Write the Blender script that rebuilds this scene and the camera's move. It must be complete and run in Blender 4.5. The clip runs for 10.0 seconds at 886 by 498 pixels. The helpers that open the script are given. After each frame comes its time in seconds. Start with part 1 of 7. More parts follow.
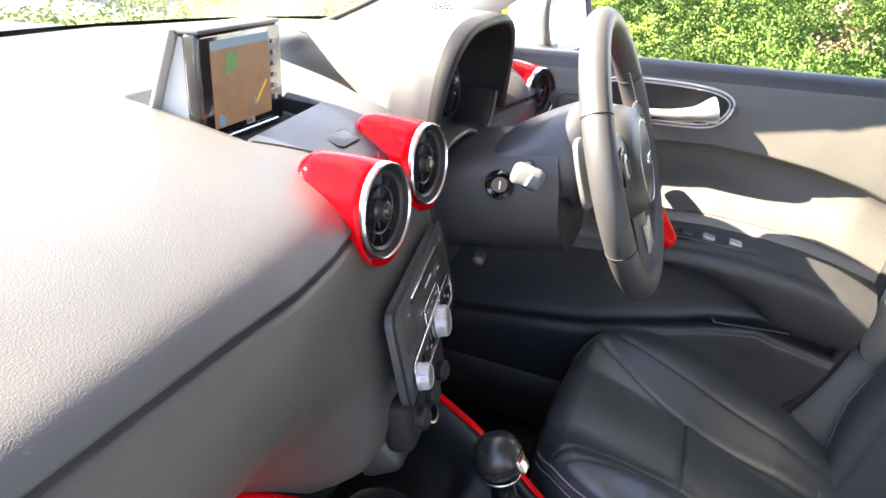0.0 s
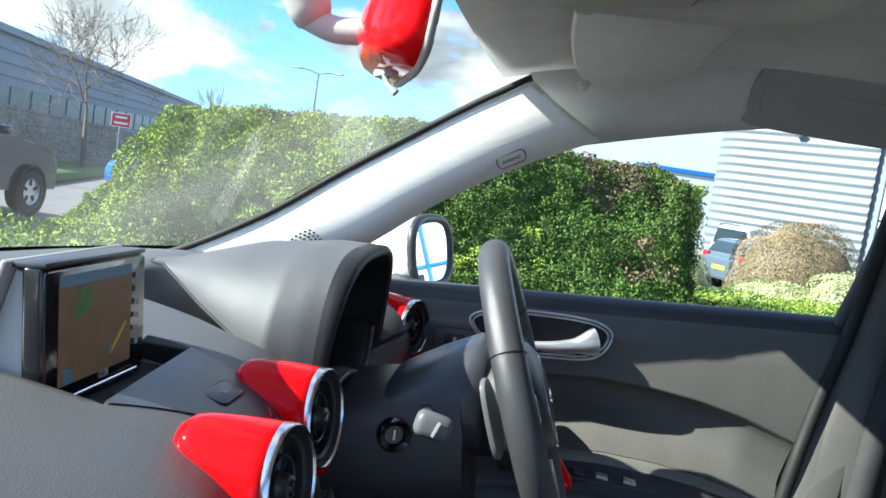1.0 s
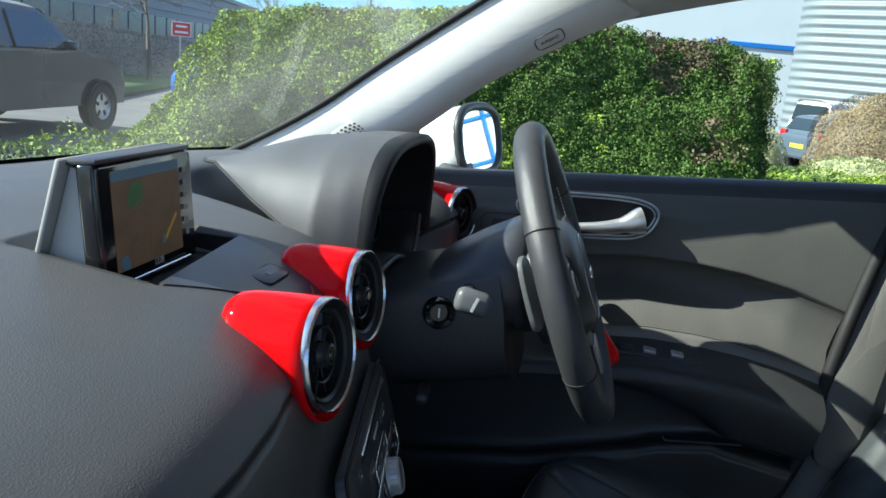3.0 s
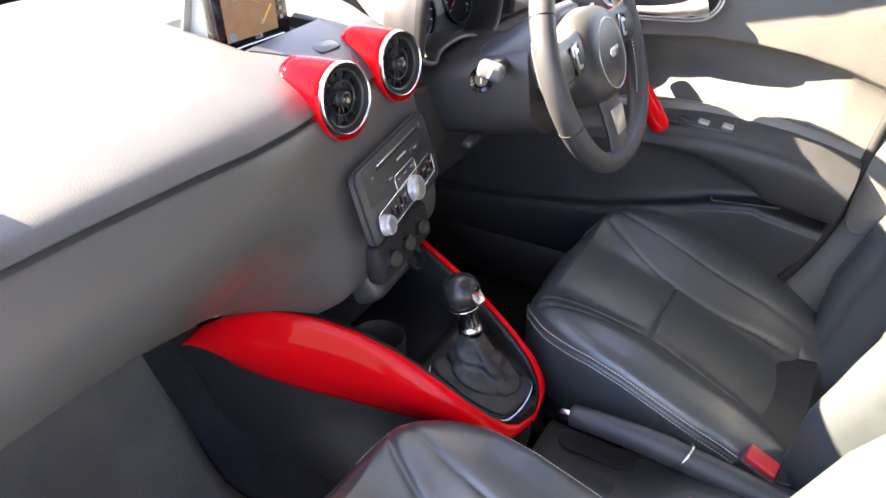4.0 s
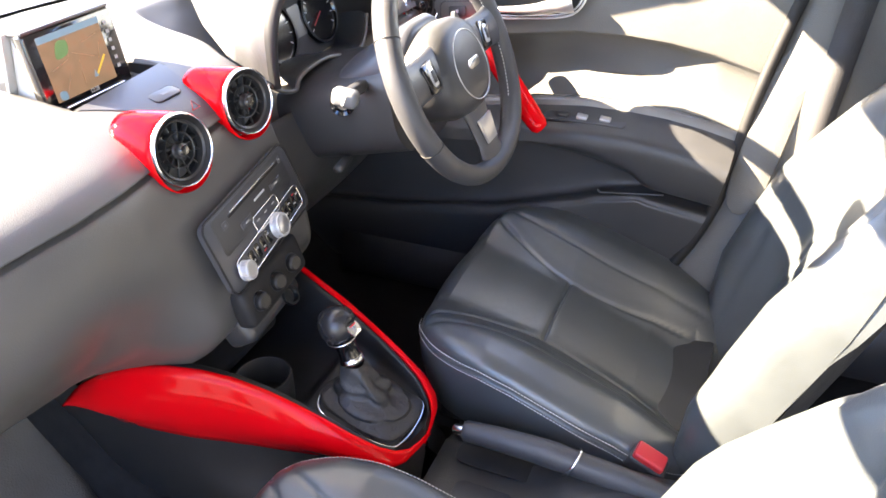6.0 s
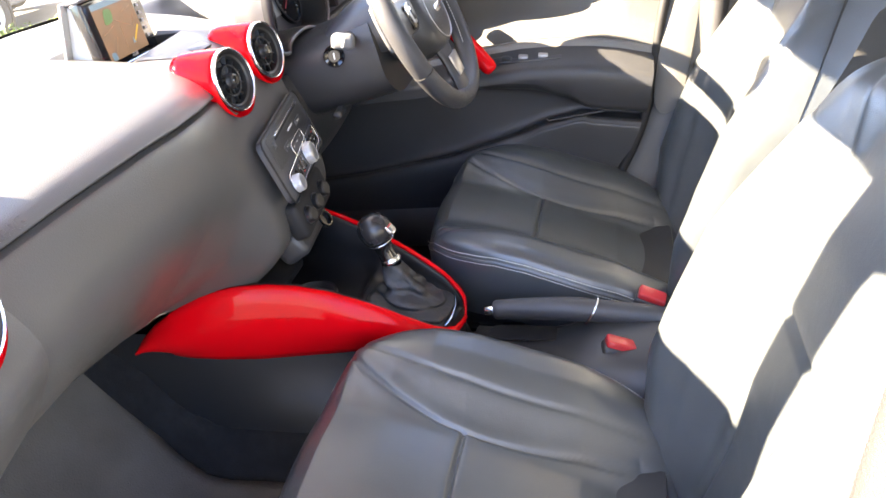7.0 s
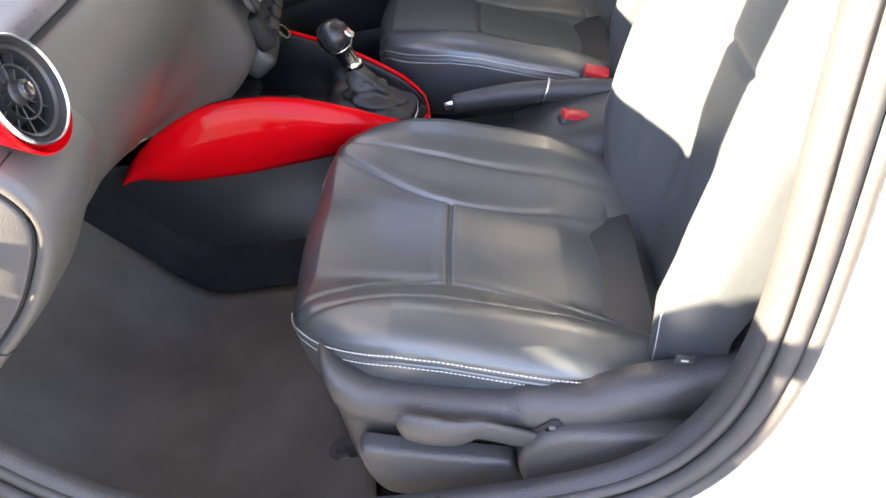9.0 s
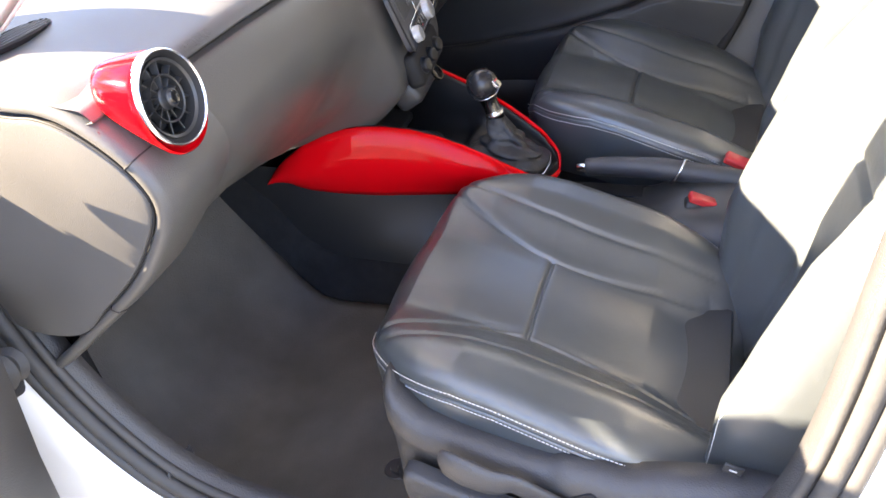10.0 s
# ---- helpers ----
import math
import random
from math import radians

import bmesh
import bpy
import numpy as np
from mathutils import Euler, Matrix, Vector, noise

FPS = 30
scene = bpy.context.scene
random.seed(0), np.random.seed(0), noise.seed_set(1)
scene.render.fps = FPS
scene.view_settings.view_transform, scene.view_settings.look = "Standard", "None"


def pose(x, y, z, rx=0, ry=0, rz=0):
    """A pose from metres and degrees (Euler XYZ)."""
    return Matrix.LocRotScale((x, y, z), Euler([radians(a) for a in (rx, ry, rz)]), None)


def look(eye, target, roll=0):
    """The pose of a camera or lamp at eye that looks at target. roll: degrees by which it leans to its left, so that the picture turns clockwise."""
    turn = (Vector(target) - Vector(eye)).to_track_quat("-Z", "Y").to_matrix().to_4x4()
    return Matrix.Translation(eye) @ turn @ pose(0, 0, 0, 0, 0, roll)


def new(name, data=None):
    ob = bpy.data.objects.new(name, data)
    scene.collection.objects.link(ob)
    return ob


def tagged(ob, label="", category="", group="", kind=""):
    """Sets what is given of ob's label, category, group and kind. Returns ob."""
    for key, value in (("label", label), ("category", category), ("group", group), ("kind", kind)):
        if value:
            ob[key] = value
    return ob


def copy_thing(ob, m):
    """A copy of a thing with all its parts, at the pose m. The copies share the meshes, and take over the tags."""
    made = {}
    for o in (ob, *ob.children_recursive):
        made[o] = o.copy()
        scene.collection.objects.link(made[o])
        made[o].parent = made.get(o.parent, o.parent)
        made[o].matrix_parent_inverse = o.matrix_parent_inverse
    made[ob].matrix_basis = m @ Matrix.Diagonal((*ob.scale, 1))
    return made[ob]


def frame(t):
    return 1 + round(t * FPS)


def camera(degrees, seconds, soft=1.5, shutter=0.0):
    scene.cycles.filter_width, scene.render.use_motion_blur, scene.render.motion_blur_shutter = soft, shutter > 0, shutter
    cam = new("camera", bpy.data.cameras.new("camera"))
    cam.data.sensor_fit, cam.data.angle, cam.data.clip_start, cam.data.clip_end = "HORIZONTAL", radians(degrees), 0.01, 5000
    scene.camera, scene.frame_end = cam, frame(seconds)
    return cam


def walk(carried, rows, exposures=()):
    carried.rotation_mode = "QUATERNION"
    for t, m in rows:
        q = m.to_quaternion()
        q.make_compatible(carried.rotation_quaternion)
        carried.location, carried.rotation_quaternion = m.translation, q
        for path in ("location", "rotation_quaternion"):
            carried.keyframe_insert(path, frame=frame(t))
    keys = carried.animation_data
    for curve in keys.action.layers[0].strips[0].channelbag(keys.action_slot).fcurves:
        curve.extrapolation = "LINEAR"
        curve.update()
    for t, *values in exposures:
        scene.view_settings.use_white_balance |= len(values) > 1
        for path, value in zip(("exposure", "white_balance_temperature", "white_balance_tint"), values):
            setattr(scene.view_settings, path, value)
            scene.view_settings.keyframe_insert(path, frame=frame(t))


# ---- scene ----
# camera and its walk
cam = camera(59.6, 10.0, soft=1.6)
PATH = [
    (0, (-0.664, 0.211, 1.192), (1.096, 0.719, 0.389), 7.8),
    (0.5, (-0.581, 0.276, 1.165), (1.368, 0.53, 0.794), 9.5),
    (1, (-0.569, 0.314, 1.169), (1.414, 0.5, 0.982), 9.1),
    (1.5, (-0.556, 0.324, 1.187), (1.434, 0.484, 1.068), 7.6),
    (2, (-0.547, 0.316, 1.195), (1.446, 0.462, 1.117), 7.4),
    (2.5, (-0.548, 0.31, 1.198), (1.439, 0.488, 1.055), 6.7),
    (3, (-0.592, 0.275, 1.165), (1.325, 0.593, 0.692), 5.8),
    (3.2, (-0.65, 0.215, 1.172), (1.2, 0.635, 0.538), 5.6),
    (4.3, (-0.799, -0.125, 1.273), (0.657, 0.738, 0.207), 0.0),
    (4.5, (-0.792, -0.128, 1.272), (0.653, 0.731, 0.189), -0.6),
    (5, (-0.765, -0.135, 1.288), (0.694, 0.669, 0.181), -2.0),
    (5.5, (-0.691, -0.164, 1.321), (0.809, 0.563, 0.216), -2.7),
    (5.7, (-0.692, -0.174, 1.318), (0.828, 0.545, 0.235), -2.6),
    (6.8, (-0.853, -0.118, 1.292), (0.768, 0.429, 0.255), -6.6),
    (7, (-1.02, -0.074, 1.202), (0.678, 0.392, 0.253), -9.1),
    (7.5, (-1.135, 0.01, 1.161), (0.426, 0.343, -0.045), -14.9),
    (8, (-1.164, 0.031, 1.149), (0.312, 0.344, -0.164), -16.7),
    (8.5, (-1.17, 0.025, 1.153), (0.315, 0.318, -0.155), -15.5),
    (9, (-1.171, 0.002, 1.172), (0.348, 0.289, -0.097), -14.3),
    (9.5, (-1.184, -0.015, 1.179), (0.362, 0.343, -0.038), -12.7),
    (10, (-1.183, -0.086, 1.197), (0.327, 0.58, 0.067), -10.0),
]
EXPOSURES = [(0.0, 4.5, 8300, 11), (0.4, 3.5, 7200, 8), (1.0, 2.35, 6300, 0), (1.5, 2.0, 6250, -4), (2.5, 1.95, 6250, -4), (3.0, 1.9, 6250, -3), (3.3, 2.5, 6900, 4), (4.2, 4.95, 8600, 14),
             (5.7, 5.1, 8600, 14), (7.0, 5.0, 8800, 14), (8.0, 4.95, 8900, 14), (9.3, 4.95, 8900, 14), (10.0, 4.85, 8800, 14)]
walk(cam, [(t, look(eye, target, roll)) for t, eye, target, roll in PATH], EXPOSURES)

# ---- world, sun ----
SUN_DIR = Vector((-0.33, 1.0, 0.685)).normalized()
world = bpy.data.worlds.new("world")
scene.world = world
world.use_nodes = True
wn, wl = world.node_tree.nodes, world.node_tree.links
wn.clear()
w_out = wn.new("ShaderNodeOutputWorld")
w_bg = wn.new("ShaderNodeBackground")
w_sky = wn.new("ShaderNodeTexSky")
w_sky.sky_type = "NISHITA"
w_sky.sun_disc = False
w_sky.sun_elevation = math.asin(SUN_DIR.z)
w_sky.sun_rotation = math.atan2(SUN_DIR.x, SUN_DIR.y)
w_sky.air_density = 1.0
w_sky.dust_density = 0.6
w_co = wn.new("ShaderNodeTexCoord")
w_map = wn.new("ShaderNodeMapping")
w_map.inputs["Scale"].default_value = (2.2, 2.2, 5.0)
w_map.inputs["Location"].default_value = (0.35, 0.2, 0.1)
w_noise = wn.new("ShaderNodeTexNoise")
w_noise.inputs["Scale"].default_value = 1.5
w_noise.inputs["Detail"].default_value = 11
w_noise.inputs["Roughness"].default_value = 0.56
w_ramp = wn.new("ShaderNodeValToRGB")
w_ramp.color_ramp.elements[0].position = 0.490
w_ramp.color_ramp.elements[1].position = 0.548
w_noise2 = wn.new("ShaderNodeTexNoise")
w_noise2.inputs["Scale"].default_value = 3.1
w_noise2.inputs["Detail"].default_value = 6
w_ramp2 = wn.new("ShaderNodeValToRGB")
w_ramp2.color_ramp.elements[0].position = 0.36
w_ramp2.color_ramp.elements[0].color = (0.50, 0.57, 0.68, 1)
w_ramp2.color_ramp.elements[1].position = 0.62
w_ramp2.color_ramp.elements[1].color = (1.9, 1.95, 2.0, 1)
w_mix = wn.new("ShaderNodeMix")
w_mix.data_type = "RGBA"
wl.new(w_co.outputs["Generated"], w_map.inputs["Vector"])
wl.new(w_map.outputs["Vector"], w_noise.inputs["Vector"])
wl.new(w_map.outputs["Vector"], w_noise2.inputs["Vector"])
wl.new(w_noise.outputs["Fac"], w_ramp.inputs["Fac"])
wl.new(w_noise2.outputs["Fac"], w_ramp2.inputs["Fac"])
wl.new(w_ramp.outputs["Color"], w_mix.inputs[0])
w_tint = wn.new("ShaderNodeMix")
w_tint.data_type, w_tint.blend_type = "RGBA", "MULTIPLY"
w_tint.inputs[0].default_value = 1.0
w_tint.inputs[7].default_value = (0.175, 0.30, 0.53, 1)
wl.new(w_sky.outputs["Color"], w_tint.inputs[6])
wl.new(w_tint.outputs[2], w_mix.inputs[6])
wl.new(w_ramp2.outputs["Color"], w_mix.inputs[7])
wl.new(w_mix.outputs[2], w_bg.inputs["Color"])
w_bg.inputs["Strength"].default_value = 0.15
wl.new(w_bg.outputs["Background"], w_out.inputs["Surface"])

sun_data = bpy.data.lights.new("sun", "SUN")
sun_data.energy, sun_data.angle, sun_data.color = 3.0, radians(0.55), (1.0, 0.95, 0.87)
sun = new("sun", sun_data)
sun.matrix_world = look(SUN_DIR * 40, (0, 0, 0))


# ---- materials ----
def material(name, base, rough=0.5, metal=0.0, var=0.15, scale=30.0, grain=0.0, grain_scale=900.0, wrinkle=0.0, wrinkle_scale=40.0,
             coat=0.0, spec=0.5, island=0.0, trans=0.0, cells=False, rough_var=0.1, regular=False):
    m = bpy.data.materials.new(name)
    m.use_nodes = True
    n, l = m.node_tree.nodes, m.node_tree.links
    b = n["Principled BSDF"]
    b.inputs["Roughness"].default_value = rough
    b.inputs["Metallic"].default_value = metal
    b.inputs["Specular IOR Level"].default_value = spec
    b.inputs["Coat Weight"].default_value = coat
    b.inputs["Coat Roughness"].default_value = 0.06
    co = n.new("ShaderNodeTexCoord")
    big, small = n.new("ShaderNodeTexNoise"), n.new("ShaderNodeTexNoise")
    big.inputs["Scale"].default_value, big.inputs["Detail"].default_value = scale * 0.18, 4
    small.inputs["Scale"].default_value, small.inputs["Detail"].default_value = scale, 8
    for t in (big, small):
        l.new(co.outputs["Object"], t.inputs["Vector"])
    add = n.new("ShaderNodeMath")
    add.operation = "ADD"
    l.new(big.outputs["Fac"], add.inputs[0])
    l.new(small.outputs["Fac"], add.inputs[1])
    rng = n.new("ShaderNodeMapRange")
    rng.inputs["From Min"].default_value, rng.inputs["From Max"].default_value = 0.65, 1.35
    rng.inputs["To Min"].default_value, rng.inputs["To Max"].default_value = 1 - var, 1 + var
    l.new(add.outputs[0], rng.inputs["Value"])
    value = rng.outputs["Result"]
    if island:
        geo = n.new("ShaderNodeNewGeometry")
        r2 = n.new("ShaderNodeMapRange")
        r2.inputs["To Min"].default_value, r2.inputs["To Max"].default_value = 1 - island, 1 + island
        l.new(geo.outputs["Random Per Island"], r2.inputs["Value"])
        mul = n.new("ShaderNodeMath")
        mul.operation = "MULTIPLY"
        l.new(value, mul.inputs[0])
        l.new(r2.outputs["Result"], mul.inputs[1])
        value = mul.outputs[0]
    sc = n.new("ShaderNodeVectorMath")
    sc.operation = "SCALE"
    sc.inputs[0].default_value = base
    l.new(value, sc.inputs["Scale"])
    l.new(sc.outputs["Vector"], b.inputs["Base Color"])
    rr = n.new("ShaderNodeMapRange")
    rr.inputs["From Min"].default_value, rr.inputs["From Max"].default_value = 0.3, 0.7
    rr.inputs["To Min"].default_value, rr.inputs["To Max"].default_value = max(0.02, rough * (1 - rough_var)), min(1, rough * (1 + rough_var))
    l.new(small.outputs["Fac"], rr.inputs["Value"])
    l.new(rr.outputs["Result"], b.inputs["Roughness"])
    if grain or wrinkle:
        last = None
        if wrinkle:
            wr = n.new("ShaderNodeTexNoise")
            wr.inputs["Scale"].default_value, wr.inputs["Detail"].default_value = wrinkle_scale, 5
            wr.inputs["Distortion"].default_value = 0.6
            l.new(co.outputs["Object"], wr.inputs["Vector"])
            bw = n.new("ShaderNodeBump")
            bw.inputs["Strength"].default_value, bw.inputs["Distance"].default_value = wrinkle, 0.01
            l.new(wr.outputs["Fac"], bw.inputs["Height"])
            last = bw
        if grain:
            if cells:
                g = n.new("ShaderNodeTexVoronoi")
                g.inputs["Scale"].default_value = grain_scale
                g.inputs["Randomness"].default_value = 0.0 if regular else 1.0
                out = g.outputs["Distance"]
            else:
                g = n.new("ShaderNodeTexNoise")
                g.inputs["Scale"].default_value, g.inputs["Detail"].default_value = grain_scale, 3
                out = g.outputs["Fac"]
            l.new(co.outputs["Object"], g.inputs["Vector"])
            bg = n.new("ShaderNodeBump")
            bg.inputs["Strength"].default_value, bg.inputs["Distance"].default_value = grain, 0.0012
            l.new(out, bg.inputs["Height"])
            if last:
                l.new(last.outputs["Normal"], bg.inputs["Normal"])
            last = bg
        l.new(last.outputs["Normal"], b.inputs["Normal"])
    if trans:
        b.inputs["Transmission Weight"].default_value = trans
    return m


def glass_material(name, tint, gloss, haze_film=0.0):
    """Thin pane: mostly clear, with a Fresnel gloss and a milky film painting reflection haze, strongest at the
    driver-side edge.
    """
    m = bpy.data.materials.new(name)
    m.use_nodes = True
    n, l = m.node_tree.nodes, m.node_tree.links
    n.clear()
    out, mix = n.new("ShaderNodeOutputMaterial"), n.new("ShaderNodeMixShader")
    tr, gl, fr = n.new("ShaderNodeBsdfTransparent"), n.new("ShaderNodeBsdfGlossy"), n.new("ShaderNodeFresnel")
    tr.inputs["Color"].default_value = (*tint, 1)
    gl.inputs["Roughness"].default_value = 0.02
    fr.inputs["IOR"].default_value = gloss
    l.new(fr.outputs["Fac"], mix.inputs["Fac"])
    l.new(tr.outputs["BSDF"], mix.inputs[1])
    l.new(gl.outputs["BSDF"], mix.inputs[2])
    last = mix
    # Translucent film in place of the dash top's reflection in the glass.
    if haze_film:
        film, tl = n.new("ShaderNodeMixShader"), n.new("ShaderNodeBsdfTranslucent")
        tl.inputs["Color"].default_value = (0.80, 0.80, 0.76, 1)
        co, sep, nz = n.new("ShaderNodeTexCoord"), n.new("ShaderNodeSeparateXYZ"), n.new("ShaderNodeTexNoise")
        edge, mul, base = n.new("ShaderNodeMapRange"), n.new("ShaderNodeMath"), n.new("ShaderNodeMath")
        nz.inputs["Scale"].default_value, nz.inputs["Detail"].default_value = 5.0, 7
        edge.inputs["From Min"].default_value, edge.inputs["From Max"].default_value = 0.22, 0.56
        edge.inputs["To Min"].default_value, edge.inputs["To Max"].default_value = 0.12, 1.0
        edge.interpolation_type = "SMOOTHSTEP"
        mul.operation, base.operation = "MULTIPLY", "MULTIPLY"
        base.inputs[1].default_value = haze_film
        l.new(co.outputs["Object"], sep.inputs["Vector"])
        l.new(co.outputs["Object"], nz.inputs["Vector"])
        l.new(sep.outputs["X"], edge.inputs["Value"])
        l.new(edge.outputs["Result"], mul.inputs[0])
        l.new(nz.outputs["Fac"], mul.inputs[1])
        l.new(mul.outputs[0], base.inputs[0])
        l.new(base.outputs[0], film.inputs["Fac"])
        l.new(mix.outputs["Shader"], film.inputs[1])
        l.new(tl.outputs["BSDF"], film.inputs[2])
        last = film
    l.new(last.outputs["Shader"], out.inputs["Surface"])
    return m


def glow_material(name, colour, strength):
    m = bpy.data.materials.new(name)
    m.use_nodes = True
    b = m.node_tree.nodes["Principled BSDF"]
    b.inputs["Base Color"].default_value = (*colour, 1)
    b.inputs["Emission Color"].default_value = (*colour, 1)
    b.inputs["Emission Strength"].default_value = strength
    b.inputs["Roughness"].default_value = 0.35
    b.inputs["Specular IOR Level"].default_value = 0.12
    return m


DASH_TOP = material("dash_soft_plastic", (0.072, 0.073, 0.074), 0.48, var=0.10, scale=14, grain=0.16, grain_scale=800, cells=True, spec=0.5)
DASH_LOW = material("dash_lower_plastic", (0.080, 0.077, 0.073), 0.40, var=0.08, scale=12, grain=0.15, grain_scale=700, cells=True, spec=0.45)
COWL = material("cowl_woven_grain", (0.080, 0.082, 0.086), 0.52, var=0.10, scale=16, spec=0.4, grain=0.30, grain_scale=760, cells=True, regular=True)
DARK = material("dark_plastic", (0.034, 0.035, 0.037), 0.40, var=0.12, scale=20, grain=0.2, grain_scale=700, cells=True)
DARKBLUE = material("satin_dark_plastic", (0.042, 0.045, 0.053), 0.36, var=0.08, scale=20, grain=0.12, grain_scale=800)
BLACK = material("black_recess", (0.006, 0.006, 0.007), 0.7, var=0.1)
GLOSSBLACK = material("gloss_black", (0.008, 0.008, 0.009), 0.12, var=0.05, coat=0.5)
LEATHER = material("black_leather", (0.052, 0.060, 0.064), 0.33, var=0.12, scale=22, grain=0.15, grain_scale=800, wrinkle=0.06, wrinkle_scale=26, cells=True, spec=1.0)
LEATHER_WHEEL = material("wheel_leather", (0.045, 0.046, 0.050), 0.40, var=0.10, scale=30, grain=0.25, grain_scale=1100, cells=True, spec=0.55)
BOOT = material("gaiter_leather", (0.026, 0.026, 0.028), 0.40, var=0.15, scale=30, grain=0.3, grain_scale=900, wrinkle=0.35, wrinkle_scale=60, cells=True)
STITCH = material("pale_thread", (0.62, 0.62, 0.60), 0.8, var=0.1, scale=300)
CARPET = material("black_carpet", (0.017, 0.017, 0.018), 0.95, var=0.30, scale=60, grain=1.0, grain_scale=420, spec=0.1)
MAT_MAT = material("worn_floor_mat", (0.098, 0.091, 0.082), 0.95, var=0.35, scale=9, grain=1.0, grain_scale=380, spec=0.1)
RED = material("red_gloss_lacquer", (0.68, 0.004, 0.008), 0.06, var=0.03, coat=0.0, spec=0.14)
CHROME = material("satin_chrome", (0.72, 0.73, 0.75), 0.22, metal=1.0, var=0.05)
SILVER = material("satin_silver_plastic", (0.55, 0.56, 0.58), 0.32, metal=0.8, var=0.06)
GREY_TRIM = material("grey_door_plastic", (0.095, 0.093, 0.087), 0.55, var=0.08, scale=12, grain=0.3, grain_scale=560, cells=True)
STALK = material("grey_stalk_plastic", (0.11, 0.115, 0.12), 0.42, var=0.10, scale=60, grain=0.2, grain_scale=400, spec=0.4)
KNOB = material("black_knob_leather", (0.022, 0.022, 0.024), 0.26, var=0.08, scale=40, grain=0.12, grain_scale=900, spec=0.5)
HOOD_LIP = material("black_hood_lip", (0.012, 0.013, 0.015), 0.55, var=0.08, scale=30, grain=0.2, grain_scale=500, spec=0.3)
PILLAR = material("pillar_cloth", (0.74, 0.74, 0.72), 0.8, var=0.04, scale=40, grain=0.25, grain_scale=520, cells=True, spec=0.2, regular=True)
HEADLINER = material("headliner_cloth", (0.60, 0.595, 0.57), 0.92, var=0.08, scale=30, grain=0.6, grain_scale=500, spec=0.15)
OVERHEAD = material("overhead_plastic", (0.44, 0.435, 0.41), 0.5, var=0.06, scale=20, grain=0.05, grain_scale=900, cells=True)
BOX_GREY = material("dim_grey_plastic", (0.30, 0.30, 0.285), 0.6, var=0.06, scale=20, grain=0.06, grain_scale=900)
MID_GREY = material("mid_grey_plastic", (0.33, 0.33, 0.315), 0.6, var=0.06, scale=20, grain=0.06, grain_scale=900)
TRIM_SILVER = material("silver_grey_trim", (0.20, 0.196, 0.185), 0.38, metal=0.35, var=0.05, scale=14)
VENT_BLACK = material("vent_black", (0.030, 0.030, 0.031), 0.35, var=0.08, scale=30)
DIAL = material("silver_dial", (0.46, 0.46, 0.46), 0.36, metal=0.35, var=0.05)
CONSOLE_BLACK = material("console_black", (0.013, 0.013, 0.014), 0.45, var=0.1, scale=20, grain=0.12, grain_scale=800)
SEAL = material("rubber_seal", (0.045, 0.044, 0.043), 0.6, var=0.15, scale=50, grain=0.3, grain_scale=300)
WHITE = material("white_car_paint", (0.78, 0.78, 0.76), 0.25, var=0.03, scale=6, coat=0.8)
SILLPLASTIC = material("sill_plastic", (0.042, 0.041, 0.042), 0.45, var=0.12, scale=16, grain=0.35, grain_scale=500, cells=True)
BUCKLE_RED = material("red_button", (0.55, 0.03, 0.035), 0.35, var=0.05)
AMBER = glow_material("amber_lens", (0.85, 0.25, 0.055), 0.30)
PANE = glass_material("clear_glass", (0.95, 0.97, 0.965), 1.15, haze_film=0.13)
PANE_SIDE = glass_material("side_glass", (0.95, 0.985, 0.975), 1.08)
MIRROR = material("mirror_glass", (0.9, 0.92, 0.95), 0.02, metal=1.0, var=0.0, rough_var=0)
BELT = material("belt_webbing", (0.03, 0.03, 0.033), 0.7, var=0.1, scale=60, grain=0.6, grain_scale=600)
PRINT = material("pale_print", (0.55, 0.56, 0.58), 0.6, var=0.05)


# ---- building helpers ----
def link_mesh(name, verts, faces, mat, parent=None, label="", smooth=True):
    me = bpy.data.meshes.new(name)
    me.from_pydata([tuple(map(float, v)) for v in verts], [], [tuple(map(int, f)) for f in faces])
    if smooth:
        me.polygons.foreach_set("use_smooth", [True] * len(me.polygons))
    me.update()
    if mat:
        me.materials.append(mat)
    ob = new(name, me)
    if parent:
        ob.parent = parent
    if label:
        tagged(ob, label)
    return ob


def part(name, bm, mat, parent=None, label="", smooth=True):
    me = bpy.data.meshes.new(name)
    bmesh.ops.recalc_face_normals(bm, faces=bm.faces)
    bm.to_mesh(me)
    bm.free()
    if smooth:
        me.polygons.foreach_set("use_smooth", [True] * len(me.polygons))
        me.set_sharp_from_angle(angle=radians(38))
    me.materials.append(mat)
    ob = new(name, me)
    if parent:
        ob.parent = parent
    if label:
        tagged(ob, label)
    return ob


def thing(name, label, category, group="", kind=""):
    return tagged(new(name), label, category, group, kind)


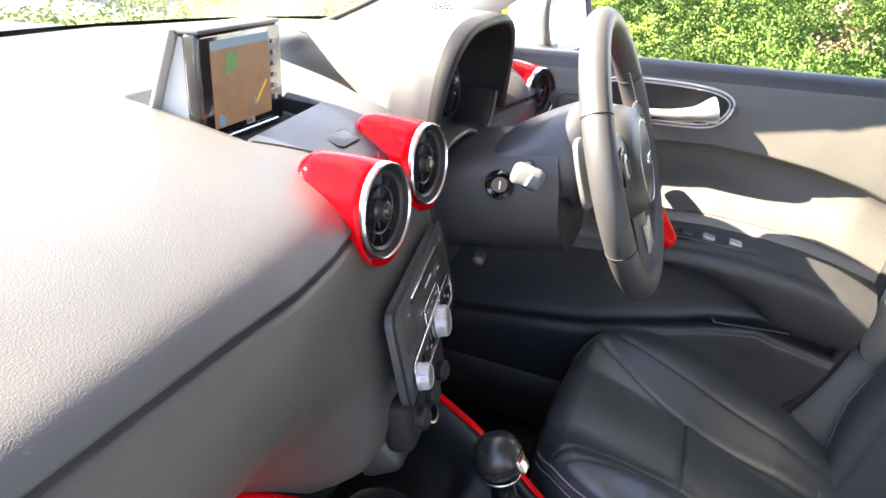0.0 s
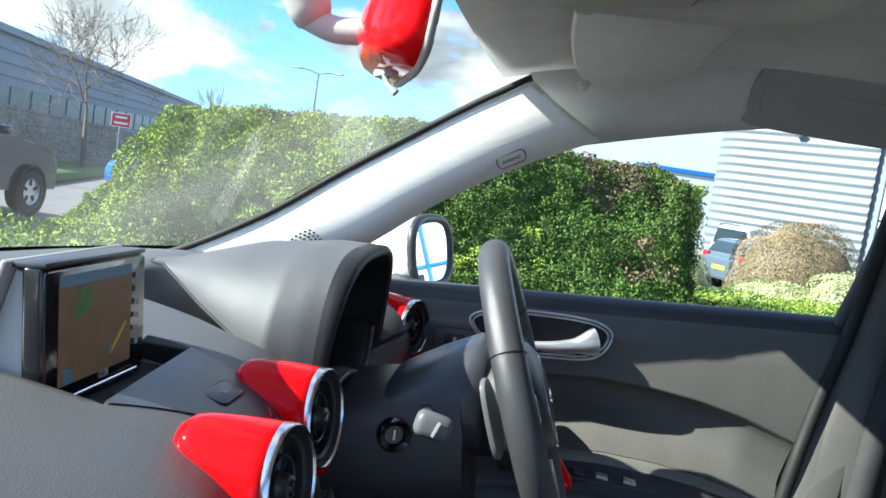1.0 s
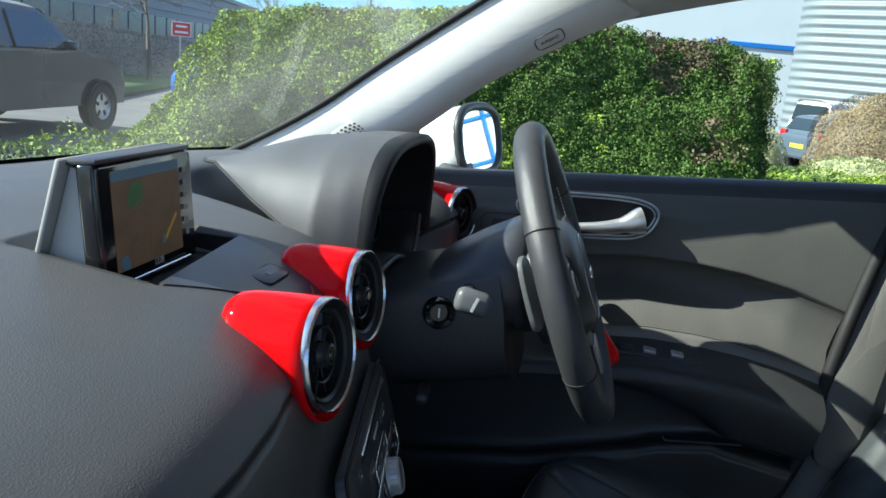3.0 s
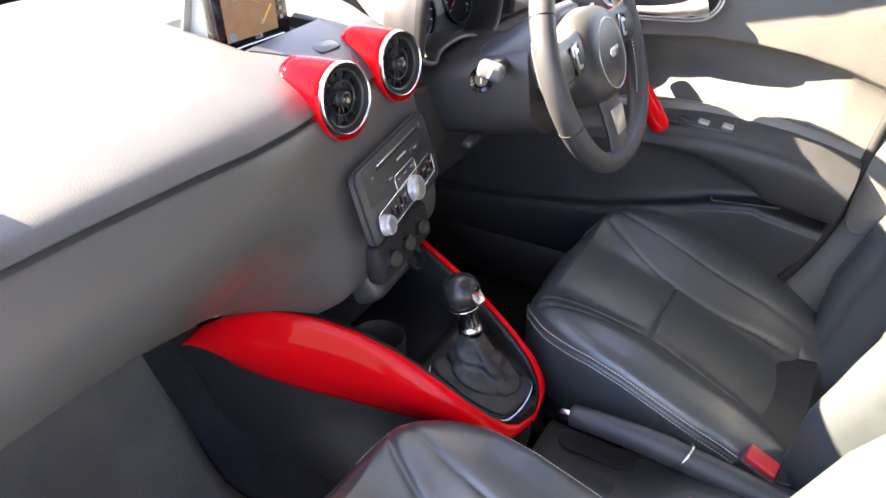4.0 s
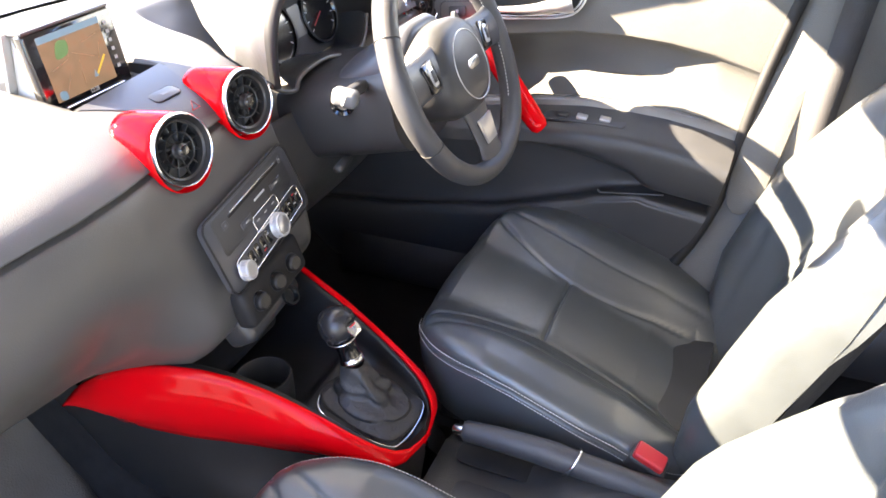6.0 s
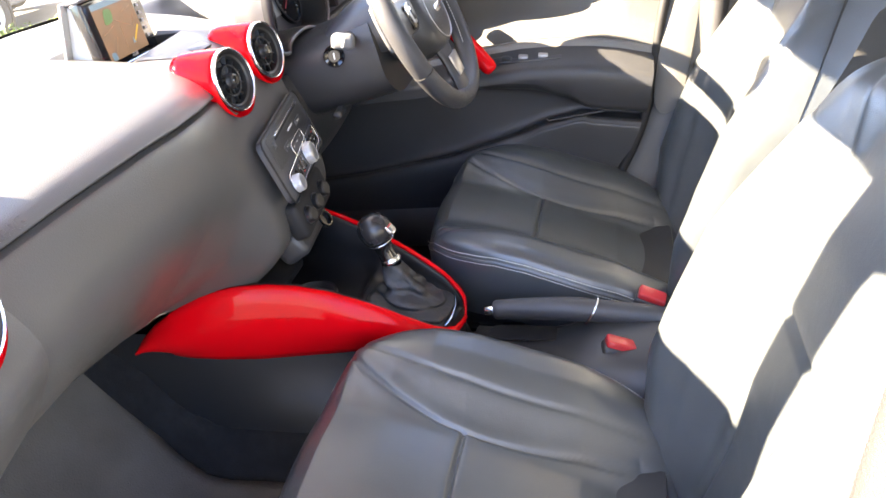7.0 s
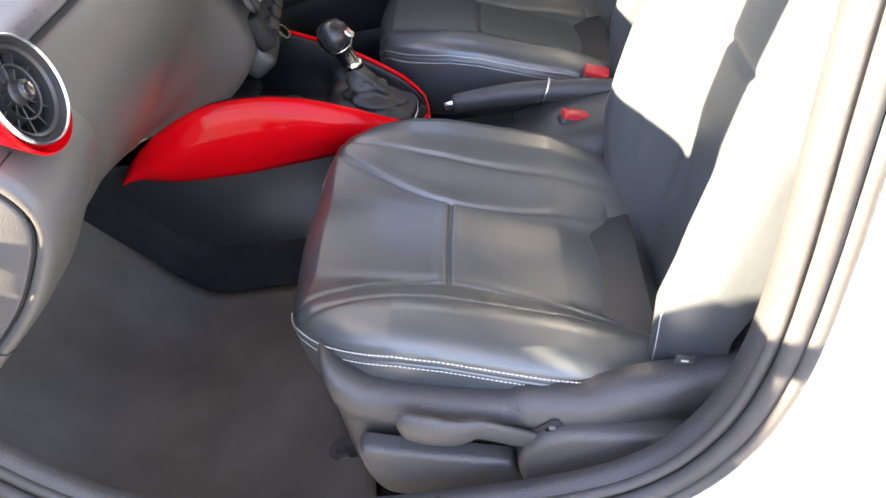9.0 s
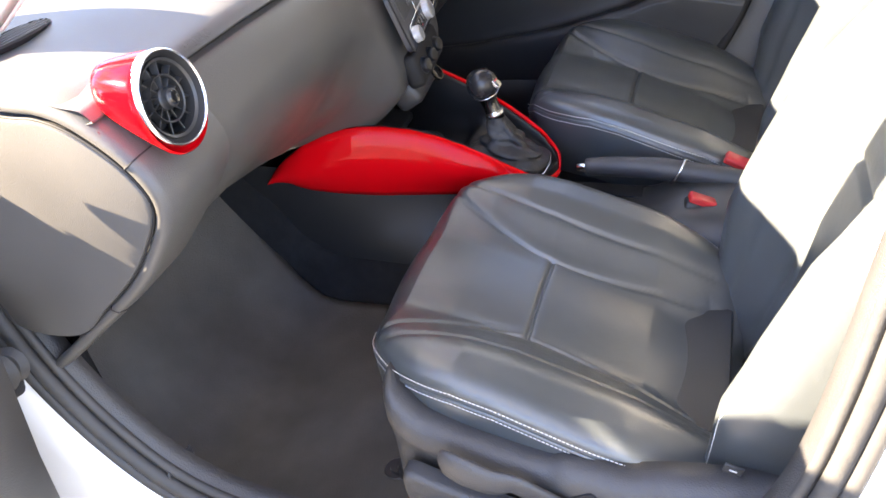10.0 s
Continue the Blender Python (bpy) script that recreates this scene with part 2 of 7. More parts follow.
def grid(name, P, mat, parent=None, label="", close_u=False, close_v=False, thick=0.0, cap=False, flip=False):
    """A sheet over points P[i][j]; closed round either way, capped at both ends of i, or given thickness."""
    P = np.asarray(P, float)
    n, m = P.shape[:2]
    idx = np.arange(n * m).reshape(n, m)
    faces = []
    for i in range(n if close_u else n - 1):
        for j in range(m if close_v else m - 1):
            a, b, c, d = idx[i, j], idx[(i + 1) % n, j], idx[(i + 1) % n, (j + 1) % m], idx[i, (j + 1) % m]
            faces.append((a, d, c, b) if flip else (a, b, c, d))
    if cap:
        faces += [tuple(idx[0][::-1]), tuple(idx[-1])]
    ob = link_mesh(name, P.reshape(-1, 3), faces, mat, parent, label)
    if cap:
        ob.data.set_sharp_from_angle(angle=radians(50))
    if thick:
        s = ob.modifiers.new("thickness", "SOLIDIFY")
        s.thickness, s.offset = thick, 0
    return ob


def smooth_line(pts, n=8, closed=False):
    """Catmull-Rom through points."""
    p = np.asarray(pts, float)
    k = len(p)
    out = []
    for i in range(k if closed else k - 1):
        if closed:
            a, b, c, d = p[(i - 1) % k], p[i], p[(i + 1) % k], p[(i + 2) % k]
        else:
            a, b, c, d = p[max(i - 1, 0)], p[i], p[i + 1], p[min(i + 2, k - 1)]
        for j in range(n):
            t = j / n
            out.append(0.5 * ((2 * b) + (c - a) * t + (2 * a - 5 * b + 4 * c - d) * t * t + (3 * b - a - 3 * c + d) * t ** 3))
    if not closed:
        out.append(p[-1])
    return np.array(out)


def tube(name, pts, radius, mat, parent=None, label="", closed=False, sides=10, flat=1.0, up=(0, 0, 1), ends=True):
    """A round or flattened bar along points; radius one number or one for each point."""
    p = np.asarray(pts, float)
    k = len(p)
    r = np.broadcast_to(np.asarray(radius, float), (k,))
    rows = []
    upv = Vector(up)
    for i in range(k):
        a, b = p[(i - 1) % k] if closed or i else p[0], p[(i + 1) % k] if closed or i < k - 1 else p[-1]
        d = Vector(b - a).normalized()
        s = d.cross(upv)
        if s.length < 1e-4:
            s = d.cross(Vector((1, 0, 0)))
        s.normalize()
        w = s.cross(d)
        rows.append([p[i] + r[i] * (np.array(s) * math.cos(t) + np.array(w) * math.sin(t) * flat) for t in np.linspace(0, 2 * math.pi, sides, endpoint=False)])
    return grid(name, rows, mat, parent, label, close_u=closed, close_v=True, cap=ends and not closed)


def rbox(size, r=0.004, seg=2, m=None):
    """A box with rounded edges as a bmesh."""
    bm = bmesh.new()
    bmesh.ops.create_cube(bm, size=1)
    bmesh.ops.scale(bm, vec=size, verts=bm.verts)
    if r:
        bmesh.ops.bevel(bm, geom=bm.edges[:], offset=min(r, 0.49 * min(size)), segments=seg, profile=0.5, affect="EDGES")
    if m is not None:
        bmesh.ops.transform(bm, matrix=m, verts=bm.verts)
    return bm


def slab(outline, depth, m=None, bevel=0.0, seg=2):
    """A flat shape given by its outline (x, y), raised by depth along z."""
    bm = bmesh.new()
    f = bm.faces.new([bm.verts.new((x, y, 0)) for x, y in outline])
    ext = bmesh.ops.extrude_face_region(bm, geom=[f])
    bmesh.ops.translate(bm, vec=(0, 0, depth), verts=[v for v in ext["geom"] if isinstance(v, bmesh.types.BMVert)])
    bm.faces.ensure_lookup_table()
    if bevel:
        bm.normal_update()
        top = [e for e in bm.edges if all(v.co.z > depth * 0.5 for v in e.verts)] if depth > 0 else [e for e in bm.edges if all(v.co.z < depth * 0.5 for v in e.verts)]
        bmesh.ops.bevel(bm, geom=top, offset=bevel, segments=seg, profile=0.5, affect="EDGES")
    if m is not None:
        bmesh.ops.transform(bm, matrix=m, verts=bm.verts)
    return bm


def lathe(profile, m=None, n=40, sx=1.0, sy=1.0):
    """A turned shape: profile of (radius, height) about z."""
    bm = bmesh.new()
    rings = []
    for r, h in profile:
        if r < 1e-6:
            rings.append([bm.verts.new((0, 0, h))])
        else:
            rings.append([bm.verts.new((r * sx * math.cos(a), r * sy * math.sin(a), h)) for a in np.linspace(0, 2 * math.pi, n, endpoint=False)])
    for a, b in zip(rings, rings[1:]):
        for i in range(n):
            if len(a) == 1 and len(b) == 1:
                continue
            if len(a) == 1:
                bm.faces.new((a[0], b[i], b[(i + 1) % n]))
            elif len(b) == 1:
                bm.faces.new((a[i], b[0], a[(i + 1) % n]))
            else:
                bm.faces.new((a[i], b[i], b[(i + 1) % n], a[(i + 1) % n]))
    if m is not None:
        bmesh.ops.transform(bm, matrix=m, verts=bm.verts)
    return bm


def axes(origin, zdir, ydir=(0, 0, 1)):
    """A pose whose z runs along zdir and whose y lies near ydir."""
    z = Vector(zdir).normalized()
    x = Vector(ydir).cross(z).normalized()
    y = z.cross(x)
    m = Matrix((x, y, z)).transposed().to_4x4()
    m.translation = Vector(origin)
    return m


def rounded(w, h, r, n=5, cx=0.0, cy=0.0):
    """The outline of a rounded rectangle."""
    out = []
    for sx, sy, a0 in ((1, 1, 0), (-1, 1, 90), (-1, -1, 180), (1, -1, 270)):
        for a in np.linspace(a0, a0 + 90, n):
            out.append((cx + sx * (w / 2 - r) + r * math.cos(radians(a)), cy + sy * (h / 2 - r) + r * math.sin(radians(a))))
    return out


def lettering(text, size, m, mat, parent, name="lettering", depth=0.0004):
    cu = bpy.data.curves.new(name, "FONT")
    cu.body, cu.size, cu.extrude, cu.align_x, cu.align_y = text, size, depth, "CENTER", "CENTER"
    tmp = new(name, cu)
    me = bpy.data.meshes.new_from_object(tmp)
    bpy.data.objects.remove(tmp)
    bpy.data.curves.remove(cu)
    me.transform(m)
    me.materials.clear()
    me.materials.append(mat)
    ob = new(name, me)
    ob.parent = parent
    return ob


def stitches(name, pts, parent, step=0.0052, length=0.0036, radius=0.0008, label="pale stitching"):
    """A row of short threads along a line of points."""
    p = np.asarray(pts, float)
    seg = np.linalg.norm(np.diff(p, axis=0), axis=1)
    s = np.r_[0, np.cumsum(seg)]
    verts, faces = [], []
    for a in np.arange(0, s[-1] - length, step):
        q0, q1 = (np.array([np.interp(v, s, p[:, k]) for k in range(3)]) for v in (a, a + length))
        d = Vector(q1 - q0).normalized()
        u = np.array(d.cross(Vector((0.3, 0.2, 0.9))).normalized()) * radius
        w = np.array(d.cross(Vector(u)).normalized()) * radius
        k = len(verts)
        verts += [q0 + u, q0 + w, q0 - u, q0 - w, q1 + u, q1 + w, q1 - u, q1 - w]
        faces += [(k, k + 1, k + 5, k + 4), (k + 1, k + 2, k + 6, k + 5), (k + 2, k + 3, k + 7, k + 6), (k + 3, k, k + 4, k + 7)]
    ob = link_mesh(name, verts, faces, STITCH, parent, label)
    return tagged(ob, kind="stuff")

# ---- cabin shell ----
FLOOR = 0.315

# floor pan with tunnel and front bulkhead
floor_rows = []
for y in np.linspace(-1.6, 1.05, 54):
    row = []
    for x in np.linspace(-0.66, 0.66, 67):
        z = FLOOR - 0.012
        tun = math.exp(-(abs(x) / 0.135) ** 6)
        z += 0.06 * tun
        if y > 0.66:
            z += 0.62 * ((y - 0.66) / 0.39) ** 1.25
        row.append((x, y, z))
    floor_rows.append(row)
floor = grid("floor", floor_rows, CARPET)
tagged(floor, "black carpeted floor of the car cabin", "car floor", kind="structure")

# carpet that rises from the floor to the console on either side
for sx in (-1, 1):
    rows = []
    for y in np.linspace(0.05, 1.0, 40):
        zt = np.interp(y, (0.05, 0.45, 0.58, 0.645, 0.68, 0.78, 1.0), (0.385, 0.387, 0.394, 0.436, 0.50, 0.60, 0.72))
        zb = FLOOR - 0.016 + (0.62 * ((y - 0.66) / 0.39) ** 1.25 if y > 0.66 else 0)
        zt = max(zt, zb + 0.03)
        rows.append([(sx * x, y, zb + (zt - zb) * q) for x, q in ((0.130, 1.06), (0.150, 1.03), (0.164, 0.93), (0.172, 0.75), (0.180, 0.45), (0.190, 0.22), (0.206, 0.07), (0.235, 0.0))])
    tc_ = grid("floor_tunnel", rows, CARPET)
    tagged(tc_, "black carpet covering the side of the transmission tunnel", "car floor", kind="structure")

# passenger floor mat, a thin worn sheet that follows the footwell
mat_thing = thing("floor_mat", "dark grey worn carpet floor mat in the passenger footwell", "floor mat")
rows = []
for v in np.linspace(0, 1, 30):
    y = 0.268 + v * 0.66
    row = []
    for u in np.linspace(0, 1, 24):
        xl, xr = -0.645 + 0.02 * v, np.interp(y, (0.27, 0.48, 0.56, 0.655, 0.78, 0.93), (-0.205, -0.198, -0.200, -0.188, -0.155, -0.135))
        x = xl + (xr - xl) * u
        z = FLOOR + 0.004 + 0.0015 * math.sin(23 * x + 9 * y)
        if y > 0.60:
            z += 0.60 * ((y - 0.60) / 0.40) ** 1.35
        row.append((x, y + 0.012 * math.sin(3 * u), z))
    rows.append(row)
grid("mat_sheet", rows, MAT_MAT, mat_thing, thick=0.008)
edge = [(-0.60, 0.272, FLOOR + 0.012), (-0.50, 0.276, FLOOR + 0.012), (-0.36, 0.285, FLOOR + 0.012)]
stitches("edge_stitching", smooth_line([(-0.655, 0.55, FLOOR + 0.012), (-0.655, 0.38, FLOOR + 0.013), (-0.648, 0.28, FLOOR + 0.012)]), mat_thing)
part("mat_fastener", lathe([(0, 0.006), (0.010, 0.006), (0.011, 0.003), (0.018, 0.003), (0.021, 0.0)], pose(-0.548, 0.323, FLOOR + 0.008)), DARK, mat_thing, "round grey fastener")

# footwell side wall, passenger kick panel
kick = thing("kick_panel", "dark carpeted kick panel beside the footwell", "trim panel", kind="structure")
rows = []
for y in np.linspace(0.655, 1.0, 14):
    rows.append([(-0.668 + 0.02 * (y - 0.4), y, z) for z in np.linspace(0.30, 0.84, 8)])
grid("kick_sheet", rows, CARPET, kick, thick=0.012)
rows = []
for y in np.linspace(0.36, 1.0, 14):
    rows.append([(0.655 - 0.05 * (y - 0.4), y, z) for z in np.linspace(0.30, 0.84, 8)])
grid("kick_sheet", rows, CARPET, kick, thick=0.012)

# roof lining
def roof_z(x, y):
    return 1.380 + 0.040 * (1 - (x / 0.60) ** 2) - 0.060 * max(0, y / 0.375) ** 1.7 + 0.01 * min(0, y)


rows = []
for y in np.linspace(-1.7, 0.375, 44):
    ed = 0.555 + 0.03 * min(1, max(0, (0.25 - y) / 0.3))
    rows.append([(x * ed, y + (0.055 * (1 - x * x) if y > 0.3 else 0.055 * (1 - x * x) * max(0, (y + 0.2) / 0.5)), roof_z(x * ed, y)) for x in np.linspace(-1, 1, 41)])
ceiling = grid("ceiling", rows, HEADLINER, thick=0.012)
tagged(ceiling, "grey cloth headliner under the car roof", "headliner", kind="structure")

# outer roof skin above it
rows = []
for y in np.linspace(-1.75, 0.40, 20):
    rows.append([(x, y, roof_z(x * 0.95, y) + 0.045) for x in np.linspace(-0.585, 0.585, 15)])
roof = grid("roof", rows, WHITE, thick=0.004)
tagged(roof, "white painted steel roof of the car", "car roof", kind="structure")


# right roof rail and pillars
def rail(side):
    """Cloth-covered strip from the roof lining down to the door opening."""
    rows = []
    for y in np.linspace(-1.6, 0.335, 40):
        top = roof_z(0.57, y) + 0.004
        low = 1.3375 - max(0, (y + 0.18)) ** 1.35 * 0.286 if y > -0.18 else 1.3375 - 0.03 * ((-0.18 - y) / 1.4) ** 2
        low = min(low, top - 0.012)
        rows.append([(side * x, y, z) for x, z in ((0.545, top), (0.568, top - 0.35 * (top - low)), (0.585, low + 0.35 * (top - low)), (0.604, low), (0.622, low + 0.012))])
    return rows


rail_r = grid("rail_trim", rail(1), HEADLINER, thick=0.006)
tagged(rail_r, "grey cloth roof rail trim above the driver door", "trim", kind="structure")
rows = [[(x, y, z + 0.02) for x, y, z in r] for r in rail(-1)]
rail_l = grid("rail_trim", rows, HEADLINER, thick=0.006)
tagged(rail_l, "grey cloth roof rail trim above the passenger door opening", "trim", kind="structure")

# driver-side windscreen pillar: screen edge to door edge
scr = smooth_line([(0.655, 0.93, 0.952), (0.615, 0.835, 0.985), (0.565, 0.686, 1.068), (0.548, 0.566, 1.156), (0.532, 0.42, 1.258), (0.528, 0.328, 1.318)], 8)
dor = smooth_line([(0.69, 0.80, 0.94), (0.63, 0.66, 0.965), (0.590, 0.536, 1.052), (0.574, 0.437, 1.132), (0.568, 0.325, 1.204), (0.572, 0.224, 1.256)], 8)
rows = []
for a, b in zip(scr, dor):
    row = []
    for u in np.linspace(0, 1, 15):
        q = a + (b - a) * u
        h = 1 - ((0.62 - u) / 0.62) ** 1.8 if u < 0.62 else 1 - ((u - 0.62) / 0.38) ** 2
        row.append(q + np.array((-0.93, -0.12, -0.33)) * 0.023 * h)
    row.append(b + np.array((0.07, 0.0, 0.006)))
    rows.append(row)
pillar = thing("windscreen_pillar", "pale grey cloth-covered windscreen pillar with airbag badge", "car pillar", kind="structure")
grid("pillar_trim", rows, PILLAR, pillar, thick=0.006)
tube("pillar_glass_seal", scr + np.array((-0.004, 0.004, 0.004)), 0.005, BLACK, pillar)
seam_pts = smooth_line([(0.522, 0.338, 1.310), (0.553, 0.292, 1.288), (0.592, 0.232, 1.259)], 6) + np.array((-0.010, -0.006, 0.0))
tube("pillar_seam", seam_pts, 0.0022, HEADLINER, pillar)
pr = np.array(rows)
bi, bj = divmod(int(np.argmin(np.linalg.norm(pr[2:-2, 1:-2] - np.array((0.548, 0.347, 1.216)), axis=2))), pr.shape[1] - 3)
bi, bj = bi + 2, bj + 1
along = Vector(pr[bi + 1, bj] - pr[bi - 1, bj]).normalized()
face = along.cross(Vector(pr[bi, bj + 1] - pr[bi, bj - 1])).normalized()
face = face if face.x < 0 else -face
bm_m = axes(Vector(pr[bi, bj]) + face * 0.003, face, along) @ pose(0, 0, 0, 0, 0, 90)
part("airbag_badge", slab(rounded(0.040, 0.022, 0.005), 0.0012, bm_m, 0.0006), PILLAR, pillar, "embossed airbag badge")
tube("badge_outline", [tuple(bm_m @ Vector((x, y, 0.0006))) for x, y in rounded(0.042, 0.024, 0.008)], 0.0009, DARK, pillar, closed=True, sides=6)
lettering("AIRBAG", 0.0080, bm_m @ pose(0, 0, 0.0014), GREY_TRIM, pillar, "airbag_lettering")

# passenger-side windscreen pillar: cloth inside, painted outer face, seal on the glass
pil_l = thing("windscreen_pillar", "white painted windscreen pillar beside the open passenger door", "car pillar", kind="structure")
flip_x = np.array((-1.0, 1.0, 1.0))
flat_rows = [[a + (b - a) * u + np.array((-0.008, -0.002, 0.006)) * math.sin(math.pi * u) ** 0.8 for u in np.linspace(0, 1, 9)] for a, b in zip(scr, dor)]
grid("pillar_trim", np.array(flat_rows) * flip_x, PILLAR, pil_l, thick=0.006)
outer = [[a * flip_x + np.array((-0.004, 0.004, 0.012)), (a * 0.5 + b * 0.5) * flip_x + np.array((-0.034, 0.012, 0.020)), b * flip_x + np.array((-0.026, 0.002, 0.008)), b * flip_x + np.array((-0.004, 0.0, 0.002))] for a, b in zip(scr, dor)]
grid("painted_skin", outer, WHITE, pil_l, thick=0.003)
tube("pillar_glass_seal", scr * flip_x + np.array((0.004, 0.004, 0.004)), 0.005, BLACK, pil_l)

# windscreen and header
ws_rows = []
for v in np.linspace(0, 1, 14):
    row = []
    for u in np.linspace(-1.12, 1.12, 25):
        yb, zb = 1.06 - 0.16 * u * u, 0.965
        yt, zt = 0.445 - 0.085 * u * u, 1.352 - 0.030 * u * u
        xw = 0.665 + (0.535 - 0.665) * v
        bow = 0.02 * math.sin(math.pi * v)
        row.append((u * xw, yb + (yt - yb) * v + bow * 0.5, zb + (zt - zb) * v + bow))
    ws_rows.append(row)
screen = grid("window_1", ws_rows, PANE, flip=True)
screen.visible_shadow = False
tagged(screen, "clear curved windscreen glass with light haze", "windscreen", kind="structure")
# dotted black band along the foot of the screen
band = [[(x, y - 0.004, z + 0.003 + 0.0) for x, y, z in ws_rows[0]], [(x, y - 0.006, z + 0.004) for x, y, z in np.asarray(ws_rows[0]) * 0.55 + np.asarray(ws_rows[1]) * 0.45]]
band_ob = grid("windscreen_border", band, BLACK)
tagged(band_ob, "black printed border at the foot of the windscreen", "windscreen border", kind="structure")
# rear closing of the cabin
rear = thing("rear_bench", "black leather rear bench closing the cabin", "rear seat", kind="structure")
part("bench_back", rbox((1.22, 0.16, 0.62), 0.05, 4, pose(0, -1.25, 0.72, -14)), LEATHER, rear)
part("bench_seat", rbox((1.22, 0.52, 0.18), 0.05, 4, pose(0, -1.0, 0.42, 4)), LEATHER, rear)
part("rear_panel", rbox((1.30, 0.03, 1.05), 0.01, 1, pose(0, -1.62, 0.85)), HEADLINER, rear)

# left sill, body side and door seal round the opening
body_l = thing("body_side", "white painted body side round the open passenger door", "car body", kind="structure")
loop = smooth_line([(-0.705, 0.66, 1.00), (-0.712, 0.685, 0.80), (-0.715, 0.660, 0.635), (-0.716, 0.590, 0.500), (-0.716, 0.50, 0.425), (-0.715, 0.36, 0.392), (-0.714, 0.18, 0.388),
                    (-0.713, 0.02, 0.402), (-0.711, -0.075, 0.435), (-0.709, -0.140, 0.505), (-0.707, -0.178, 0.60), (-0.703, -0.20, 0.72), (-0.70, -0.215, 0.85), (-0.68, -0.248, 1.05), (-0.65, -0.285, 1.20), (-0.615, -0.31, 1.36)], 8)
ctr = np.array((-0.71, 0.24, 0.80))
def ring_out(pts, d, dx):
    out = []
    for i, q in enumerate(pts):
        a, b = pts[max(i - 1, 0)], pts[min(i + 1, len(pts) - 1)]
        t = Vector(b - a).normalized()
        nrm = np.array(Vector((1, 0, 0)).cross(t).normalized())
        if nrm @ (q - ctr) < 0:
            nrm = -nrm
        out.append(q + nrm * d + np.array((dx, 0, 0)))
    return np.array(out)


# inner sill trim, seal with two ridges, painted flange and body side
rows = [ring_out(loop, d, dx) for d, dx in ((-0.017, 0.034), (-0.013, 0.020), (-0.008, 0.009), (-0.003, 0.003))]
grid("sill_trim", np.swapaxes(np.array(rows), 0, 1), SILLPLASTIC, body_l, "black plastic sill trim", thick=0.004)
seal = thing("door_seal", "black rubber weatherstrip round the passenger door opening", "door seal", kind="structure")
tube("seal_lip", ring_out(loop, 0.004, -0.004), 0.0095, SEAL, seal, sides=10)
tube("seal_ridge", ring_out(loop, 0.018, -0.010), 0.0075, SEAL, seal, sides=10)
tube("seal_inner", ring_out(loop, -0.009, 0.006), 0.0062, SEAL, seal, sides=10)
rows = [ring_out(loop, d, dx) for d, dx in ((0.018, -0.012), (0.030, -0.018), (0.042, -0.030), (0.060, -0.036), (0.11, -0.040), (0.16, -0.048), (0.26, -0.060))]
grid("painted_side", np.swapaxes(np.array(rows), 0, 1), WHITE, body_l, thick=0.003)
for jy, jz, jx in ((0.66, 0.615, -0.708), (0.17, 0.392, -0.705)):
    part("sill_joint", rbox((0.04, 0.003, 0.03), 0.001, 1, pose(jx, jy, jz)), DARK, body_l)
# jamb panel added and widened to stop sun leaking past the dash end
rows = []
for x, y in ((-0.716, 0.74), (-0.76, 0.745), (-0.82, 0.755), (-0.875, 0.775), (-0.905, 0.81), (-0.905, 0.93), (-0.88, 1.05)):
    rows.append([(x, y, z) for z in np.linspace(0.25, 0.985, 8)])
grid("jamb_sun_block", rows, WHITE, body_l, thick=0.01)
part("sill_joint", rbox((0.05, 0.003, 0.03), 0.001, 1, pose(-0.695, 0.545, 0.452)), DARK, body_l)
# door hinge and check strap at the front of the opening
hinge = thing("door_hinge", "dark steel door hinge with rubber cable boot", "hinge")
part("hinge_plate", rbox((0.05, 0.05, 0.06), 0.008, 2, pose(-0.768, 0.672, 0.662, 0, 20, 10)), DARK, hinge)
part("cable_boot", lathe([(0.010, 0), (0.022, 0.01), (0.016, 0.018), (0.024, 0.03), (0.017, 0.04), (0.025, 0.055), (0.019, 0.066), (0.0, 0.07)], axes((-0.742, 0.652, 0.668), (-0.9, -0.2, 0.25)), 20), SEAL, hinge)
# scuffed painted inner side below the roof, B pillar trim left
bp = thing("centre_pillar", "grey plastic centre pillar trim behind the passenger door", "car pillar", kind="structure")
rows = []
for z in np.linspace(0.36, 1.33, 22):
    xo = -0.69 + 0.10 * max(0, (z - 0.85)) ** 1.3 * 1.6
    yo = -0.262 - 0.20 * max(0, z - 0.8)
    rows.append([(xo - 0.02, yo + 0.035, z), (xo + 0.02, yo + 0.01, z), (xo + 0.05, yo - 0.06, z), (xo + 0.055, yo - 0.15, z), (xo + 0.02, yo - 0.25, z)])
grid("pillar_trim", rows, OVERHEAD, bp, thick=0.006)

# right centre pillar, and panel behind the driver door
bp = thing("centre_pillar", "grey plastic centre pillar trim behind the driver door", "car pillar", kind="structure")
rows = []
for z in np.linspace(0.33, 1.33, 24):
    xo = np.interp(z, (0.33, 0.491, 0.563, 0.638, 0.707, 0.80, 0.92, 1.02, 1.10, 1.335), (0.590, 0.590, 0.598, 0.610, 0.624, 0.634, 0.656, 0.672, 0.668, 0.612))
    y0 = np.interp(z, (0.33, 0.44, 0.491, 0.563, 0.638, 0.707, 0.80, 0.92, 1.02, 1.10, 1.335), (0.02, -0.03, -0.063, -0.099, -0.125, -0.138, -0.152, -0.180, -0.208, -0.218, -0.222))
    rows.append([(xo + dx, y0 + dy, z) for dx, dy in ((0.012, -0.004), (0.0, -0.012), (-0.010, -0.035), (-0.014, -0.09), (-0.008, -0.16), (0.02, -0.28), (0.05, -1.2))])
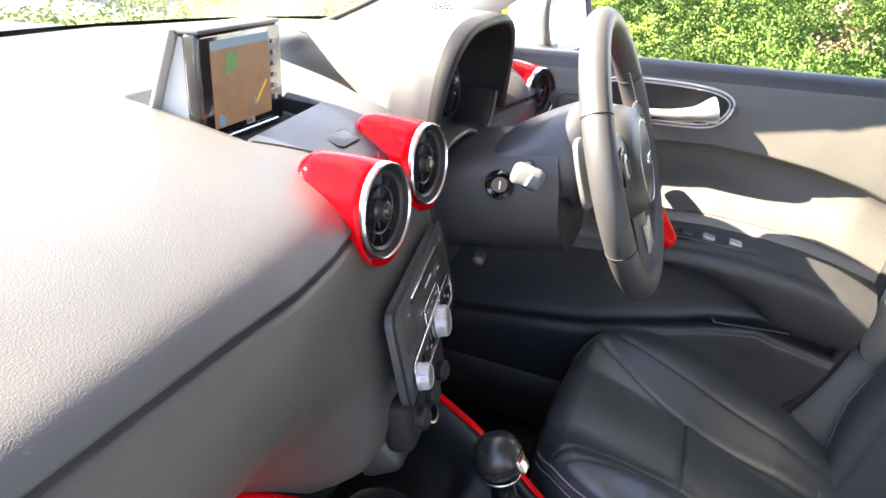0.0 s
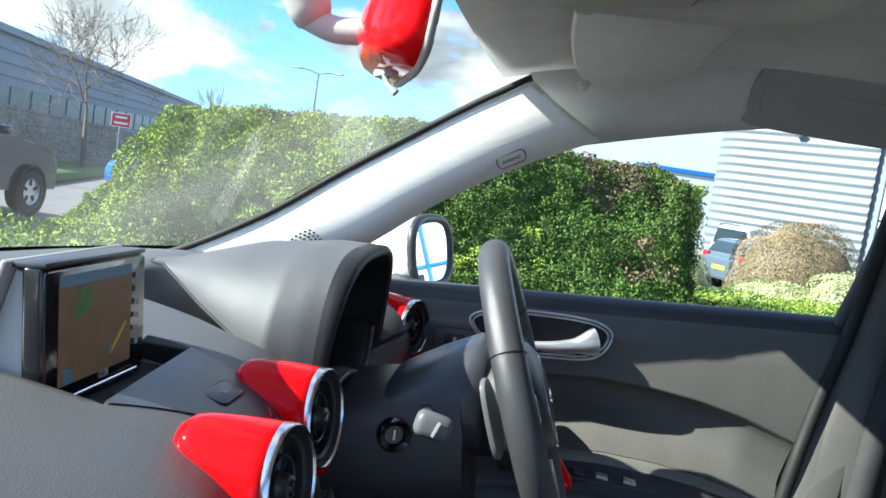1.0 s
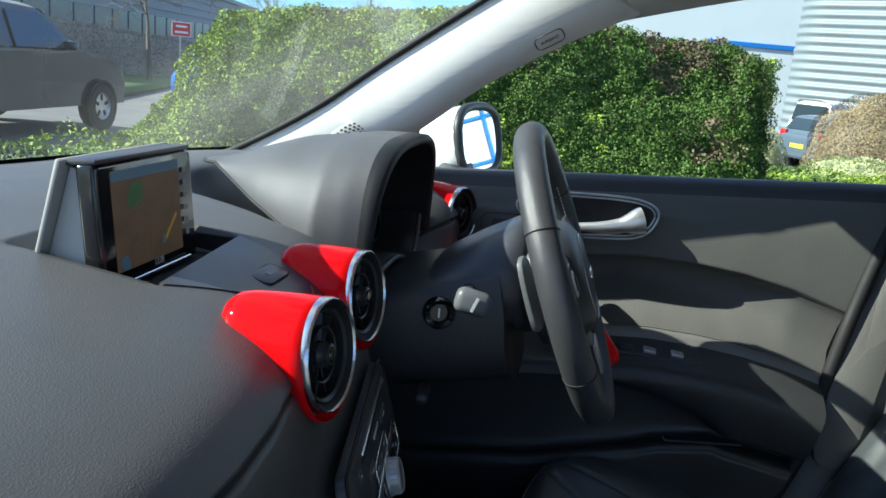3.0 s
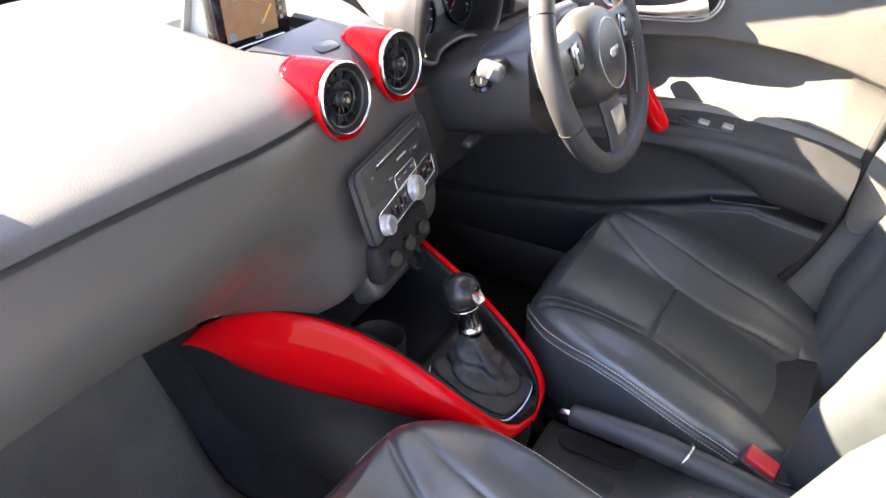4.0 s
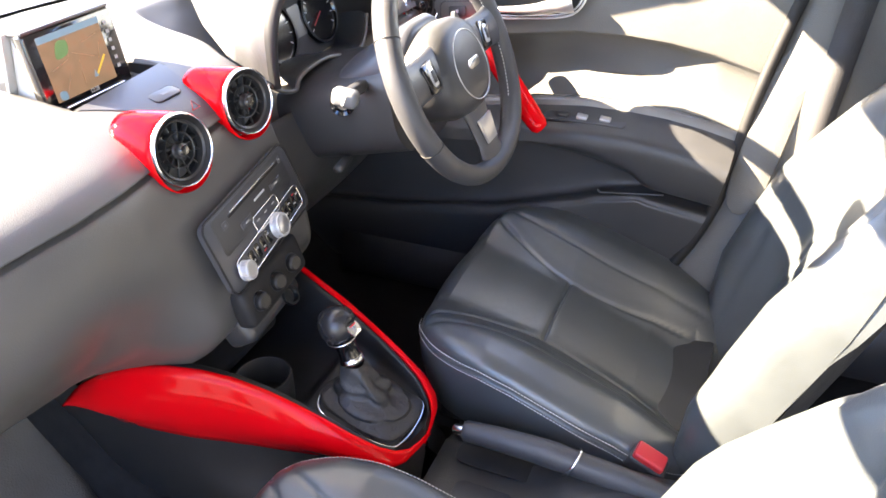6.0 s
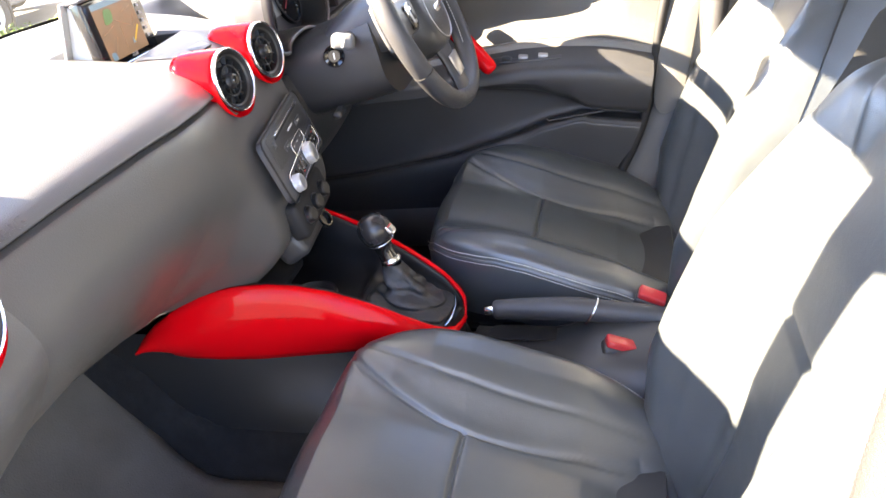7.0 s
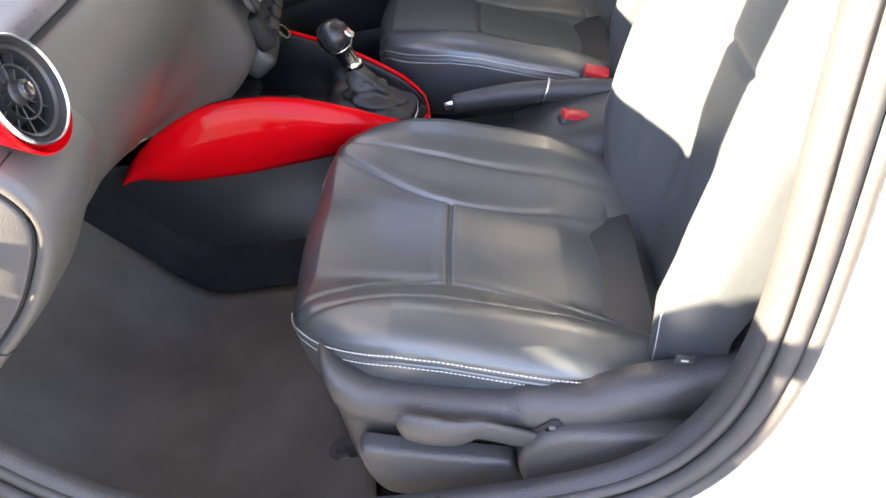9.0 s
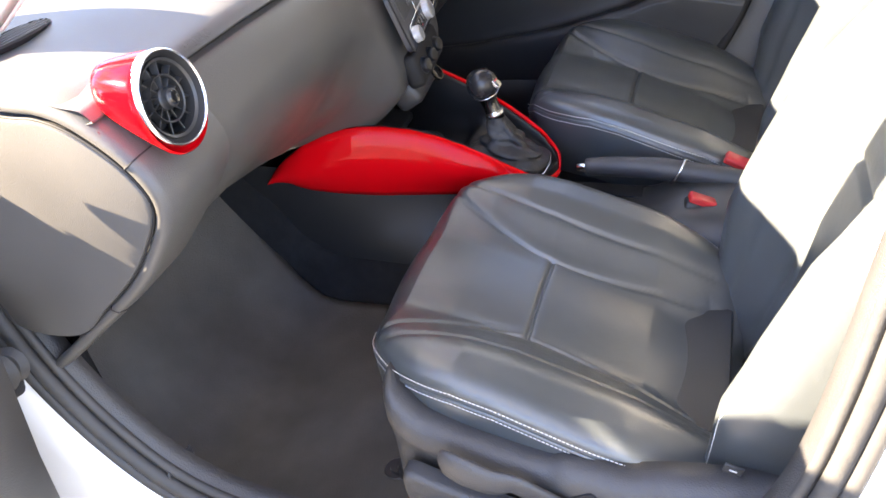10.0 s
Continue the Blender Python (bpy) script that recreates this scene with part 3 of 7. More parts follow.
grid("pillar_trim", rows, GREY_TRIM, bp, thick=0.006)
part("pillar_bin", slab(smooth_line([(-0.030, -0.150), (0.024, -0.150), (0.028, 0.06), (0.016, 0.085), (-0.028, 0.095)], 5, True), 0.005, axes((0.622, -0.192, 0.785), (-0.96, 0.12, 0.24), (0, -0.16, 1)), 0.003), GREY_TRIM, bp, "raised panel on the pillar")
part("belt_guide", rbox((0.015, 0.012, 0.045), 0.004, 2, pose(0.578, -0.20, 0.52)), DARK, bp)
# sill inside the driver door with a bright belt bar
sill = thing("sill_trim", "black plastic sill beside the driver seat", "trim", kind="structure")
rows = [[(x, y, z) for x, z in ((0.56, 0.33), (0.60, 0.44), (0.635, 0.465), (0.69, 0.46))] for y in np.linspace(-0.6, 0.66, 12)]
grid("sill_sheet", rows, SILLPLASTIC, sill, thick=0.006)

# ---- dashboard ----
SECTIONS = {
    -0.70: [(1.00, .965), (.80, .985), (.58, .978), (.468, .964), (.432, .949), (.402, .875), (.412, .82), (.462, .770), (.548, .728)],
    -0.45: [(1.02, .975), (.80, 1.000), (.60, .997), (.475, .974), (.430, .949), (.408, .885), (.420, .828), (.462, .775), (.530, .722)],
    -0.32: [(1.025, .977), (.80, 1.002), (.60, .996), (.478, .973), (.431, .945), (.410, .885), (.421, .827), (.474, .758), (.550, .690)],
    -0.24: [(1.03, .978), (.80, 1.003), (.60, .996), (.480, .972), (.431, .941), (.412, .885), (.422, .826), (.486, .742), (.578, .656)],
    -0.17: [(1.03, .978), (.80, 1.003), (.60, .992), (.488, .970), (.438, .938), (.418, .880), (.418, .815), (.470, .715), (.606, .628)],
    -0.115: [(1.03, .978), (.80, 1.003), (.60, .990), (.50, .968), (.450, .935), (.428, .875), (.410, .790), (.410, .700), (.47, .640)],
    0.00: [(1.03, .978), (.80, 1.003), (.60, .990), (.51, .970), (.463, .935), (.440, .865), (.418, .780), (.412, .700), (.47, .640)],
    0.145: [(1.03, .978), (.80, 1.003), (.60, .990), (.52, .970), (.480, .935), (.460, .865), (.432, .780), (.428, .700), (.48, .640)],
    0.185: [(1.03, .978), (.80, 1.003), (.62, .985), (.56, .950), (.525, .905), (.515, .865),
            (.51, .800), (.53, .720), (.60, .660)],
    0.235: [(1.03, .978), (.80, 1.003), (.74, .975), (.64, .895), (.585, .875), (.525, .855), (.51, .800), (.53, .720), (.60, .660)],
    0.30: [(1.02, .976), (.80, 1.003), (.74, .975), (.64, .895), (.585, .875), (.53, .850), (.52, .790), (.54, .720), (.62, .660)],
    0.47: [(1.01, .972), (.80, 1.000), (.73, .975), (.63, .900), (.56, .878), (.50, .860), (.49, .800), (.52, .730), (.60, .670)],
    0.58: [(0.99, .968), (.78, .995), (.60, .985), (.50, .965), (.455, .930), (.445, .870), (.450, .810), (.50, .740), (.60, .680)],
    0.69: [(0.92, .962), (.74, .985), (.60, .975), (.50, .955), (.46, .925), (.45, .865), (.46, .800), (.51, .730), (.60, .680)],
}
KX = np.array(sorted(SECTIONS))
KP = np.array([SECTIONS[k] for k in sorted(SECTIONS)])


def dash_section(x):
    return np.array([[np.interp(x, KX, KP[:, i, c]) for c in range(2)] for i in range(KP.shape[1])])


def dash_strip(lo, hi, n, xs, inset=0.0):
    rows = []
    for x in xs:
        sec = smooth_line(dash_section(x), n)[lo * n:hi * n + 1]
        rows.append([(x, y + inset, z) for y, z in sec])
    return np.array(rows)


dash = thing("dashboard", "dark grey soft-grained plastic dashboard across the car", "dashboard", kind="")
xs = np.linspace(-0.705, 0.69, 200)
top = dash_strip(0, 4, 26, xs)
WELL = (-0.092, 0.066, 0.568, 0.690)
for i in range(top.shape[0]):
    for j in range(top.shape[1]):
        x, y, z = top[i, j]
        if WELL[0] < x < WELL[1] and WELL[2] < y < WELL[3]:
            top[i, j, 2] = z - 0.055
# close the gap: edges of the top pad turn in at the seam
lip = top[:, -1:, :] + np.array((0, 0.012, -0.002))
grid("upper_pad", np.concatenate([top, lip], 1), DASH_TOP, dash)
low = dash_strip(4, 8, 12, np.linspace(-0.705, 0.69, 120), 0.005)
low[:, 0, 2] -= 0.007
low[:, 1, 2] -= 0.004
lip = low[:, :1, :] + np.array((0, 0.014, 0.006))
grid("lower_panel", np.concatenate([lip, low], 1), DASH_LOW, dash, "mid-grey grained lower dashboard panel")
under = np.array([[(x, y, z) for y, z in ((np.interp(x, KX, KP[:, 8, 0]) + 0.004, np.interp(x, KX, KP[:, 8, 1])), (0.78, 0.72), (0.95, 0.80))] for x in np.linspace(-0.70, 0.69, 40)])
grid("underside", under, DARK, dash)
seam = dash_strip(4, 5, 4, np.linspace(-0.60, -0.155, 40), 0.012)[:, 0]
tube("seam_gap", seam + np.array((0, 0.0, -0.003)), 0.0045, BLACK, dash)
# small embossed word on the pad
m = axes((-0.535, 0.432, 0.958), (0.0, -0.72, 0.70), (0, 0.7, 0.72))
lettering("AIRBAG", 0.015, m @ pose(0, 0, 0.0003), DASH_TOP, dash, "airbag_lettering", 0.0003)
# rounded end cover
endm = axes((-0.7055, 0.585, 0.815), (-1, 0, 0), (0, 0, 1))
cover_yz = [(0.521, .955), (0.490, .953), (0.459, .941), (0.427, .916), (0.409, .893), (0.402, .873), (0.406, .854), (0.423, .827), (0.460, .783), (0.514, .737), (0.575, .690), (0.66, .69), (0.74, .75), (0.76, .86), (0.70, .945), (0.60, .962)]
outline = smooth_line([(-(y - 0.585), z - 0.815) for y, z in cover_yz], 5, closed=True)
part("end_cover", slab([(x, y) for x, y in outline], 0.008, endm, 0.003), DASH_LOW, dash, "curved end cover")
tube("end_cover_gap", [tuple(endm @ Vector((x * 1.004, y * 1.004, 0.004))) for x, y in outline], 0.0014, BLACK, dash, closed=True)
part("end_cheek", rbox((0.008, 0.20, 0.18), 0.004, 2, pose(-0.70, 0.66, 0.84)), DASH_LOW, dash)
# rounded trim band that follows the cover and turns into the footwell
band_yz = smooth_line([(0.66, 0.972), (0.60, 0.967), (0.521, 0.958), (0.490, 0.955), (0.459, 0.943), (0.427, 0.917), (0.409, 0.893), (0.402, 0.873), (0.406, 0.854), (0.423, 0.827), (0.460, 0.783), (0.514, 0.737), (0.575, 0.690), (0.64, 0.640), (0.70, 0.600)], 4)
rows = []
for i, q in enumerate(band_yz):
    d = band_yz[min(i + 1, len(band_yz) - 1)] - band_yz[max(i - 1, 0)]
    nrm = np.array((-d[1], d[0])) / np.linalg.norm(d)
    nrm = -nrm if nrm @ (q - np.array((0.60, 0.82))) < 0 else nrm
    rows.append([(x, *(q + nrm * o)) for x, o in ((-0.696, 0.001), (-0.707, 0.0015), (-0.711, 0.005), (-0.708, 0.012), (-0.699, 0.0155), (-0.680, 0.017), (-0.640, 0.016), (-0.58, 0.004))])
grid("cover_band", rows, DASH_LOW, dash, "rounded grey trim band")
for k_ in (22, 44):
    tube("band_joint", [np.array(v) + np.array((-0.0005, 0, 0)) for v in rows[k_][1:6]], 0.0009, BLACK, dash, sides=5)
# demister slots
dem = thing("demister_vent", "oval black demister grille in the dashboard top", "air vent")
dm = axes((-0.60, 0.60, 0.990), (0, -0.05, 1), (0, 1, 0))
part("grille_tray", lathe([(0, -0.004), (0.9, -0.004), (1.0, 0.001), (0.94, 0.003), (0.9, -0.002), (0, -0.002)], dm @ Matrix.Diagonal((0.052, 0.018, 1, 1)), 36), BLACK, dem)
for k in range(5):
    yy = -0.012 + 0.006 * k
    hw = 0.048 * math.sqrt(max(0.05, 1 - (yy / 0.018) ** 2))
    part("slat", rbox((hw * 2, 0.0016, 0.004), 0.0005, 1, dm @ pose(0, yy, 0.001)), DASH_LOW, dem)

# centre top plate with screen well
ICON = glow_material("screen_icon", (0.10, 0.11, 0.13), 0.10)
plate = thing("dash_top_plate", "satin dark plastic panel between the centre vents", "trim panel")


def dash_top_z(x, y):
    """Height of the upper pad at a place."""
    sec = smooth_line(dash_section(x), 12)[:49][::-1]
    return float(np.interp(y, sec[:, 0], sec[:, 1]))


rows = []
for v in np.linspace(0, 1, 14):
    xl = np.interp(v, (0, 0.35, 1), (-0.020, -0.040, -0.094))
    xr = np.interp(v, (0, 0.35, 1), (0.045, 0.045, 0.068))
    row = []
    for u in np.linspace(0, 1, 12):
        x, y = xl + (xr - xl) * u, 0.472 + v * (0.093 + 0.012 * u)
        row.append((x, y, dash_top_z(x, y) + 0.0012))
    rows.append(row)
grid("plate", rows, DARKBLUE, plate)
pm = axes((0.005, 0.520, dash_top_z(0.005, 0.520) + 0.0008), (0, -0.26, 0.97), (0, 1, 0))
part("sensor_button", slab(rounded(0.044, 0.020, 0.006), 0.0012, pm, 0.0006), DARKBLUE, plate, "flush button")
tube("button_gap", [tuple(pm @ Vector((x, y, 0.0006))) for x, y in rounded(0.045, 0.021, 0.0065)], 0.0005, BLACK, plate, closed=True, sides=5)
part("button_mark", rbox((0.010, 0.004, 0.0004), 0, 1, pm @ pose(0, 0, 0.0015)), ICON, plate)
tube("hazard_mark", [tuple(Vector((0.010, 0.478, 0.962)) + Vector(v)) for v in ((-0.007, 0, -0.003), (0.007, 0, -0.003), (0, 0.006, 0.006))], 0.0009, BUCKLE_RED, plate, "red hazard triangle", closed=True, sides=6)
for xx in (-0.093, 0.065):
    part("well_wall", rbox((0.003, 0.118, 0.050), 0.001, 1, pose(xx, 0.631, 0.961)), BLACK, plate)
part("well_wall", rbox((0.160, 0.003, 0.044), 0.001, 1, pose(-0.014, 0.573, 0.958, 0, 0, 4)), BLACK, plate)

# black sheet above the real well bottom, standing in for its shade
part("well_shade", rbox((0.158, 0.122, 0.004), 0.001, 1, pose(-0.014, 0.630, 0.966)), BLACK, plate, "black sheet for the shade in the screen well")

# folding screen
mmi = thing("navigation_screen", "folding navigation screen raised from the dashboard, map showing", "display")
sm = axes((-0.022, 0.613, 1.018), (0, -0.995, 0.10), (0, 0.10, 0.995)) @ Matrix.Diagonal((0.82, 1, 1, 1))
part("housing", rbox((0.168, 0.098, 0.015), 0.003, 3, sm @ pose(0, 0, -0.0095)), GLOSSBLACK, mmi)
side_out = [(0.6275, 0.972), (0.6275, 1.060), (0.641, 1.062), (0.662, 0.985), (0.660, 0.972)]
part("side_gusset", slab([(y - 0.64, z - 1.0) for y, z in side_out], 0.126, axes((-0.086, 0.64, 1.0), (1, 0, 0), (0, 0, 1)), 0.001), OVERHEAD, mmi, "pale grey side of the folding stand")
part("rear_flap", rbox((0.150, 0.005, 0.088), 0.002, 2, pose(-0.022, 0.6545, 1.026, 14.5, 0, 0)), MID_GREY, mmi, "grey rear flap leaning back")
part("top_edge", rbox((0.166, 0.004, 0.026), 0.0015, 2, sm @ pose(0, 0.0505, -0.013)), DARKBLUE, mmi)
part("bezel", slab(rounded(0.164, 0.094, 0.004), 0.003, sm @ pose(0, 0, -0.003), 0.001), GLOSSBLACK, mmi)
scr_m = glow_material("map_display", (0.02, 0.02, 0.02), 0.036)
n, l = scr_m.node_tree.nodes, scr_m.node_tree.links
tc, nz, rp = n.new("ShaderNodeTexCoord"), n.new("ShaderNodeTexVoronoi"), n.new("ShaderNodeValToRGB")
nz.inputs["Scale"].default_value = 60
els = rp.color_ramp.elements
els[0].color, els[1].color = (0.32, 0.16, 0.10, 1), (0.23, 0.16, 0.11, 1)
e = els.new(0.32)
e.color = (0.33, 0.21, 0.14, 1)
l.new(tc.outputs["Object"], nz.inputs["Vector"])
l.new(nz.outputs["Distance"], rp.inputs["Fac"])
l.new(rp.outputs["Color"], n["Principled BSDF"].inputs["Emission Color"])
part("map_panel", slab(rounded(0.118, 0.078, 0.001, 2), 0.0006, sm @ pose(-0.006, 0.003, 0.0002)), scr_m, mmi, "lit map picture")
green = glow_material("map_green", (0.05, 0.11, 0.05), 0.05)
blue = glow_material("map_blue", (0.07, 0.13, 0.18), 0.05)
yellow = glow_material("map_yellow", (0.30, 0.22, 0.04), 0.05)
street = glow_material("map_street", (0.14, 0.10, 0.07), 0.04)
part("map_park", slab(smooth_line([(-0.012, -0.008), (0.010, -0.006), (0.014, 0.008), (-0.004, 0.010)], 4, True), 0.0003, sm @ pose(-0.030, 0.020, 0.0010)), green, mmi)
part("map_sky", slab(rounded(0.118, 0.008, 0.001, 2), 0.0003, sm @ pose(-0.006, 0.038, 0.0010)), blue, mmi)
part("map_lake", slab(smooth_line([(-0.006, -0.004), (0.006, -0.005), (0.005, 0.004), (-0.006, 0.005)], 4, True), 0.0003, sm @ pose(-0.052, -0.030, 0.0010)), blue, mmi)
part("map_road", rbox((0.034, 0.003, 0.0004), 0, 1, sm @ pose(0.030, -0.014, 0.0011, 0, 0, 38)), yellow, mmi)
part("map_arrow", slab([(-0.004, -0.003), (0.004, -0.003), (0, 0.006)], 0.0003, sm @ pose(0.016, -0.022, 0.0012)), blue, mmi)
for rx_, ry_, ra_, rl_ in ((-0.040, 0.004, 12, 0.034), (-0.018, 0.020, 70, 0.022), (0.006, 0.006, -20, 0.040), (-0.034, -0.018, 48, 0.026), (0.026, 0.022, 8, 0.030), (-0.006, -0.012, 84, 0.030), (0.036, 0.004, 62, 0.020)):
    part("map_street", rbox((rl_, 0.0008, 0.0003), 0, 1, sm @ pose(rx_, ry_, 0.0010, 0, 0, ra_)), street, mmi)
for k in range(6):
    part("menu_icon", rbox((0.006, 0.0045, 0.0004), 0, 1, sm @ pose(0.064, 0.032 - 0.011 * k, 0.0012)), ICON, mmi)
lettering("12:28", 0.008, sm @ pose(0.004, -0.0385, 0.0012), ICON, mmi, "clock_lettering", 0.0002)
part("chin_strip", rbox((0.120, 0.0035, 0.002), 0.0008, 1, sm @ pose(0.004, -0.0455, 0.002)), CHROME, mmi, "bright strip")


# round vents with red housings
def air_vent(pos, normal, tip, label):
    v = thing("air_vent", label, "air vent", "round dashboard vents")
    nrm = Vector(normal).normalized()
    m = axes(pos, nrm) @ Matrix.Diagonal((0.9, 0.9, 0.9, 1))
    # red fairing: rings from the face back to a point
    rows = []
    tipv = m.inverted() @ Vector(tip)
    for s in (0, 0.04, 0.12, 0.25, 0.4, 0.55, 0.7, 0.82, 0.92, 0.98, 1.0):
        k = (1 - 0.55 * s ** 1.2) * math.sqrt(max(0.0, 1 - (max(0.0, s - 0.72) / 0.28) ** 2.4)) if s < 1 else 0.004
        c = Vector((tipv.x * s, tipv.y * s, tipv.z * s))
        r = (0.0515 if s > 0 else 0.0485) * k
        low = 0.0045
        rows.append([m @ Vector((c.x + r * math.cos(a), c.y - low * (1 - s) + r * (1.0 + 0.06 * (math.sin(a) < 0)) * math.sin(a), c.z)) for a in np.linspace(0, 2 * math.pi, 44, endpoint=False)])
    grid("housing", rows, RED, v, "glossy red housing", close_v=True)
    part("bezel_ring", lathe([(0.0450, 0.001), (0.0456, 0.0036), (0.0466, 0.0046), (0.0477, 0.0036), (0.0485, 0.0), (0.0485, -0.008), (0.045, -0.010)], m, 56), CHROME, v, "satin chrome ring")
    part("barrel", lathe([(0.0453, 0.0025), (0.042, 0.0), (0.039, -0.006), (0.037, -0.012), (0.031, -0.030), (0.0, -0.034)], m, 48), BLACK, v)
    part("inner_ring", lathe([(0.0225, -0.005), (0.0240, -0.004), (0.0240, -0.016), (0.0225, -0.016), (0.0225, -0.005)], m, 40), VENT_BLACK, v)
    part("outer_ring", lathe([(0.0365, -0.003), (0.0395, -0.001), (0.0395, -0.014), (0.0365, -0.014), (0.0365, -0.003)], m, 44), VENT_BLACK, v)
    part("centre_knob", lathe([(0.0, 0.004), (0.0075, 0.0035), (0.0092, 0.002), (0.0098, -0.004), (0.0115, -0.006), (0.0115, -0.016), (0, -0.016)], m, 28), VENT_BLACK, v)
    part("knob_cap", lathe([(0.0, 0.0055), (0.006, 0.005), (0.0072, 0.0035), (0, 0.0035)], m, 24), GLOSSBLACK, v)
    for k in range(12):
        part("vane", rbox((0.0016, 0.028, 0.008), 0.0005, 1, m @ pose(0, 0, 0, 0, 0, 30 * k + 12) @ pose(0, 0.0245, -0.012, 0, 25, 0)), VENT_BLACK, v)
    return v


air_vent((-0.069, 0.440, 0.943), (-0.10, -1, 0.16), (-0.086, 0.515, 0.966), "round vent in a red teardrop housing above the radio")
air_vent((0.083, 0.456, 0.943), (-0.10, -1, 0.16), (0.062, 0.532, 0.968), "round vent in a red teardrop housing beside the instrument hood")
air_vent((-0.661, 0.378, 0.953), (0.02, -1, 0.16), (-0.668, 0.446, 0.966), "round vent in a red teardrop housing by the passenger door")
air_vent((0.619, 0.450, 0.928), (-0.35, -0.93, 0.10), (0.646, 0.525, 0.952), "round vent in a red teardrop housing by the driver door")

# radio and climate fascia
fas = thing("centre_fascia", "dark radio and climate panel with silver dials", "car radio")
A, B, C, D = (Vector(v) for v in ((-0.107, 0.411, 0.867), (0.131, 0.450, 0.858), (0.122, 0.414, 0.758), (-0.084, 0.392, 0.776)))
fc = (A + B + C + D) / 4
fx = ((B - A) + (C - D)).normalized()
fz = fx.cross(((A - D) + (B - C)).normalized()).normalized()
FM = axes(fc - fz * 0.004, fz, ((A - D) + (B - C)).normalized())
part("backing", slab(rounded(0.232, 0.100, 0.014), 0.010, FM @ pose(0, 0, -0.004), 0.003), DARKBLUE, fas)
edge_o = [tuple(FM @ Vector((x, y, 0.0052))) for x, y in rounded(0.234, 0.102, 0.014)]
tube("panel_gap", edge_o, 0.0016, BLACK, fas, closed=True, sides=6)
part("radio_face", slab(rounded(0.196, 0.050, 0.006), 0.0014, FM @ pose(0.0, 0.022, 0.0055), 0.0006), DARK, fas)
part("disc_slot", rbox((0.146, 0.0050, 0.003), 0.001, 1, FM @ pose(0.010, 0.0345, 0.0066)), BLACK, fas)
part("slot_lip", rbox((0.134, 0.0026, 0.003), 0.001, 2, FM @ pose(0.010, 0.0378, 0.0072)), CHROME, fas, "bright slot lip")
part("brand_bar", rbox((0.030, 0.0026, 0.0006), 0, 1, FM @ pose(0.014, 0.022, 0.0072)), PRINT, fas)
for xx, yy, ww in ((-0.034, 0.010, 0.030), (0.058, 0.016, 0.032), (-0.076, 0.030, 0.012), (0.090, 0.036, 0.008)):
    part("preset_key", slab(rounded(ww, 0.009, 0.002), 0.0022, FM @ pose(xx, yy, 0.0058), 0.0008), DARKBLUE, fas)
    part("key_mark", rbox((ww * 0.3, 0.0018, 0.0005), 0, 1, FM @ pose(xx, yy, 0.0082)), ICON, fas)
CLM = FM @ pose(0.003, -0.0275, 0, 0, 0, 2.5)
part("climate_panel", slab(rounded(0.190, 0.031, 0.008), 0.003, CLM @ pose(0, 0, 0.005), 0.0012), DARKBLUE, fas)
tube("climate_rim", [tuple(CLM @ Vector((x, y, 0.0082))) for x, y in rounded(0.191, 0.032, 0.0085)], 0.0012, CHROME, fas, "chrome rim", closed=True, sides=6)
part("arch_panel", slab(rounded(0.068, 0.021, 0.006), 0.003, FM @ pose(0.010, -0.004, 0.0048), 0.001), DARKBLUE, fas)
tube("arch_rim", [tuple(FM @ Vector((x + 0.010, y - 0.004, 0.0078))) for x, y in rounded(0.069, 0.022, 0.0065)], 0.0009, CHROME, fas, closed=True, sides=6)
for xx in (-0.012, 0.010, 0.032):
    part("key_mark", rbox((0.007, 0.0018, 0.0005), 0, 1, FM @ pose(xx, -0.001, 0.0081)), ICON, fas)


def dial(x, y, r, name):
    prof = [(0, 0.0135), (r * 0.80, 0.0135), (r * 0.90, 0.0142), (r * 0.97, 0.0132), (r, 0.011), (r * 1.0, 0.006), (r * 1.04, 0.005), (r * 1.10, 0.003), (0, 0.003)]
    d = part(name, lathe(prof, FM @ pose(x, y, 0.006), 40), DIAL, fas, "ribbed silver dial")
    part("dial_cap", lathe([(0, 0.0140), (r * 0.72, 0.0140), (r * 0.77, 0.0134), (0, 0.0134)], FM @ pose(x, y, 0.006), 32), SILVER, d)
    for k in range(20):
        part("dial_rib", rbox((0.0010, 0.0012, 0.006), 0.0003, 1, FM @ pose(x, y, 0.006) @ pose(0, 0, 0, 0, 0, k * 18) @ pose(0, r * 1.0, 0.009)), DIAL, d)


dial(0.0176, -0.028, 0.0165, "main_dial")
dial(-0.084, -0.032, 0.0125, "small_dial")
for k, xx in enumerate((-0.062, -0.046, -0.030, -0.014, 0.046, 0.060, 0.074, 0.088)):
    part("climate_key", slab(rounded(0.0115, 0.020, 0.002), 0.0012, CLM @ pose(xx, 0.0, 0.0078), 0.0005), GLOSSBLACK, fas)
    part("key_mark", rbox((0.0055, 0.0018, 0.0004), 0, 1, CLM @ pose(xx, 0.004 if k % 2 else -0.004, 0.0092)), ICON, fas)
part("red_mark", rbox((0.006, 0.0016, 0.0006), 0, 1, CLM @ pose(-0.032, -0.008, 0.0094)), BUCKLE_RED, fas)
part("red_mark", rbox((0.006, 0.0016, 0.0006), 0, 1, CLM @ pose(0.078, 0.008, 0.0094)), BUCKLE_RED, fas)
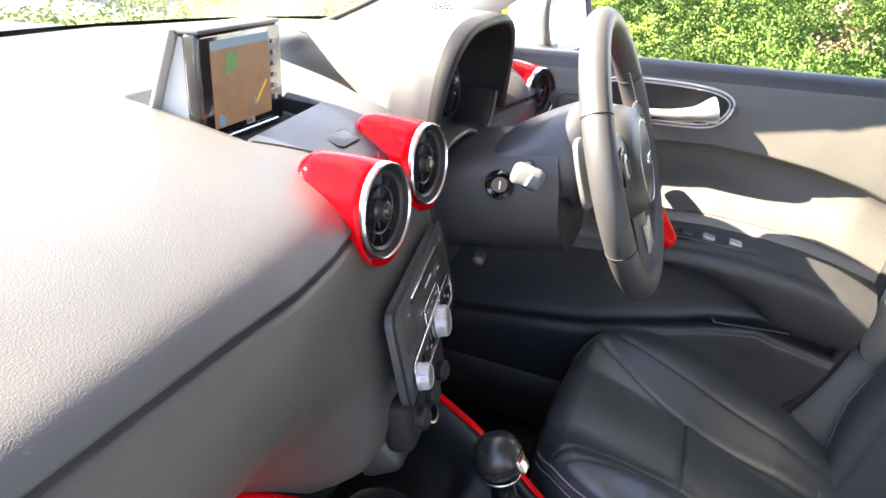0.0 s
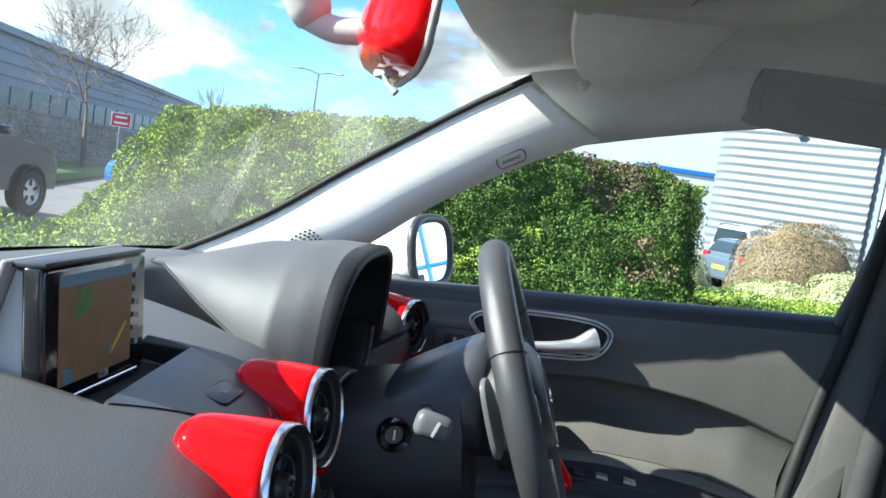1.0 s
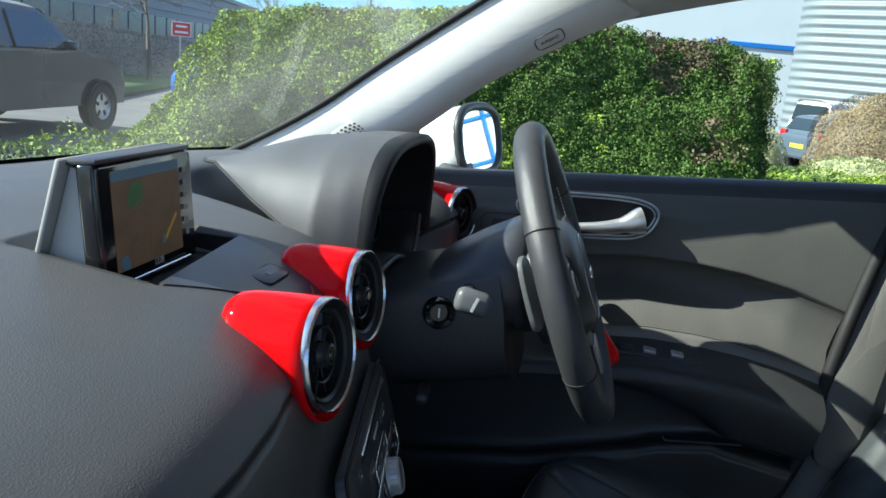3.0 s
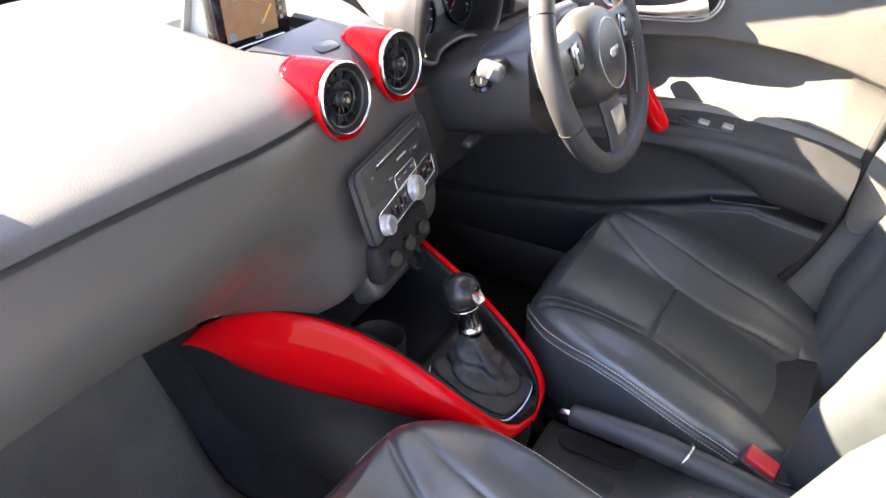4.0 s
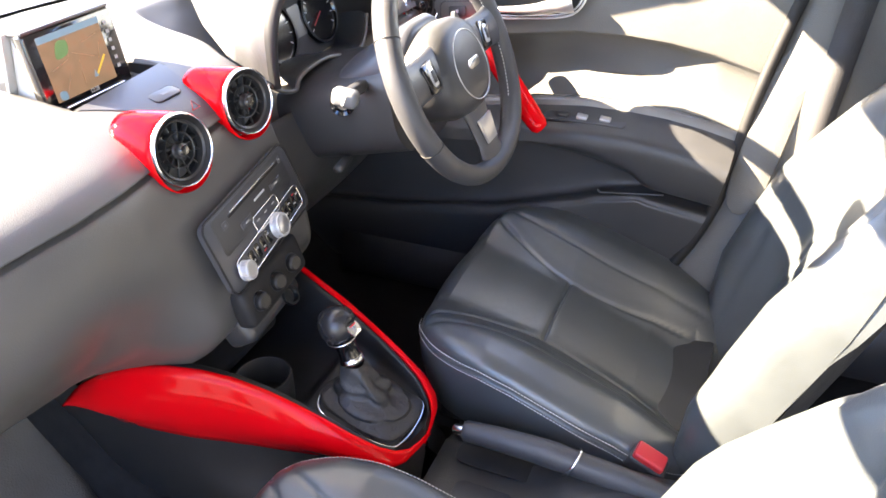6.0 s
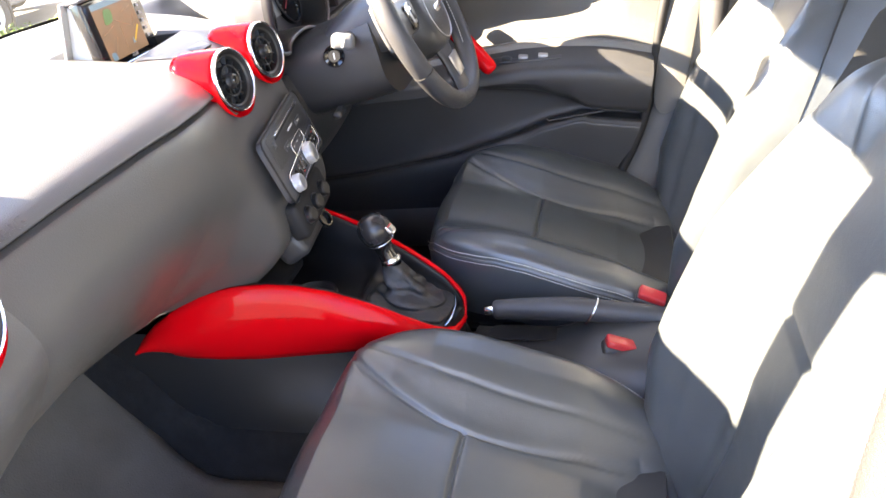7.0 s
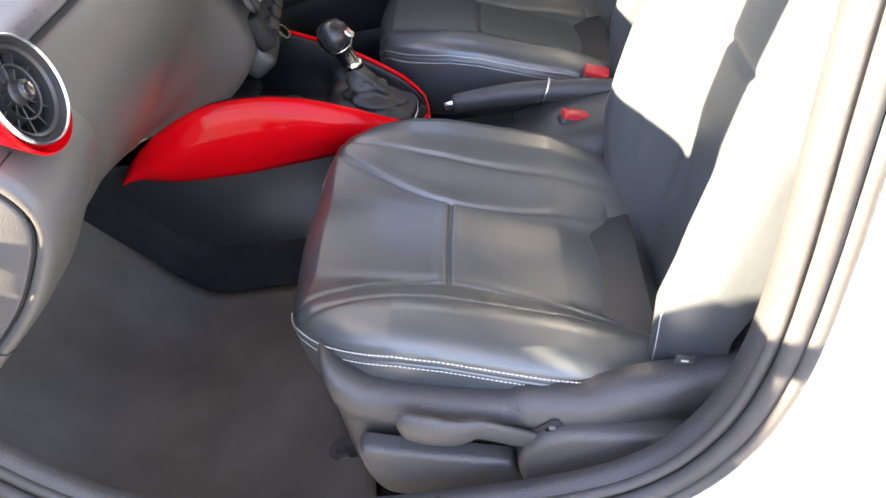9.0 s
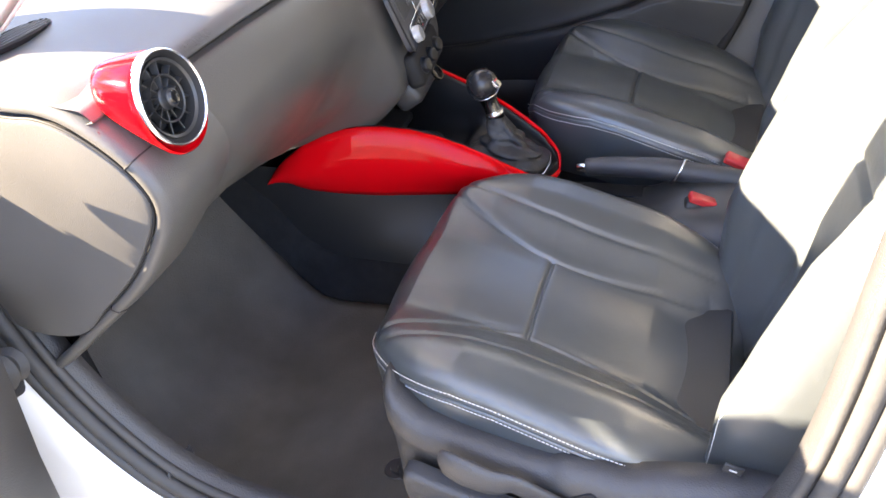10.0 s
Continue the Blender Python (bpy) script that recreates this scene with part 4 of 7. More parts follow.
# lower switch row
sw = thing("switch_panel", "dark switch row below the climate controls", "switch panel")
part("panel", rbox((0.16, 0.03, 0.058), 0.010, 3, pose(0.002, 0.412, 0.722, -14, 0, 7)), BLACK, sw)
for k in range(3):
    mm = axes((-0.048 + 0.046 * k, 0.388 + 0.006 * k, 0.725), (-0.1, -1, 0.25))
    part("switch_knob", lathe([(0, 0.008), (0.009, 0.008), (0.0115, 0.006), (0.0125, 0.0), (0, 0)], mm, 24), CONSOLE_BLACK, sw)
    part("knob_ring", lathe([(0.0125, 0.0), (0.0140, 0.001), (0.0140, -0.002), (0.0125, 0)], mm, 24), DARKBLUE, sw)
part("lower_tray", rbox((0.14, 0.05, 0.044), 0.012, 3, pose(-0.004, 0.430, 0.676, -30, 0, 6)), DARK, sw)
part("socket", lathe([(0, -0.002), (0.010, -0.002), (0.0115, 0.004), (0.014, 0.004), (0.015, 0)], axes((0.030, 0.402, 0.678), (-0.1, -0.8, 0.5)), 24), GLOSSBLACK, sw)

# instrument hood
cowl = thing("instrument_hood", "dark grey woven-grain hood over the instruments", "instrument cluster")


def arch(s, inset=0.0, drop=0.0):
    cx = 0.362
    y = np.interp(s, (0, 0.22, 0.6, 1), (0.500, 0.553, 0.645, 0.735))
    xl = np.interp(s, (0, 0.08, 0.22, 0.6, 1), (0.194, 0.190, 0.187, 0.246, 0.330)) + inset
    zb = np.interp(s, (0, 0.08, 0.22, 0.6, 1), (0.915, 0.932, 0.951, 0.983, 1.008))
    zt = np.interp(s, (0, 0.15, 0.5, 1), (1.069, 1.068, 1.054, 1.014)) - inset - drop
    ex = np.interp(s, (0, 0.15, 0.4, 1), (0.60, 0.74, 0.92, 1.0))
    hw = cx - xl
    row = []
    for a in np.linspace(180, 0, 41):
        c, sn = math.cos(radians(a)), math.sin(radians(a))
        row.append((cx + hw * math.copysign(abs(c) ** ex, c), y, zb + (zt - zb) * sn ** ex))
    return row


hood_rows = [arch(s) for s in np.r_[np.linspace(0, 0.25, 10), np.linspace(0.3, 1, 16)]]
tip = np.array(hood_rows[-1])
for k in (25, 45, 62, 77, 89):
    w = math.cos(radians(k))
    hood_rows.append([(0.362 + (x - 0.362) * w, y + 0.026 * math.sin(radians(k)), 1.006 + (z - 1.006) * w) for x, y, z in tip])
grid("hood", hood_rows, COWL, cowl)
rim = np.array(arch(0))
inner = np.array(arch(0, 0.012))
lean = np.array([(0, 0.010 * (1 - math.sin(radians(a))), 0) for a in np.linspace(180, 0, 41)])
fwd = lambda d: np.array((0, -d, 0))
grid("hood_rim", [rim, rim + fwd(0.004) - lean * 0.2, rim + fwd(0.018) + lean * 0.6, rim * 0.7 + inner * 0.3 + fwd(0.0225) + lean * 0.8, inner * 0.7 + rim * 0.3 + fwd(0.0235) + lean, inner + fwd(0.020) + lean], HOOD_LIP, cowl, "black rolled lip round the opening")
back = np.array(arch(0, 0.026, 0.010)) + np.array((0, 0.085, 0))
grid("hood_liner", [inner + fwd(0.020) + lean, inner * 0.5 + back * 0.5, back], BLACK, cowl)
tube("hood_seam", [np.array(r[0]) + np.array((0, 0, 0.001)) for r in hood_rows[3:]], 0.002, BLACK, cowl)
clu = thing("instrument_cluster", "round dials with pale rings in the instrument binnacle", "instrument cluster")
cm = axes((0.374, 0.560, 0.955), (0, -0.96, 0.28))
part("dial_board", slab(rounded(0.25, 0.12, 0.03), 0.004, cm @ pose(0, 0, -0.008)), BLACK, clu)
for sx in (-0.065, 0.065):
    d = part("gauge", lathe([(0.0, 0.0), (0.044, 0.0), (0.046, 0.004), (0.049, 0.004), (0.050, -0.004)], cm @ pose(sx, 0, 0), 40), GLOSSBLACK, clu)
    part("gauge_ring", lathe([(0.0455, 0.003), (0.0475, 0.006), (0.0495, 0.003)], cm @ pose(sx, 0, 0), 40), DARKBLUE, d)
    for k in range(11):
        part("gauge_mark", rbox((0.0012, 0.006, 0.0005), 0, 1, cm @ pose(sx, 0, 0.001, 0, 0, -125 + 25 * k) @ pose(0, 0.038, 0)), PRINT, d)
    part("needle", rbox((0.0014, 0.034, 0.001), 0, 1, cm @ pose(sx, 0, 0.003, 0, 0, 120) @ pose(0, 0.014, 0)), BUCKLE_RED, d)
part("centre_display", slab(rounded(0.034, 0.050, 0.003), 0.003, cm @ pose(0, 0.004, -0.003)), DARKBLUE, clu)
sh = smooth_line([(0.190, 0.500, 0.922), (0.214, 0.492, 0.904), (0.243, 0.490, 0.897), (0.256, 0.490, 0.911), (0.290, 0.488, 0.918), (0.337, 0.487, 0.917), (0.397, 0.488, 0.902), (0.447, 0.490, 0.897), (0.472, 0.492, 0.915), (0.490, 0.495, 0.945)], 6)
grid("ledge", [[q, q + np.array((0, 0.012, 0.004)), q + np.array((0, 0.03, 0.002)), q + np.array((0, 0.075, -0.006))] for q in sh], DARK, clu, "dark ledge below the dials")
tube("ledge_trim", sh, 0.0036, DASH_LOW, clu, "pale lip of the ledge", sides=8)

# column shroud, stalks, ignition
col = thing("steering_column", "dark plastic steering column shroud with stalks and ignition lock", "steering column")
rows = []
for s in np.linspace(0, 1, 12):
    y = 0.335 + 0.185 * s
    zc, hw, hh = 0.880 - 0.040 * s, 0.100 + 0.022 * s, 0.074 - 0.006 * s
    rows.append([(0.355 + hw * math.copysign(abs(math.cos(a)) ** 0.55, math.cos(a)), y + 0.02 * math.sin(a), zc + hh * math.copysign(abs(math.sin(a)) ** 0.65, math.sin(a)) - 0.012) for a in np.linspace(0, 2 * math.pi, 44, endpoint=False)])
grid("shroud", rows, DARK, col, close_v=True, cap=True)
rows = []
for s in np.linspace(0, 1, 14):
    y = 0.318 + 0.125 * s
    top = np.interp(s, (0, 0.12, 0.5, 0.85, 1), (0.972, 0.986, 0.960, 0.931, 0.912))
    hw = np.interp(s, (0, 0.15, 0.5, 1), (0.074, 0.080, 0.086, 0.092))
    rows.append([(0.355 + hw * math.copysign(abs(math.cos(a)) ** 0.6, math.cos(a)), y, 0.875 + (top - 0.875) * math.sin(a) ** 0.6) for a in np.linspace(0, math.pi, 29)])
grid("upper_cover", rows, DARKBLUE, col, "blue-black upper column cover", thick=0.004)
ring = [np.array(p) + np.array((0, 0, 0.001)) for p in rows[6]]
tube("cover_joint", ring, 0.0012, BLACK, col, sides=6)
st = part("wiper_stalk", rbox((0.075, 0.016, 0.018), 0.006, 3, pose(0.225, 0.377, 0.915, 0, 8, 8)), DARK, col, "column stalk")
part("stalk_head", rbox((0.024, 0.038, 0.026), 0.008, 3, pose(0.180, 0.366, 0.922, 12, 6, 10)), STALK, st, "worn grey stalk head")
part("stalk_mark", rbox((0.0008, 0.003, 0.016), 0, 1, pose(0.1674, 0.362, 0.923, 22, 6, 10)), PRINT, st)
km = axes((0.238, 0.409, 0.884), (-1, -0.35, 0.10))
ig = part("ignition_lock", lathe([(0.0, -0.006), (0.010, -0.006), (0.0115, 0.001), (0.0165, 0.003), (0.0185, 0.0), (0.019, -0.01)], km, 32), GLOSSBLACK, col)
part("key_slot", rbox((0.002, 0.011, 0.002), 0, 1, km @ pose(0, 0, -0.005)), SILVER, ig)
part("release_lever", rbox((0.052, 0.016, 0.013), 0.006, 3, pose(0.238, 0.420, 0.785, 0, 2, 8)), DARK, col, "column release lever")
# knee panel below the column
knee = thing("knee_panel", "dark plastic knee panel below the steering column", "trim panel")
rows = []
for x in np.linspace(0.17, 0.62, 24):
    rows.append([(x, y + 0.03 * (abs(x - 0.36) / 0.2) ** 2 * 0.4, z) for y, z in smooth_line([(0.50, 0.86), (0.478, 0.80), (0.482, 0.74), (0.53, 0.66), (0.62, 0.60)], 4)])
grid("knee_sheet", rows, DARK, knee, thick=0.006)
ped = thing("pedal", "black rubber pedal in the driver footwell", "pedal", "driver pedals")
part("pedal_pad", rbox((0.06, 0.02, 0.05), 0.005, 2, pose(0.30, 0.83, 0.47, -35)), DARK, ped)
tube("pedal_arm", [(0.30, 0.84, 0.48), (0.30, 0.90, 0.60), (0.30, 0.88, 0.74)], 0.009, DARK, ped)
copy_thing(ped, pose(0.11, 0, 0))

# steering wheel
wheel = thing("steering_wheel", "black leather three-spoke steering wheel with silver trim", "steering wheel")
WM = axes((0.355, 0.273, 0.924), (0, -0.927, 0.375), (0, 0.375, 0.927))
R0 = 0.1765
rim_pts = []
for a in np.linspace(0, 360, 96, endpoint=False):
    r = R0 * (1 - 0.035 * math.exp(-((a - 270) / 26) ** 2))
    rim_pts.append(tuple(WM @ Vector((r * math.cos(radians(a)), r * math.sin(radians(a)), 0))))
tube("rim", rim_pts, 0.0158, LEATHER_WHEEL, wheel, closed=True, sides=18, up=tuple(WM.to_3x3() @ Vector((0, 0, 1))), flat=1.16)
for a in (28, 152, 205, 335, 245, 295):
    ring = [tuple(WM @ (Vector((R0 * math.cos(radians(a)), R0 * math.sin(radians(a)), 0)) + 0.0164 * math.cos(b) * Vector((math.cos(radians(a)), math.sin(radians(a)), 0)) + Vector((0, 0, 0.0186 * math.sin(b))))) for b in np.linspace(0, 2 * math.pi, 20, endpoint=False)]
    if a < 240:
        tube("rim_seam", ring, 0.0007, BLACK, wheel, closed=True, sides=5)
hubrows = []
for r, h in ((0.082, -0.045), (0.086, -0.02), (0.084, 0.002), (0.076, 0.015), (0.060, 0.0235), (0.032, 0.0275), (0.003, 0.0285)):
    hubrows.append([tuple(WM @ Vector((r * 1.02 * math.copysign(abs(math.cos(a)) ** 0.85, math.cos(a)), r * 0.86 * math.copysign(abs(math.sin(a)) ** 0.8, math.sin(a)) - 0.007, h))) for a in np.linspace(0, 2 * math.pi, 48, endpoint=False)])
grid("airbag_pad", hubrows, DARK, wheel, "dark grained airbag cover", close_v=True)
tube("pad_ring", [tuple(WM @ Vector((0.053 * math.cos(a), 0.053 * math.sin(a) - 0.010, 0.0245))) for a in np.linspace(0, 2 * math.pi, 48, endpoint=False)], 0.0011, SILVER, wheel, "thin silver ring", closed=True, sides=6)
part("emblem", slab(rounded(0.040, 0.014, 0.0068), 0.0022, WM @ pose(0, -0.008, 0.0280), 0.001), CHROME, wheel, "plain chrome emblem")
for sx in (-1, 1):
    sp = []
    for u, w, th in ((0.060, 0.034, 0.012), (0.10, 0.030, 0.010), (0.140, 0.030, 0.009), (0.172, 0.036, 0.010)):
        sp.append([tuple(WM @ Vector((sx * u, 0.012 + w * math.sin(a), 0.002 + th * math.cos(a)))) for a in np.linspace(0, 2 * math.pi, 20, endpoint=False)])
    s = grid("side_spoke", sp, DARKBLUE, wheel, close_v=True, cap=True)
    part("button_pad", slab(rounded(0.034, 0.044, 0.008), 0.006, WM @ pose(sx * 0.105, 0.010, 0.008, 0, 0, -sx * 8), 0.002), GLOSSBLACK, s)
    part("button_rim", slab(rounded(0.014, 0.030, 0.004), 0.0025, WM @ pose(sx * 0.105, 0.010, 0.0135, 0, 0, -sx * 8), 0.001), SILVER, s)
    part("roller", rbox((0.008, 0.018, 0.005), 0.002, 2, WM @ pose(sx * 0.105, 0.010, 0.0160)), DARK, s)
    part("shift_paddle", slab(smooth_line([(-0.016, -0.036), (0.014, -0.030), (0.020, 0.010), (0.010, 0.044), (-0.012, 0.040), (-0.020, 0.0)], 4, True), 0.006, WM @ pose(sx * 0.118, 0.010, -0.036, 0, sx * 12, 0), 0.002), STALK, wheel, "grey shift paddle")
bs = []
for u, w in ((0.050, 0.050), (0.09, 0.036), (0.13, 0.032), (0.165, 0.042)):
    bs.append([tuple(WM @ Vector((w * math.cos(a), -u, 0.0 + 0.010 * math.sin(a)))) for a in np.linspace(0, 2 * math.pi, 20, endpoint=False)])
grid("lower_spoke", bs, DARKBLUE, wheel, close_v=True, cap=True)
part("spoke_trim", slab([(-0.024, 0.020), (0.024, 0.020), (0.018, -0.020), (-0.018, -0.020)], 0.004, WM @ pose(0, -0.112, 0.009), 0.0015), SILVER, wheel, "brushed silver spoke trim")
st_pts = [tuple(WM @ Vector(((R0 - 0.0155) * math.cos(radians(a)), (R0 - 0.0155) * math.sin(radians(a)), 0.004))) for a in np.linspace(-40, 35, 40)]
stitches("rim_stitching", st_pts, wheel, 0.006, 0.004, 0.0008)
st_pts = [tuple(WM @ Vector(((R0 - 0.0155) * math.cos(radians(a)), (R0 - 0.0155) * math.sin(radians(a)), 0.004))) for a in np.linspace(145, 220, 40)]
stitches("rim_stitching", st_pts, wheel, 0.006, 0.004, 0.0008)
part("column_boss", lathe([(0.060, -0.075), (0.064, -0.05), (0.070, -0.03), (0.05, -0.01)], WM, 32), DARKBLUE, wheel)

# ---- seats ----
def seg_dist(px, py, line):
    """Distance from points to a polyline in the plane."""
    best = np.full(np.shape(px), 9.0)
    for (ax, ay), (bx, by) in zip(line, line[1:]):
        dx, dy = bx - ax, by - ay
        t = np.clip(((px - ax) * dx + (py - ay) * dy) / (dx * dx + dy * dy), 0, 1)
        best = np.minimum(best, np.hypot(px - ax - t * dx, py - ay - t * dy))
    return best


CENTRE_SEAM = smooth_line([(0.170, 0.170), (0.142, 0.140), (0.108, 0.075), (0.087, 0.0), (0.090, -0.08), (0.104, -0.17), (0.122, -0.262)], 6)
BOLSTER_SEAM = smooth_line([(0.190, 0.158), (0.176, 0.125), (0.156, 0.05), (0.148, -0.04), (0.150, -0.14), (0.158, -0.262)], 6)
BACK_SEAM = smooth_line([(0.11, -0.30), (0.085, -0.1), (0.080, 0.12), (0.10, 0.34), (0.14, 0.55)], 6)


def cushion_top(x, y):
    ax = np.abs(x)
    base = np.interp(y, (-0.30, -0.15, 0.0, 0.10, 0.165, 0.20), (0.345, 0.436, 0.500, 0.530, 0.545, 0.535))
    bol = np.interp(y, (-0.28, -0.1, 0.05, 0.15, 0.2), (0.072, 0.062, 0.056, 0.034, 0.015))
    k = np.clip((ax - 0.07) / 0.125, 0, 1)
    z = base + bol * (k * k * (3 - 2 * k)) + 0.006 * np.cos(np.clip(x / 0.09, -1, 1) * math.pi / 2)
    for line, d, w in ((CENTRE_SEAM, 0.0050, 0.0027), (BOLSTER_SEAM, 0.0028, 0.0030)):
        z = z - d * np.exp(-(seg_dist(ax, y, line) / w) ** 2) + 0.14 * d * np.exp(-((seg_dist(ax, y, line) - 0.011) / 0.008) ** 2)
    cross = np.where(ax < 0.087, np.abs(y), 9.0)
    z = z - 0.0052 * np.exp(-(cross / 0.0030) ** 2) + 0.001 * np.exp(-((cross - 0.011) / 0.008) ** 2)
    rear = np.where(ax < 0.125, np.abs(y + 0.228), 9.0)
    return z - 0.004 * np.exp(-(rear / 0.006) ** 2)


def outline_xy(a):
    """Cushion outline by angle: rounded front, straighter flanks."""
    c, s = math.cos(a), math.sin(a)
    p = 3.2 if s > 0 else 5.0
    r = (abs(c) ** p + abs(s) ** p) ** (-1 / p)
    x, y = r * c, r * s
    wid = np.interp(y, (-1, -0.4, 0.1, 1), (0.254, 0.254, 0.248, 0.236))
    return x * wid, (0.202 * y if y > 0 else 0.285 * y)


def seat(cx, y0, outer, label):
    s = thing("car_seat", label, "car seat", "front seats")
    # cushion
    n_a = 320
    angs = np.linspace(0, 2 * math.pi, n_a, endpoint=False)
    out = np.array([outline_xy(a) for a in angs])
    rows = []
    for r in np.r_[np.linspace(0.0006, 0.86, 104), np.linspace(0.87, 1.0, 16)]:
        x, y = out[:, 0] * r, out[:, 1] * r
        z = cushion_top(x, y)
        e = max(0, (r - 0.86) / 0.14)
        z = z - 0.019 * (1 - math.sqrt(max(0, 1 - e * e)))
        rows.append(np.stack([cx + x, y0 + y, z], 1))
    edge = rows[-1]
    for dz, grow in ((0.006, 1.008), (0.014, 1.014), (0.034, 1.019), (0.062, 1.014), (0.095, 0.997), (0.13, 0.97)):
        r = edge.copy()
        r[:, 0] = cx + (edge[:, 0] - cx) * grow
        r[:, 1] = y0 + (edge[:, 1] - y0) * grow
        r[:, 2] = edge[:, 2] - dz
        rows.append(r)
    grid("cushion", rows, LEATHER, s, "black leather cushion with sewn seams", close_v=True)
    k = np.arange(n_a)
    side = [i for i in k if (math.cos(angs[i]) * outer > 0.25 or math.sin(angs[i]) > 0.35) and math.sin(angs[i]) > -0.9]
    for sgn in (1, -1):
        idx = [i for i in sorted(k, key=lambda i: (math.atan2(math.sin(angs[i]), sgn * math.cos(angs[i])))) if -1.15 < math.atan2(math.sin(angs[i]), sgn * math.cos(angs[i])) < 1.05]
        line = np.array([rows[-6][i] for i in idx])
        tube("piping", (line + np.array([rows[-5][i] for i in idx])) / 2 + np.array((0, 0, 0.001)), 0.0026, LEATHER, s, sides=6)
        for off, ups in ((0.0016, 0.0105), (0.0022, -0.0045)):
            d = line - np.array((cx, y0, 0))
            d[:, 2] = 0
            d /= np.linalg.norm(d, axis=1)[:, None]
            stitches("side_stitching", line + d * off + np.array((0, 0, ups - 0.004)), s)
    # backrest, reclined sheet with side bolsters
    tilt = radians(21)
    ay, az = np.array((0, -math.sin(tilt), math.cos(tilt))), np.array((0, -math.cos(tilt), -math.sin(tilt)))
    base = np.array((cx, y0 - 0.272, 0.425))
    rows = []
    hs = np.linspace(-0.11, 0.60, 88)
    us = np.linspace(-1, 1, 101)
    for h in hs:
        hw = np.interp(h, (-0.02, 0.05, 0.16, 0.34, 0.46, 0.55, 0.60), (0.226, 0.242, 0.256, 0.250, 0.215, 0.178, 0.150))
        x = us * hw
        ax = np.abs(us)
        bol = np.interp(h, (0, 0.10, 0.30, 0.45, 0.60), (0.052, 0.078, 0.072, 0.040, 0.012))
        kk = np.clip((ax - 0.42) / 0.36, 0, 1)
        f = bol * kk * kk * (3 - 2 * kk)
        f = f + np.interp(h, (0, 0.1, 0.2, 0.4, 0.6), (-0.035, -0.028, -0.010, 0.004, -0.01)) * (1 - ax ** 2)
        ed = np.clip((ax - 0.84) / 0.16, 0, 1)
        f = f - 0.085 * (1 - np.sqrt(np.maximum(0, 1 - ed * ed)))
        if h > 0.52:
            f = f - 0.07 * ((h - 0.52) / 0.08) ** 2
        for line, d, w in ((BACK_SEAM, 0.006, 0.0055),):
            f = f - d * np.exp(-(seg_dist(np.abs(x), np.full_like(x, h - 0.05), line) / w) ** 2)
        f = f - np.where(ax < 0.42, 0.006 * math.exp(-((h - 0.30) / 0.005) ** 2), 0)
        f = f - 0.005 * np.exp(-((ax * hw - 0.155 - 0.05 * h) / 0.005) ** 2)
        rows.append(base + h * ay - f[:, None] * az + np.stack([x, 0 * x, 0 * x], 1))
    rows = np.array(rows)
    grid("backrest", rows, LEATHER, s, "black leather backrest with deep side bolsters")
    shell = []
    for h in np.linspace(-0.02, 0.60, 20):
        hw = np.interp(h, (-0.02, 0.05, 0.16, 0.34, 0.46, 0.55, 0.60), (0.205, 0.238, 0.256, 0.250, 0.215, 0.178, 0.150))
        shell.append([base + h * ay + az * (0.075 * (1 - abs(u) ** 3) + 0.012) + np.array((u * hw, 0, 0)) for u in np.linspace(-1, 1, 21)])
    grid("back_shell", shell, DARK, s)
    for col in ((5,) if outer < 0 else (-6,)):
        stitches("bolster_stitching", rows[2:34, col] + np.array((0, 0.001, 0)), s)
    part("side_label", rbox((0.004, 0.020, 0.012), 0.0008, 1, pose(cx + outer * 0.262, y0 - 0.262, 0.512, 18, 0, 0)), DARK, s, "small dark sewn label")
    part("label_mark", rbox((0.0006, 0.008, 0.002), 0, 1, pose(cx + outer * 0.2645, y0 - 0.262, 0.512, 18, 0, 0)), PRINT, s)
    # side cover with recliner pod and height lever
    o = outer
    rows = []
    for y in np.linspace(-0.42, 0.136, 60):
        zt = np.interp(y, (-0.42, -0.319, -0.202, -0.166, -0.084, -0.070, 0.014, 0.085, 0.112, 0.128, 0.136), (0.535, 0.492, 0.488, 0.480, 0.491, 0.484, 0.501, 0.520, 0.540, 0.556, 0.560))
        zb = np.interp(y, (-0.30, 0.05, 0.10, 0.136), (0.335, 0.335, 0.345, 0.375))
        xo = np.interp(y, (-0.42, -0.30, -0.15, 0.0, 0.10, 0.125, 0.136), (0.270, 0.278, 0.286, 0.284, 0.275, 0.266, 0.245))
        rec = np.interp(y, (-0.085, -0.05, 0.07, 0.115), (0.0, 1.0, 1.0, 0.0))
        rows.append([(cx + o * (xo + dx - 0.016 * rec * r), y0 + y, zt + (zb - zt) * q) for q, dx, r in ((0, -0.04, 0), (0.005, -0.016, 0), (0.03, -0.006, 0), (0.08, -0.001, 0), (0.16, 0.003, 0), (0.24, 0.002, 0.15), (0.32, -0.002, 0.7), (0.42, -0.004, 1), (0.6, -0.003, 1), (0.9, 0.0, 0.6), (1.0, 0.0, 0), (1.0, -0.05, 0))])
    grid("side_cover", rows, SILLPLASTIC, s, "black plastic seat side cover", thick=0.003)
    side_m = lambda x: axes((cx + o * x, y0, 0.42), (o, 0, 0), (0, 0, 1))
    flat = lambda pts: [(o * a, b - 0.42) for a, b in pts]
